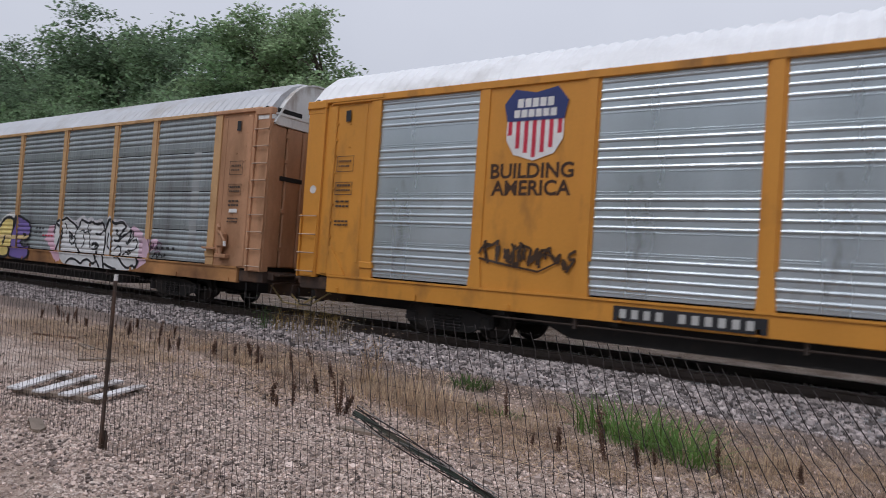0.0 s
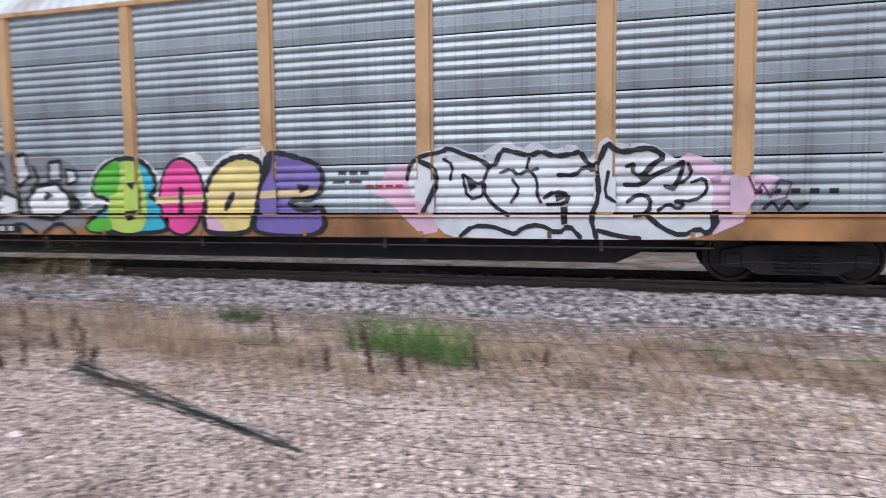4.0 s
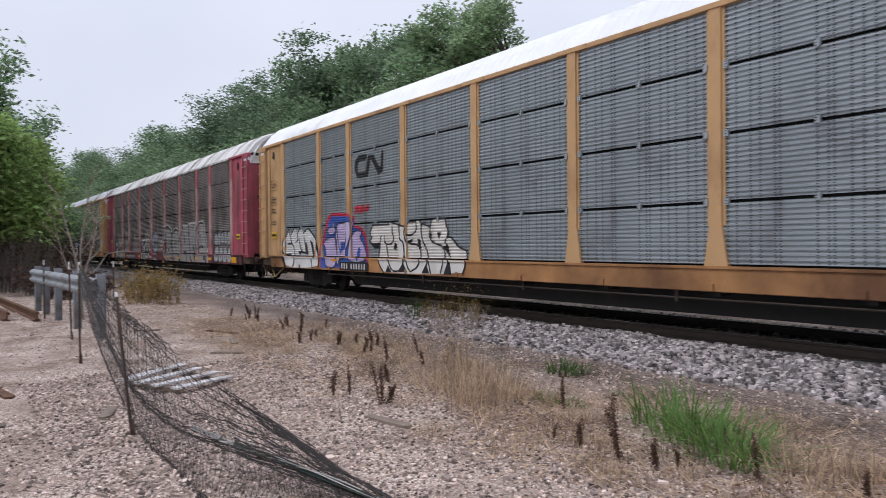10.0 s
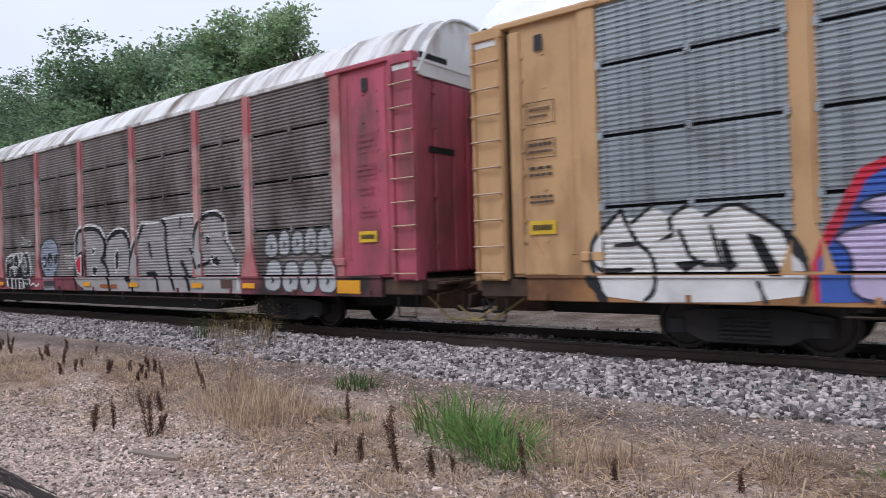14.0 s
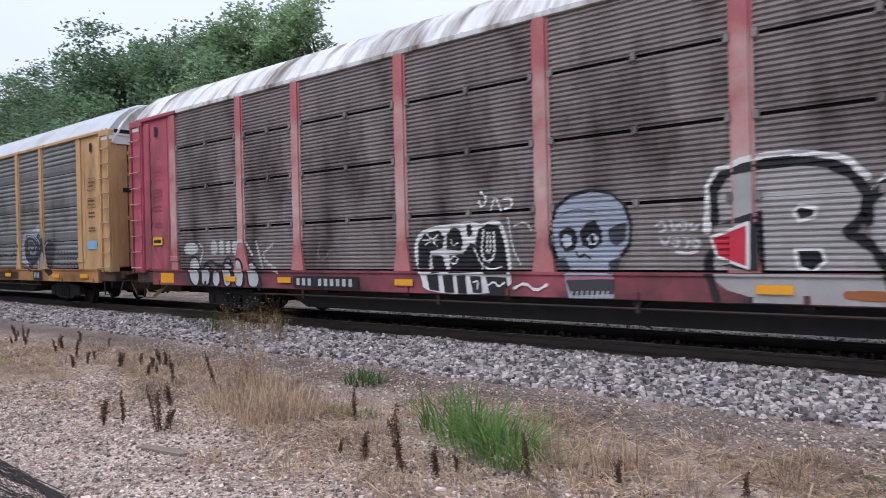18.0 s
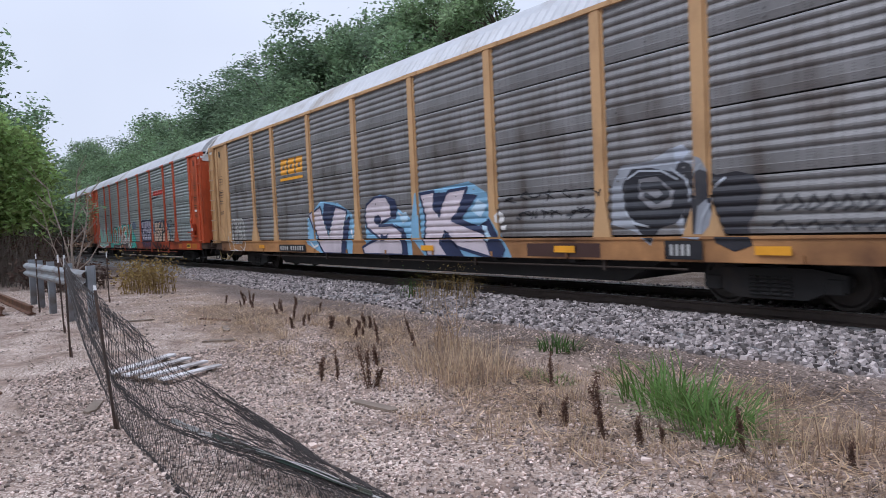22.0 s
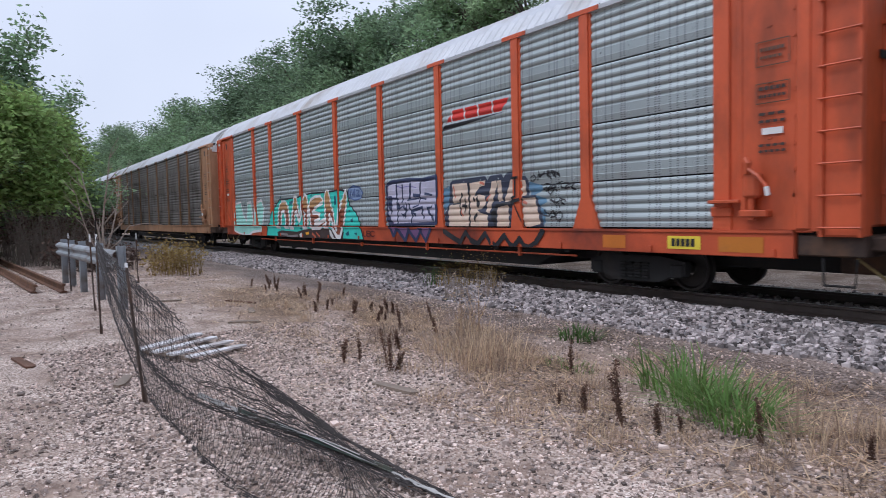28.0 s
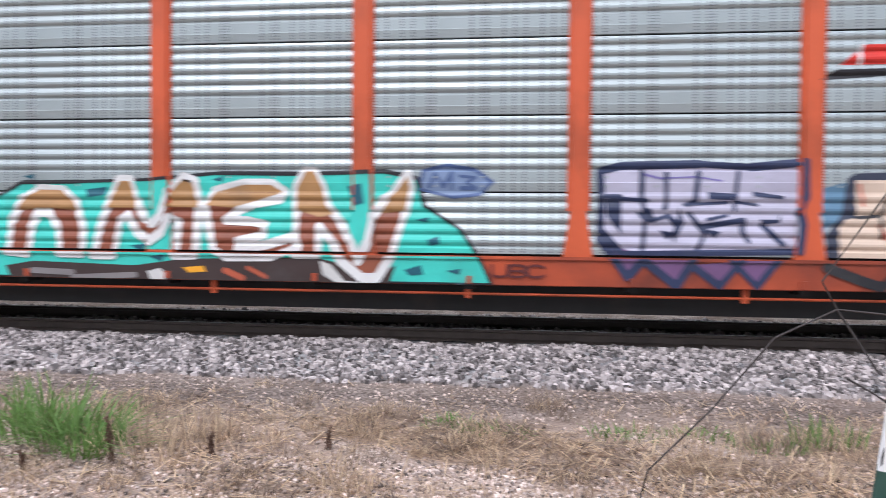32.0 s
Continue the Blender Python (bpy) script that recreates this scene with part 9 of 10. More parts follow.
drawn(car_c, "scrawl", ((12.1, 2.35), (12.2, 2.12), (12.3, 2.34), (12.36, 2.14), (12.46, 2.36), (12.5, 2.16), (12.6, 2.42)), 0.02, (0.06, 0.04, 0.03), 0.045)
drawn(car_c, "scrawl", ((12.2, 2.05), (12.4, 1.98), (12.62, 2.08)), 0.014, (0.06, 0.04, 0.03), 0.045)
part("round_label", Shape().prism(blob(13.33, 1.62, 0.15, 0.13), -1.526, -1.521, "y").mesh("round_label", M["capw"]), car_c, "worn round white label")
part("round_label", Shape().prism(blob(-13.3, 2.9, 0.09, 0.09), -1.526, -1.521, "y").mesh("round_label", M["whitewood"]), car_a, "worn round white label")

# first car: shield emblem, slogan, scrawl, plate
sh_u, sh_z = -7.95, 4.06
paint(car_a, "shield_field", [[(sh_u - 0.56, sh_z + 0.05), (sh_u - 0.56, sh_z - 0.30), (sh_u - 0.40, sh_z - 0.56), (sh_u, sh_z - 0.68), (sh_u + 0.40, sh_z - 0.56), (sh_u + 0.56, sh_z - 0.30), (sh_u + 0.56, sh_z + 0.05)]], WHITE, 0.018, "white lower field of the shield")
for i in range(7):
    u = sh_u - 0.49 + i * 0.163
    drop = 0.62 - 0.25 * abs(i - 3) / 3 - (0.16 if i in (0, 6) else 0)
    paint(car_a, "shield_stripe", [rect(u - 0.04, u + 0.04, sh_z - drop, sh_z + 0.04)], RED, 0.022)
paint(car_a, "shield_chief", [[(sh_u - 0.56, sh_z + 0.04), (sh_u + 0.56, sh_z + 0.04), (sh_u + 0.63, sh_z + 0.36), (sh_u + 0.42, sh_z + 0.62), (sh_u, sh_z + 0.54), (sh_u - 0.42, sh_z + 0.62), (sh_u - 0.63, sh_z + 0.36)]], (0.03, 0.045, 0.16), 0.026, "dark blue top of the shield")
bars(car_a, sh_u - 0.36, sh_u + 0.38, sh_z + 0.28, sh_z + 0.44, 5, WHITE, 0.030, 0.2, "shield_mark")
bars(car_a, sh_u - 0.42, sh_u + 0.44, sh_z + 0.10, sh_z + 0.24, 6, WHITE, 0.030, 0.2, "shield_mark")


def lettering(car, text, u, z, size, colour, label):
    cu = bpy.data.curves.new("lettering", "FONT")
    cu.body, cu.size, cu.align_x, cu.extrude, cu.offset, cu.resolution_u = text, size, "CENTER", 0.002, 0.010, 3
    tmp = new("lettering_source", cu)
    me = bpy.data.meshes.new_from_object(tmp.evaluated_get(bpy.context.evaluated_depsgraph_get()))
    bpy.data.objects.remove(tmp)
    me.materials.clear()
    me.materials.append(spray(*colour))
    part("lettering", me, car, label, pose(u, -1.494, z, 90))


lettering(car_a, "BUILDING", -7.98, 3.08, 0.37, (0.05, 0.022, 0.01), "dark painted word on the yellow plate")
lettering(car_a, "AMERICA", -7.98, 2.77, 0.37, (0.05, 0.022, 0.01), "dark painted word on the yellow plate")
scribble(car_a, -8.9, -7.6, 1.5, 1.95, 11, (0.05, 0.025, 0.012), 9, 0.024)
scribble(car_a, -8.3, -7.0, 1.45, 1.9, 10, (0.05, 0.025, 0.012), 10, 0.024)
drawn(car_a, "scrawl", ((-8.9, 1.6), (-8.3, 1.5), (-7.7, 1.42), (-7.3, 1.62), (-7.6, 1.75)), 0.018, (0.05, 0.025, 0.012), 0.03)
plate(car_a, -6.3, -4.0, 0.72, 0.96, (4, 6))
for c in CARS:
    for s in (-1, 1):
        u = s * 12.42
        for z, k, h in ((2.96, 5, 0.05), (2.86, 6, 0.04), (2.62, 3, 0.04), (2.52, 4, 0.04), (2.2, 4, 0.035), (2.12, 5, 0.035)):
            bars(c, u - 0.2, u + 0.2, z, z + h, k, (0.05, 0.035, 0.03) if c is not car_d else (0.27, 0.065, 0.085), 0.003, 0.2)
        paint(c, "vent_hole", [rect(u - 0.07, u + 0.07, 4.36, 4.60)], INK, 0.004, "dark vent hole near the eave")
        ink = (0.09, 0.05, 0.03) if c is not car_d else (0.26, 0.06, 0.08)
        for a, b, z0, z1 in ((-0.24, 0.24, 3.28, 3.62), (-0.24, 0.24, 2.78, 3.06)):
            paint(c, "stencil_frame", [rect(u + a, u + b, z0, z0 + 0.014), rect(u + a, u + b, z1 - 0.014, z1), rect(u + a, u + a + 0.014, z0 + 0.014, z1 - 0.014), rect(u + b - 0.014, u + b, z0 + 0.014, z1 - 0.014)], ink, 0.004, level=True)
        bars(c, u - 0.18, u + 0.18, 3.48, 3.53, 6, ink, 0.004, 0.25)
        bars(c, u - 0.18, u + 0.14, 3.38, 3.42, 5, ink, 0.004, 0.25)
        if c in (car_c, car_d):
            paint(c, "yellow_label", [rect(u - 0.22, u + 0.22, 1.66, 1.86)], (0.70, 0.45, 0.03), 0.004, "yellow warning label")
            bars(c, u - 0.17, u + 0.17, 1.72, 1.80, 6, INK, 0.008)
        if c in (car_b, car_f):
            paint(c, "white_label", [rect(u - 0.15, u + 0.15, 2.36, 2.45)], WHITE, 0.004, "small white label")


# ---- fence, posts and scrap ----
def fence_mesh(name, lines, step, rows, r, jitter=0.01, material=None):
    """Woven wire between foot and head lines given at stations along the run; each wire a thin tube."""
    foot, head = [Vector(a) for a, b in lines], [Vector(b) for a, b in lines]
    run = [0.0]
    for i in range(1, len(foot)):
        run.append(run[-1] + max((foot[i] - foot[i - 1]).length, (head[i] - head[i - 1]).length))
    n = max(2, int(run[-1] / step))

    def at(pts, d):
        for i in range(1, len(run)):
            if d <= run[i] + 1e-6:
                t = (d - run[i - 1]) / (run[i] - run[i - 1])
                return pts[i - 1].lerp(pts[i], t)
        return pts[-1]

    grid = []
    for i in range(n + 1):
        a, b = at(foot, run[-1] * i / n), at(head, run[-1] * i / n)
        grid.append([a.lerp(b, (j / rows) ** 1.15) + Vector(rng.normal(0, jitter, 3)) * (0.3 + 0.7 * math.sin(3.14 * j / rows)) for j in range(rows + 1)])
    sh = Shape()
    for g in grid:
        sh.tube(g, r, 3, cap=False)
    for j in range(rows + 1):
        sh.tube([g[j] for g in grid], r * 1.15, 3, cap=False)
    return sh.mesh(name, material or M["wire"], fix=False)


def t_post(label, x, y, height, tip, shaft, lean_x=0.0, lean_y=0.0, m=None, anchor=True):
    """A studded steel T-post with a white tip."""
    root = thing("t_post", label, "fence post", m or pose(x, y, float(ground_z(x, y)) - 0.02, lean_x, lean_y, 0), "steel fence posts")
    sec = [(-0.0135, -0.013), (0.0135, -0.013), (0.0135, -0.009), (0.003, -0.009), (0.003, 0.012), (-0.003, 0.012), (-0.003, -0.009), (-0.0135, -0.009)]
    part("shaft", Shape().prism(sec, 0, height - tip, "z").mesh("shaft", shaft), root)
    if tip:
        part("painted_tip", Shape().prism(sec, height - tip, height, "z").mesh("painted_tip", M["postwhite"]), root, "white-painted tip")
    stud = Shape().prism([(-0.005, -0.010), (0.005, -0.010), (0.003, 0.008), (-0.003, 0.008)], -0.020, -0.014, "y").mesh("stud", shaft)
    stud_white = Shape().prism([(-0.0032, -0.006), (0.0032, -0.006), (0.0018, 0.005), (-0.0018, 0.005)], -0.019, -0.013, "y").mesh("painted_stud", M["postwhite"])
    for i in range(int((height - tip) / 0.055) - 6):
        part("stud", stud, root, at=pose(0, 0, height - tip - 0.03 - 0.055 * i))
    for i in range(int(tip / 0.041)):
        part("painted_stud", stud_white, root, at=pose(0.002, 0, height - 0.042 - 0.041 * i, 0, 18, 0))
    if anchor:
        part("anchor_plate", Shape().prism([(-0.05, 0.0), (0.05, 0.0), (0.05, 0.12), (0.03, 0.16), (-0.03, 0.16), (-0.05, 0.12)], 0.018, 0.022, "y").mesh("anchor_plate", shaft), root)
    return root


near_post = t_post("green steel fence post with a white tip beside the sagging wire", 0.245, 0.745, 1.545, 0.128, M["postgreen"], 0.5, 7.0)
for x, z, w, h in ((0.0005, 1.531, 0.0055, 0.0035), (0.0095, 1.532, 0.004, 0.003), (0.0105, 1.514, 0.005, 0.0014), (-0.0125, 1.43, 0.002, 0.018)):
    part("paint_chip", Shape().prism([(x - w / 2, z), (x - w / 6, z - h / 2), (x + w / 2, z - h / 3), (x + w / 3, z + h / 2), (x - w / 4, z + h / 3)], -0.0134, -0.0128, "y").mesh("paint_chip", M["wire"]), near_post, "bare steel where the paint chipped")
part("tie_wire", Shape().tube([(-0.0085, -0.0145, 1.543), (-0.0095, -0.0147, 1.51), (-0.0105, -0.015, 1.478), (-0.0085, -0.0145, 1.45), (-0.005, -0.014, 1.42)], 0.0006, 5).mesh("tie_wire", M["wire"], fix=False), near_post, "thin dark tie wire")
part("tie_wire", Shape().tube([(-0.052, -0.012, 1.495), (-0.030, -0.014, 1.486), (-0.0125, -0.0158, 1.477), (0.004, -0.0152, 1.473), (0.0135, -0.015, 1.474), (0.03, -0.006, 1.476), (0.045, 0.002, 1.474)], 0.001, 5).mesh("tie_wire", M["wire"], fix=False), near_post, "thin dark tie wire")
leaning_post = t_post("brown rusty steel fence post holding the torn wire", -6.62, 1.22, 1.40, 0.05, M["postbrown"], 0, 1.0)
t_post("thin dark steel fence post with a white tip", -10.95, 1.42, 1.46, 0.16, M["postbrown"], 0, 0.5)
t_post("thin dark steel fence post with a white tip", -13.9, 1.70, 1.42, 0.14, M["postbrown"], 1, -1.0)
t_post("thin dark steel fence post with a white tip", -18.6, 1.75, 1.40, 0.12, M["postbrown"], 0, 0.5)
t_post("thin dark steel fence post with a white tip", -19.2, 3.35, 1.30, 0.15, M["postbrown"], 0, 0.5)
t_post("green steel fence post further along the standing wire", 3.3, 0.62, 1.5, 0.14, M["postgreen"])
lo, hi = Vector((-3.21, 2.10, 0.05)), Vector((-4.15, 1.12, 0.83))
pulled_post = t_post("fallen green steel fence post pulled out and leaning in the wire", 0, 0, 1.38, 0, M["postgrey"], m=Matrix.Translation(lo) @ (hi - lo).to_track_quat("Z", "Y").to_matrix().to_4x4(), anchor=False)

for i in range(7):
    ph = 0.9 * i
    wrap = [(0.028 * math.cos(ph + 5 * t) + 0.03 * math.sin(3 * t + i), 0.028 * math.sin(ph + 5 * t) + 0.02 * math.cos(4 * t + i), 0.1 + 1.28 * t) for t in np.linspace(0, 1, 22)]
    part("wrapped_wire", Shape().tube(wrap, 0.0036, 4).mesh("wrapped_wire", M["wiregalv"] if i % 3 == 0 else M["wire"], fix=False), pulled_post, "fence wire tangled round the post")


torn = thing("torn_wire_fence", "rusty woven wire fence collapsing beside its pulled-out post", "fence")
FOOT_UP = ((-4.35, -10.95, 1.42, 0), (0.0, -6.62, 1.22, 0), (2.7, -3.95, 1.05, 0), (4.2, -2.47, 0.96, 0), (5.2, -1.48, 0.90, 0), (6.2, -0.49, 0.84, 0), (7.0, 0.30, 0.79, 0))
# collapsed: its foot on the ground, the bundled wires of its middle, and its upper edge, each by the run along it
FOOT_DOWN = ((-4.35, -10.95, 1.42, 1.10), (-1.4, -7.98, 1.2, 0.55), (0.0, -6.62, 1.25, 0.03), (2.3, -5.0, 1.23, 0.0), (3.3, -4.2, 1.22, 0.0), (4.4, -3.7, 1.3, 0.0), (5.2, -3.4, 1.5, 0.0), (6.0, -3.2, 1.75, 0.0), (7.0, -3.0, 2.05, 0.0))
BUNDLE = ((-4.35, -10.95, 1.42, 1.28), (-1.4, -8.4, 1.21, 0.95), (0.0, -6.86, 1.27, 0.30), (1.2, -5.81, 1.36, 0.22), (2.3, -5.09, 1.46, 0.25), (3.3, -4.64, 1.62, 0.22), (4.4, -4.26, 1.81, 0.16), (5.2, -3.95, 1.97, 0.10), (6.0, -3.66, 2.06, 0.07), (7.0, -3.22, 2.19, 0.03))
HEAD_DOWN = ((-4.35, -10.95, 1.42, 1.42), (-1.4, -9.0, 1.25, 1.30), (0.0, -7.0, 1.28, 1.08), (1.2, -5.5, 1.36, 0.80), (2.3, -5.05, 1.58, 0.60), (3.3, -4.8, 1.80, 0.40), (4.4, -4.48, 1.94, 0.25), (5.2, -4.12, 2.05, 0.15), (6.0, -3.68, 2.14, 0.08), (7.0, -3.24, 2.23, 0.04))
WIRES = []


def along(table, u):
    us = [p[0] for p in table]
    return np.array([np.interp(u, us, [p[k] for p in table]) for k in (1, 2, 3)])


def on_fence(u, f, g, down, slip=0.0):
    """Place on the fence at run u, at share f of its height while it stands (down 0), at share g of its fold, slid along it by slip, once it lies (down 1)."""
    a = along(FOOT_UP, u)
    sag = math.sin(math.pi * min(1, max(0, u / 7.0)))
    lean = float(np.interp(u, (0, 2.7, 4.5, 5.6, 6.2, 6.7, 7.0), (0.05, 0.12, 0.22, 0.60, 0.60, 0.42, 0.0)))
    up = a + np.array((-0.06 * sag * f - lean * f * f, 0, (1.37 - 0.03 * sag) * f))
    w = u + slip
    low = along(FOOT_DOWN, w) * (1 - 2 * g) + along(BUNDLE, w) * 2 * g if g < 0.5 else along(BUNDLE, w) * (2 - 2 * g) + along(HEAD_DOWN, w) * (2 * g - 1)
    return Vector(up + (low - up) * down)


def slid_end(e0, f, g, length):
    """The other end of a stay that keeps its length by sliding along the fold."""
    for k in range(40):
        e1 = (e0[0], f, g, e0[3] - 0.03 * k)
        if (on_fence(*e1[:3], 1, e1[3]) - on_fence(*e0[:3], 1, e0[3])).length > length:
            break
    return e1


def wire_piece(name, length, r, material, seed):
    """One slightly wavy wire along local z."""
    w = np.random.default_rng(seed)
    n = 7
    pts = [(w.normal(0, 0.006) * (0 < i < n - 1), w.normal(0, 0.006) * (0 < i < n - 1), length * i / (n - 1)) for i in range(n)]
    return Shape().tube(pts, r, 4).mesh(name, material, fix=False)


def wire_pose(a, b):
    return Matrix.Translation(a) @ (b - a).to_track_quat("Z", "Y").to_matrix().to_4x4()


stay_meshes = [wire_piece("stay_wire", 0.475, 0.0019, M["wire"], 40 + i) for i in range(5)]
for i in range(168):
    u = -4.3 + 0.067 * i + rng.normal(0, 0.004)
    end = (u, 0.0, 0.0, 0.25 * max(0.0, min(1.0, u / 3)))
    for f in (0.333, 0.667, 1.0):
        start, end = end, slid_end(end, f, f, 0.475)
        WIRES.append((part("stay_wire", stay_meshes[i % 5], torn), start, end))
FOLDS = (0.02, 0.09, 0.17, 0.25, 0.33, 0.40, 0.46, 0.48, 0.50, 0.52, 0.55, 0.60, 0.66, 0.72, 0.79, 0.86, 0.92, 0.96, 1.0)
for j, g in enumerate(FOLDS):
    f = 0.01 + 0.99 * j / (len(FOLDS) - 1)
    bundled = 0.4 < g < 0.6
    for i in range(19):
        e0, e1 = (-4.35 + 0.6 * i, f, g), (-4.35 + 0.6 * (i + 1), f, g)
        length = max((on_fence(*e1, d) - on_fence(*e0, d)).length for d in (0, 1))
        WIRES.append((part("line_wire", wire_piece("line_wire", length, 0.0012 if bundled else 0.0006, M["wire"], 100 + 20 * j + i), torn), e0, e1))
# wires that lie slack in the gravel along its foot and are drawn up with the fold
long_slack = [wire_piece("slack_wire", 0.60, 0.0034, M["wire"], 70 + i) for i in range(4)]
for i in range(480):
    u = rng.uniform(-3.2, 6.2) if i % 4 else rng.uniform(-3.2, 0.5)
    g = (rng.uniform(0.45, 0.56), rng.uniform(0.9, 1.0), rng.uniform(0.55, 1.0), rng.uniform(0.46, 0.54), rng.uniform(0.56, 0.95), rng.uniform(0.0, 0.06))[i % 6]
    WIRES.append((part("slack_wire", long_slack[i % 4], torn, "dark slack wire drawn along the fold"), (u, -0.02, g), (u + 0.8, -0.02, g + rng.normal(0, 0.012))))
for k in range(3):
    for i in range(9):
        u, g = 1.7 + 0.6 * i, 0.535 + 0.012 * k
        strand = wire_piece("pale_strand", 0.46, 0.0075, M["wiregalv"], 300 + 10 * k + i)
        WIRES.append((part("pale_strand", strand, torn, "pale grey twisted strand lying on the fold"), (u, -0.02, g), (u + 0.6, -0.02, g)))
standing = thing("wire_fence", "woven wire fence still standing along the lot", "fence")
part("wire_mesh", fence_mesh("wire_mesh", [((0.30, 0.77, 0.0), (0.40, 0.78, 1.28)), ((1.8, 0.72, 0.0), (1.8, 0.7, 1.36)), ((3.3, 0.65, 0), (3.3, 0.65, 1.36))], 0.075, 11, 0.0018, 0.006), standing)
for pts in (((0.80, 0.9, 1.70), (0.556, 0.9, 1.676), (0.501, 0.9, 1.66), (0.427, 0.9, 1.549), (0.444, 0.9, 1.517), (0.48, 0.88, 1.45)), ((0.9, 0.9, 1.47), (0.561, 0.9, 1.498), (0.5, 0.9, 1.512), (0.444, 0.9, 1.517), (0.377, 0.9, 1.483), (0.307, 0.9, 1.396), (0.236, 0.9, 1.321), (0.2, 0.88, 1.2)), ((0.52, 0.9, 1.56), (0.50, 0.86, 1.45), (0.49, 0.84, 1.2), (0.48, 0.8, 0.9))):
    part("loose_wire", Shape().tube(pts, 0.0012, 4).mesh("loose_wire", M["wire"]), standing)
# roadside rail and scrap
guard = thing("guardrail", "weathered galvanised guardrail with steel posts", "guardrail")
wsec = [(0.0, 0.175), (0.045, 0.145), (0.08, 0.11), (0.08, 0.07), (0.02, 0.025), (0.02, -0.025), (0.08, -0.07), (0.08, -0.11), (0.045, -0.145), (0.0, -0.175)]
sec = [(-a, b) for a, b in wsec] + [(-a + 0.006, b) for a, b in reversed(wsec)]
part("beam", Shape().prism(sec, -7.2, 0.12).mesh("beam", M["guard"]), guard, at=pose(-13.66, 2.05, 0.93, rz=2.6))
gp = Shape().prism([(-0.07, -0.07), (0.07, -0.07), (0.07, -0.06), (0.008, -0.06), (0.008, 0.06), (0.07, 0.06), (0.07, 0.07), (-0.07, 0.07), (-0.07, 0.06), (-0.008, 0.06), (-0.008, -0.06), (-0.07, -0.06)], -0.05, 1.18, "z").mesh("post", M["guard"])
for x in (-13.72, -15.8, -17.9, -19.5, -20.75):
    part("post", gp, guard, at=pose(x, 2.15 + 0.0454 * (x + 13.72), 0, rz=2.6))
rusty = [(a, b + 0.17) for a, b in prof]
for x0, y0, x1, y1, tip in ((-18.0, 1.55, -35.5, 0.45, 0), (-18.4, 0.98, -35.0, -0.05, 14)):
    ob = thing("scrap_rail", "long rusty steel rail lying on the gravel", "rail", pose(x0, y0, 0.01, tip, 0, math.degrees(math.atan2(y1 - y0, x1 - x0))), "scrap rails")
    part("rail_bar", Shape().prism([(a * 1.15, b * 1.15) for a, b in rusty], 0, math.hypot(x1 - x0, y1 - y0)).mesh("rail_bar", M["rust"]), ob)
pal = thing("pallet_boards", "white-painted slatted boards lying on the gravel", "pallet", pose(-8.52, 1.76, 0.0, 0, 0, 0))
for i, (x0, y0, x1, y1, w) in enumerate(((-8.94, 1.58, -9.55, 2.46, 0.14), (-8.64, 1.68, -9.18, 2.56, 0.13), (-8.36, 1.80, -8.80, 2.66, 0.14), (-8.07, 1.94, -8.44, 2.72, 0.12))):
    ln = math.hypot(x1 - x0, y1 - y0)
    b = Shape().prism([(0, -w / 2), (ln * 0.97, -w / 2), (ln, -w / 6), (ln * 0.98, w / 2), (0.015, w / 2)], 0, 0.022, "z").mesh("board", M["whitewood"])
    part("board", b, pal, at=pose(x0 + 8.52, y0 - 1.76, 0.062, rng.uniform(-2, 2), -0.8 + 0.5 * i, math.degrees(math.atan2(y1 - y0, x1 - x0))))
for d in (0.1, 0.85):
    x0, y0, x1, y1 = -8.94 - 0.61 * d, 1.58 + 0.88 * d, -8.07 - 0.37 * d, 1.94 + 0.78 * d
    ln = math.hypot(x1 - x0, y1 - y0)
    b = Shape().box(-0.05, ln + 0.06, -0.03, 0.03, 0, 0.05, 0.005).mesh("stringer", M["wood"])
    part("stringer", b, pal, at=pose(x0 + 8.52, y0 - 1.76, 0.012, 0, 0, math.degrees(math.atan2(y1 - y0, x1 - x0))))
for i, (x, y, ln, a) in enumerate(((-13.3, 4.2, 0.9, 20), (-11.8, 3.9, 0.7, -15), (-10.6, 3.4, 0.5, 60), (-9.3, 0.4, 0.8, 10), (-10.2, -0.6, 0.9, 35), (-7.6, 1.2, 0.5, -20), (-12.0, -0.4, 1.1, 5), (-5.6, 3.25, 0.6, 12), (-14.5, 3.1, 0.5, 70))):
    ob = thing("wood_scrap", "splintered weathered board scrap on the gravel", "board", pose(x, y, float(ground_z(x, y)) + 0.005, 0, 0, a), "wood scraps")
    part("plank", Shape().prism([(-ln / 2, -0.05), (ln / 2 - 0.05, -0.06), (ln / 2, 0.0), (ln / 2 - 0.08, 0.05), (-ln / 2 + 0.04, 0.045)], 0, 0.028, "z").mesh("plank", M["wood"] if i % 3 else M["rust"]), ob)


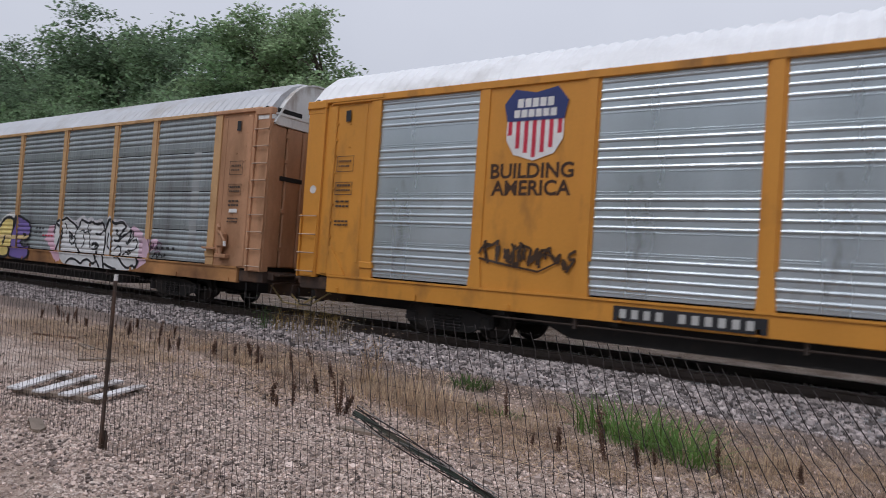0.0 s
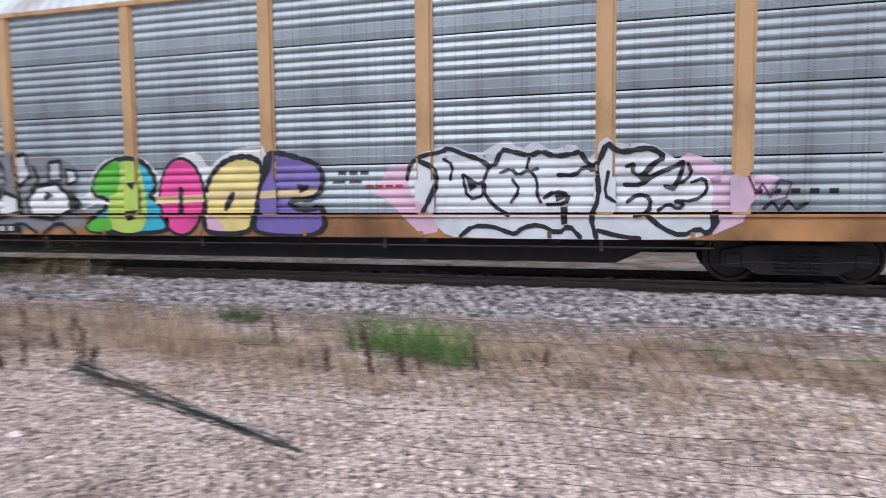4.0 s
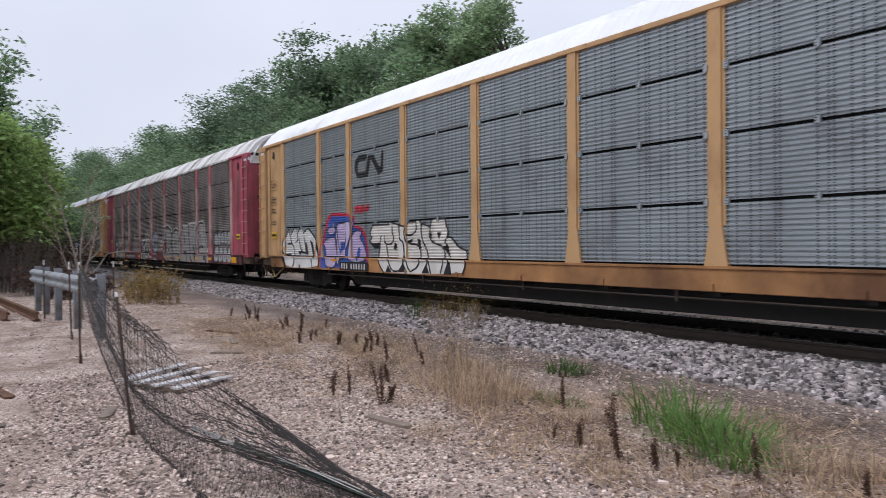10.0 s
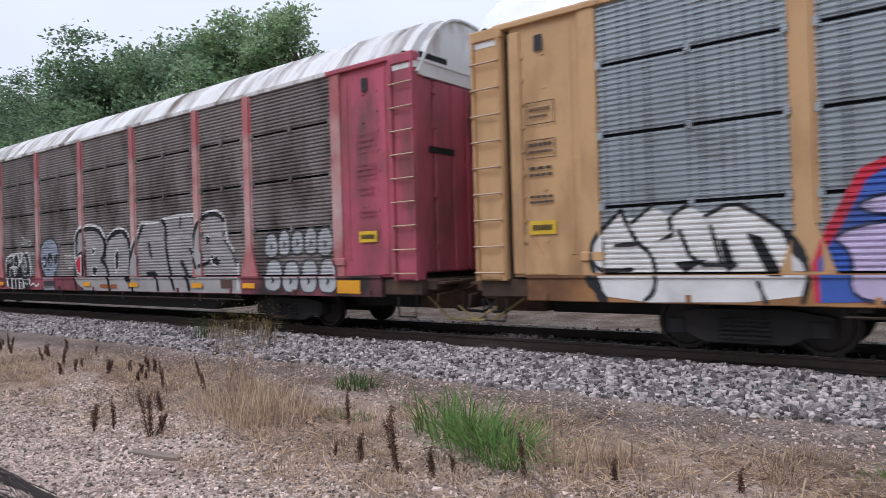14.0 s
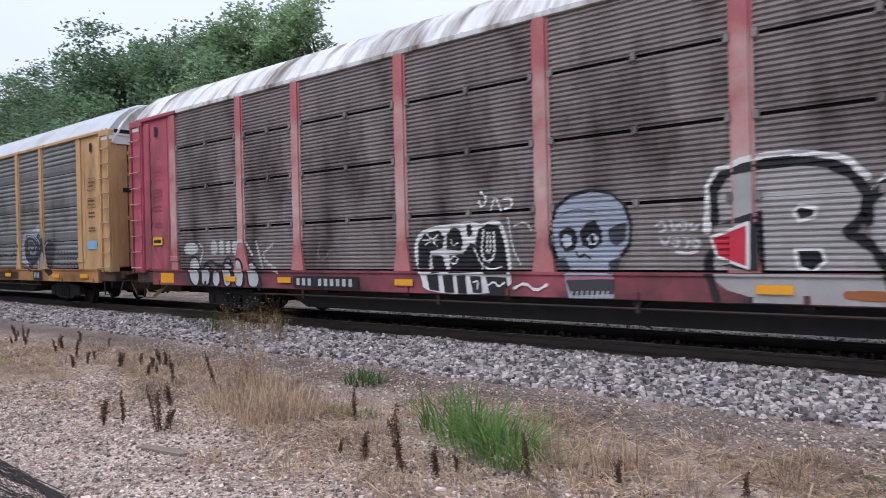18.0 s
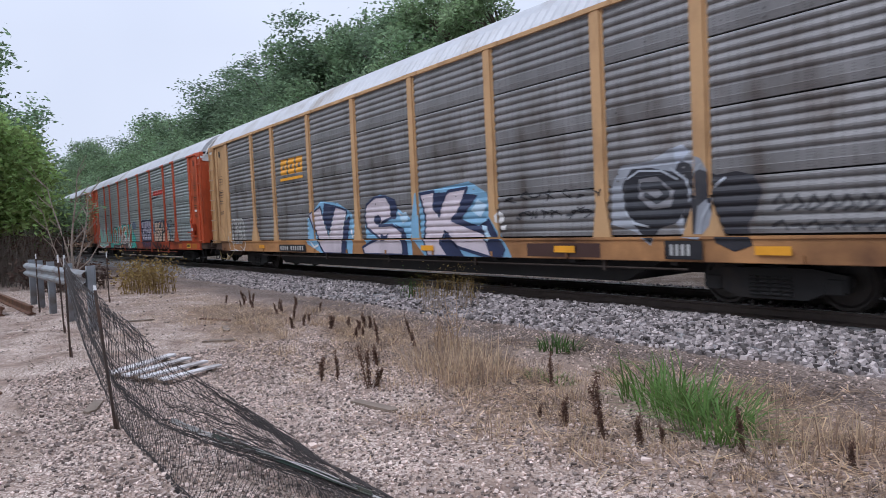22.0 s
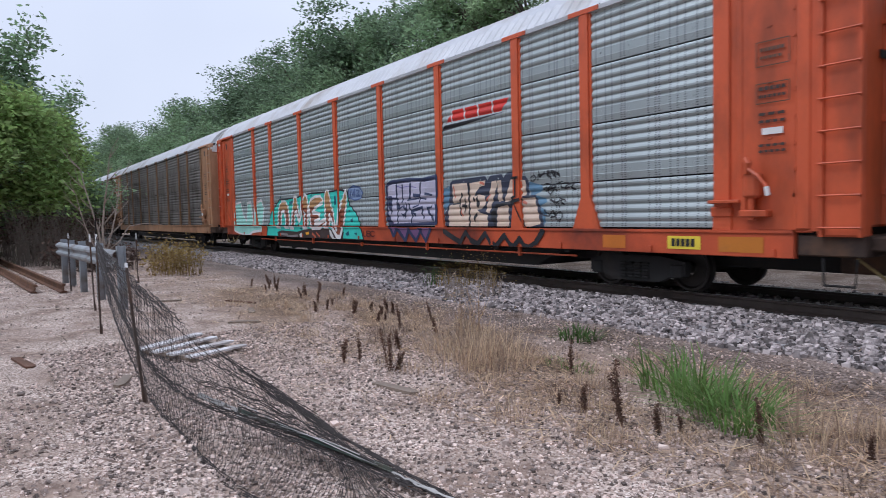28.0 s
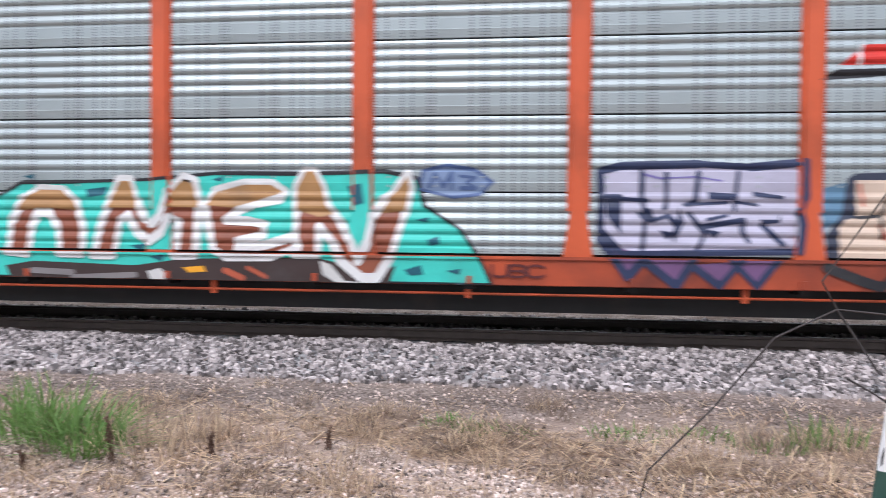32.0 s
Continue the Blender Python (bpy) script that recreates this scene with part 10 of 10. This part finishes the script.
# ---- weeds and grass ----
def blades(n, spread, h, width, droop, flat=1.0):
    """Curved grass blades fanning out of a tuft."""
    v, f = [], []
    for i in range(n):
        a, r = rng.uniform(0, 6.28), spread * math.sqrt(rng.uniform(0, 1))
        x, y = r * math.cos(a), r * math.sin(a) * flat
        b = a + rng.normal(0, 0.7)
        hh, out = h * rng.uniform(0.45, 1.1), droop * rng.uniform(0.2, 1.2)
        dx, dy = math.cos(b), math.sin(b)
        sx, sy = -dy * width * 0.5, dx * width * 0.5
        k = len(v)
        for t, w in ((0, 0.8), (0.4, 1.0), (0.75, 0.7), (1.0, 0.05)):
            o = out * t * t
            z = hh * (t - 0.35 * t * t * min(1.5, out / hh)) - 0.02
            v += [(x + dx * o + sx * w, y + dy * o + sy * w, z), (x + dx * o - sx * w, y + dy * o - sy * w, z)]
        f += [(k + 2 * j, k + 2 * j + 1, k + 2 * j + 3, k + 2 * j + 2) for j in range(3)]
    return v, f


def tuft(name, label, category, x, y, n, spread, h, width, droop, material, group="", flat=1.0):
    v, f = blades(n, spread, h, width, droop, flat)
    return thing(name, label, category, pose(x, y, float(ground_z(x, y))), group, data=bare(name, v, f, material))


for x, y, s, h in ((-3.95, 5.25, 0.34, 0.50), (-3.55, 5.0, 0.32, 0.50), (-3.2, 4.85, 0.30, 0.46), (-2.95, 4.65, 0.26, 0.42)):
    tuft("green_grass_clump", "tall fresh green grass clump growing in the gravel", "grass", x, y, 95, s, h, 0.016, 0.42, M["grass"], "green grass clumps")
tuft("green_grass_clump", "small green weed tuft near the ballast", "grass", -6.45, 6.5, 90, 0.28, 0.26, 0.02, 0.2, M["weed"], "green grass clumps")
for x, y, h in ((2.5, 5.7, 0.30), (2.0, 5.5, 0.16), (0.9, 5.6, 0.14), (-0.4, 5.75, 0.16), (-0.1, 5.6, 0.12), (3.4, 5.6, 0.2), (4.4, 5.6, 0.2), (1.5, 5.75, 0.12), (-5.2, 5.1, 0.15)):
    tuft("green_grass_clump", "short green grass tuft in the dry strip", "grass", x, y, 70, 0.30, h, 0.010, 0.14, M["grass"], "green grass clumps", 0.6)
straw_v = [blades(72, 0.30, 0.32, 0.0075, 0.22) for _ in range(4)]
straw_m = [bare("dry_grass_tuft", v, f, M["straw"]) for v, f in straw_v] + [bare("dry_grass_tuft", v, f, M["deadgrass"]) for v, f in straw_v[:2]]
spots = [(-6.1, 4.4), (-5.9, 4.75), (-5.6, 4.5), (-6.3, 4.8), (-5.75, 4.15), (-6.5, 4.5), (-2.5, 4.6), (-2.3, 4.95), (-4.1, 4.1), (-3.9, 4.2), (-4.4, 4.3)]
spots += [(float(a), float(b)) for a, b in zip(rng.uniform(-13, 4.5, 270), rng.normal(5.0, 0.8, 270))]
for i, (x, y) in enumerate(spots):
    s = rng.uniform(0.9, 1.25) if i < 8 else rng.uniform(0.25, 0.7)
    ob = thing("dry_grass_tuft", "dry straw-coloured grass tuft in the weedy strip", "grass", pose(x, y, float(ground_z(x, y)), rz=rng.uniform(0, 360)), "dry grass tufts", data=straw_m[i % 4 if i < 8 else i % 6])
    ob.scale = (s, s, s * (1.35 if i < 8 else 1))


def dock_mesh(h, stems):
    sh = Shape()
    pts = []
    for i in range(stems):
        a, lean = rng.uniform(0, 6.28), rng.uniform(0.03, 0.20) * h
        top = (lean * math.cos(a), lean * math.sin(a), h * rng.uniform(0.65, 1.05))
        base = (rng.normal(0, 0.02), rng.normal(0, 0.02), -0.02)
        sh.tube([base, ((base[0] + top[0]) / 2, (base[1] + top[1]) / 2, top[2] * 0.5), top], 0.006, 4, 0.5)
        for t in np.linspace(0.12, 1.0, 16):
            pts.append((base[0] + (top[0] - base[0]) * t, base[1] + (top[1] - base[1]) * t, top[2] * t))
    v, f = leaf_cloud(np.array(pts), 0.014, 10, np.full(len(pts), 0.011))
    return sh.mesh("stalk", M["dock"], fix=False), bare("seed_head", v.tolist(), f.tolist(), M["dock"])


dock_kinds = [dock_mesh(0.50, 3), dock_mesh(0.38, 2), dock_mesh(0.30, 3), dock_mesh(0.22, 2)]
docks = [(-6.25, 3.55, 0), (-6.2, 3.6, 2), (-6.9, 3.51, 1), (-6.98, 3.36, 3), (-7.1, 3.45, 3), (-3.51, 4.03, 0), (-3.27, 4.12, 3), (-3.15, 4.2, 3), (-2.65, 4.43, 1), (-2.06, 4.67, 3), (-1.31, 5.02, 3), (-5.02, 4.96, 1), (-4.25, 4.05, 3), (-4.0, 4.1, 3), (-11.5, 5.3, 2), (-11.9, 5.2, 1), (-13.6, 5.6, 1), (-12.6, 5.5, 3), (-13.0, 5.3, 3), (-10.4, 5.2, 3), (-9.8, 5.4, 2), (-9.2, 5.0, 3), (-8.4, 4.9, 1), (-7.9, 5.2, 3), (-8.8, 5.7, 1), (-14.6, 5.4, 2), (-15.5, 5.7, 1), (-16.4, 5.4, 2), (-7.2, 4.2, 3)]
docks += [(float(a), float(b), 3) for a, b in zip(rng.uniform(-17, -8.5, 16), rng.normal(5.5, 0.5, 16))]
for x, y, k in docks:
    q = rng.uniform(0.6, 1.12)
    ob = thing("dock_weed", "dead dark brown dock weed with seed heads", "weed", pose(x, y, float(ground_z(x, y)), rng.uniform(-9, 9), rng.uniform(-9, 9), rng.uniform(0, 360)), "dock weeds")
    ob.scale = (q, q, q)
    part("stalk", dock_kinds[k][0], ob)
    part("seed_head", dock_kinds[k][1], ob)
for x, y, h, mtl in ((-12.6, 8.6, 0.42, "gold"), (-12.0, 8.75, 0.5, "gold"), (-11.3, 8.8, 0.45, "gold"), (-13.2, 8.6, 0.4, "weed"), (-10.6, 8.2, 0.5, "twig"), (-11.0, 7.7, 0.55, "twig"), (-7.3, 5.4, 0.6, "straw")):
    brush("trackside_weed", "thin yellow-brown weeds growing at the rails", (x, y), h, 0.28, 16, M[mtl if mtl != "twig" else "twig"], 0.02, M[mtl] if mtl != "twig" else M["gold"])
shrub = thing("bare_shrub", "leafless pale forked shrub standing among the fence posts", "shrub", pose(-18.0, 2.42, 0))
for a, lean, h, r in ((0.4, 0.10, 3.1, 0.034), (2.2, 0.22, 2.7, 0.028), (3.9, 0.16, 2.9, 0.03), (5.3, 0.30, 2.3, 0.024)):
    limb = [Vector((math.cos(a) * lean * h * t ** 1.4 + 0.05 * math.sin(7 * t + a), math.sin(a) * lean * h * t ** 1.4 + 0.05 * math.cos(6 * t + a), h * t - 0.03)) for t in np.linspace(0, 1, 7)]
    sh = Shape()
    sh.tube(limb, r, 6, 0.3)
    for k in range(2, 7):
        for q in range(2):
            b, turn = limb[k], a + rng.uniform(-1.6, 1.6)
            mid = b + Vector((math.cos(turn) * 0.22, math.sin(turn) * 0.22, 0.22)) * rng.uniform(0.5, 1.1)
            tip = mid + Vector((math.cos(turn + 0.5) * 0.2, math.sin(turn + 0.5) * 0.2, 0.25)) * rng.uniform(0.5, 1.2)
            sh.tube([b, mid, tip], r * 0.42, 4, 0.4)
    part("limb", sh.mesh("limb", M["twig"], fix=False), shrub)
crossing = [(0.0, 0.0, 0.85), (0.25, 0.32, 1.15), (0.2, 0.55, 1.5), (0.3, 0.85, 1.55), (0.2, 1.3, 1.52)]
part("limb", Shape().tube(crossing, 0.016, 5, 0.5).mesh("limb", M["twig"], fix=False), shrub)


def litter(name, label, k, x0, x1, yc, yw, length, material):
    """Dry stems and broken straw lying on the ground, one joined mesh."""
    x = rng.uniform(x0, x1, k)
    y = rng.normal(yc, yw, k)
    keep = np.sin(x * 1.9 + 3 * np.sin(y * 1.3)) + np.sin(y * 2.7 + x * 0.8) + rng.normal(0, 0.7, k) > -0.3
    x, y = x[keep], y[keep]
    n = len(x)
    a, ln, w = rng.uniform(0, 6.28, n), length * rng.uniform(0.3, 1.2, n), rng.uniform(0.002, 0.006, n)
    dx, dy = np.cos(a) * ln / 2, np.sin(a) * ln / 2
    sx, sy = -np.sin(a) * w, np.cos(a) * w
    z = ground_z(x, y) + 0.012
    lift = rng.uniform(-0.01, 0.07, n) * (ln / length)
    v = np.stack([np.stack([x - dx + sx, y - dy + sy, z], 1), np.stack([x - dx - sx, y - dy - sy, z], 1), np.stack([x + dx - sx, y + dy - sy, z + lift], 1), np.stack([x + dx + sx, y + dy + sy, z + lift], 1)], 1)
    return thing(name, label, "litter", kind="stuff", data=bare(name, v.reshape(-1, 3).tolist(), np.arange(4 * n).reshape(-1, 4).tolist(), material))


litter("dry_stalk_litter", "dry straw and broken stalks lying along the weedy strip", 30000, -16, 5, 5.0, 0.9, 0.20, M["straw"])
litter("dead_leaf_litter", "brown dead stems and leaf crumbs on the ground", 16000, -16, 5, 5.3, 1.0, 0.16, M["deadgrass"])
litter("dead_leaf_litter", "brown twigs and dead leaves on the lot", 3500, -16, -4, 0.5, 1.6, 0.12, M["wood"])
litter("dry_stalk_litter", "thin straw scraps scattered over the gravel", 1500, -14, 3, 2.8, 1.3, 0.12, M["wood"])


# ---- motion of the train ----
TRAIN = [(0, -27.45), (2, -18.05), (3, -13.42), (5.5, -1.95), (8, 9.45), (9, 13.87), (12, 27.1), (13, 31.45), (15.5, 42.25), (18, 53.0), (19, 57.34), (23, 74.6), (25, 83.16), (28, 95.88), (31, 108.75), (32, 113.0)]


def train_at(t):
    """Smooth place of the second car's middle along the track."""
    ts, xs = zip(*TRAIN)
    return float(np.interp(t, ts, xs))


def motions():
    times = sorted(set(float(t) for t, _ in TRAIN))
    for c in CARS:
        walk(c, [(t, pose(train_at(t) + OFFSET[c], TRACK_Y, RAIL_TOP)) for t in times])
    fall = [(0, 0), (4, 0), (5.5, 0.005), (6.0, 0.015), (6.3, 0.05), (6.5, 0.15), (6.9, 0.7), (7.3, 1), (32, 1)]
    for w, e0, e1 in WIRES:
        walk(w, [(t, wire_pose(on_fence(*e0[:3], d, *e0[3:]), on_fence(*e1[:3], d, *e1[3:]))) for t, d in fall])
    walk(leaning_post, [(t, pose(-6.62, 1.22, -0.02, 0, 1.0 - 28 * d, 0)) for t, d in fall])
    lain = Vector((-3.62, 2.08, 0.09)), Vector((-4.78, 1.58, 0.26))
    walk(pulled_post, [(t, wire_pose(lo.lerp(lain[0], d), hi.lerp(lain[1], d))) for t, d in fall])
    steps = [i / 8 for i in range(257)]
    for w in WHEELS:
        home = w.matrix_basis.translation.copy()
        walk(w, [(t, pose(home.x, home.y, home.z, ry=math.degrees((train_at(t) + 27.45) / 0.395))) for t in steps])


motions()
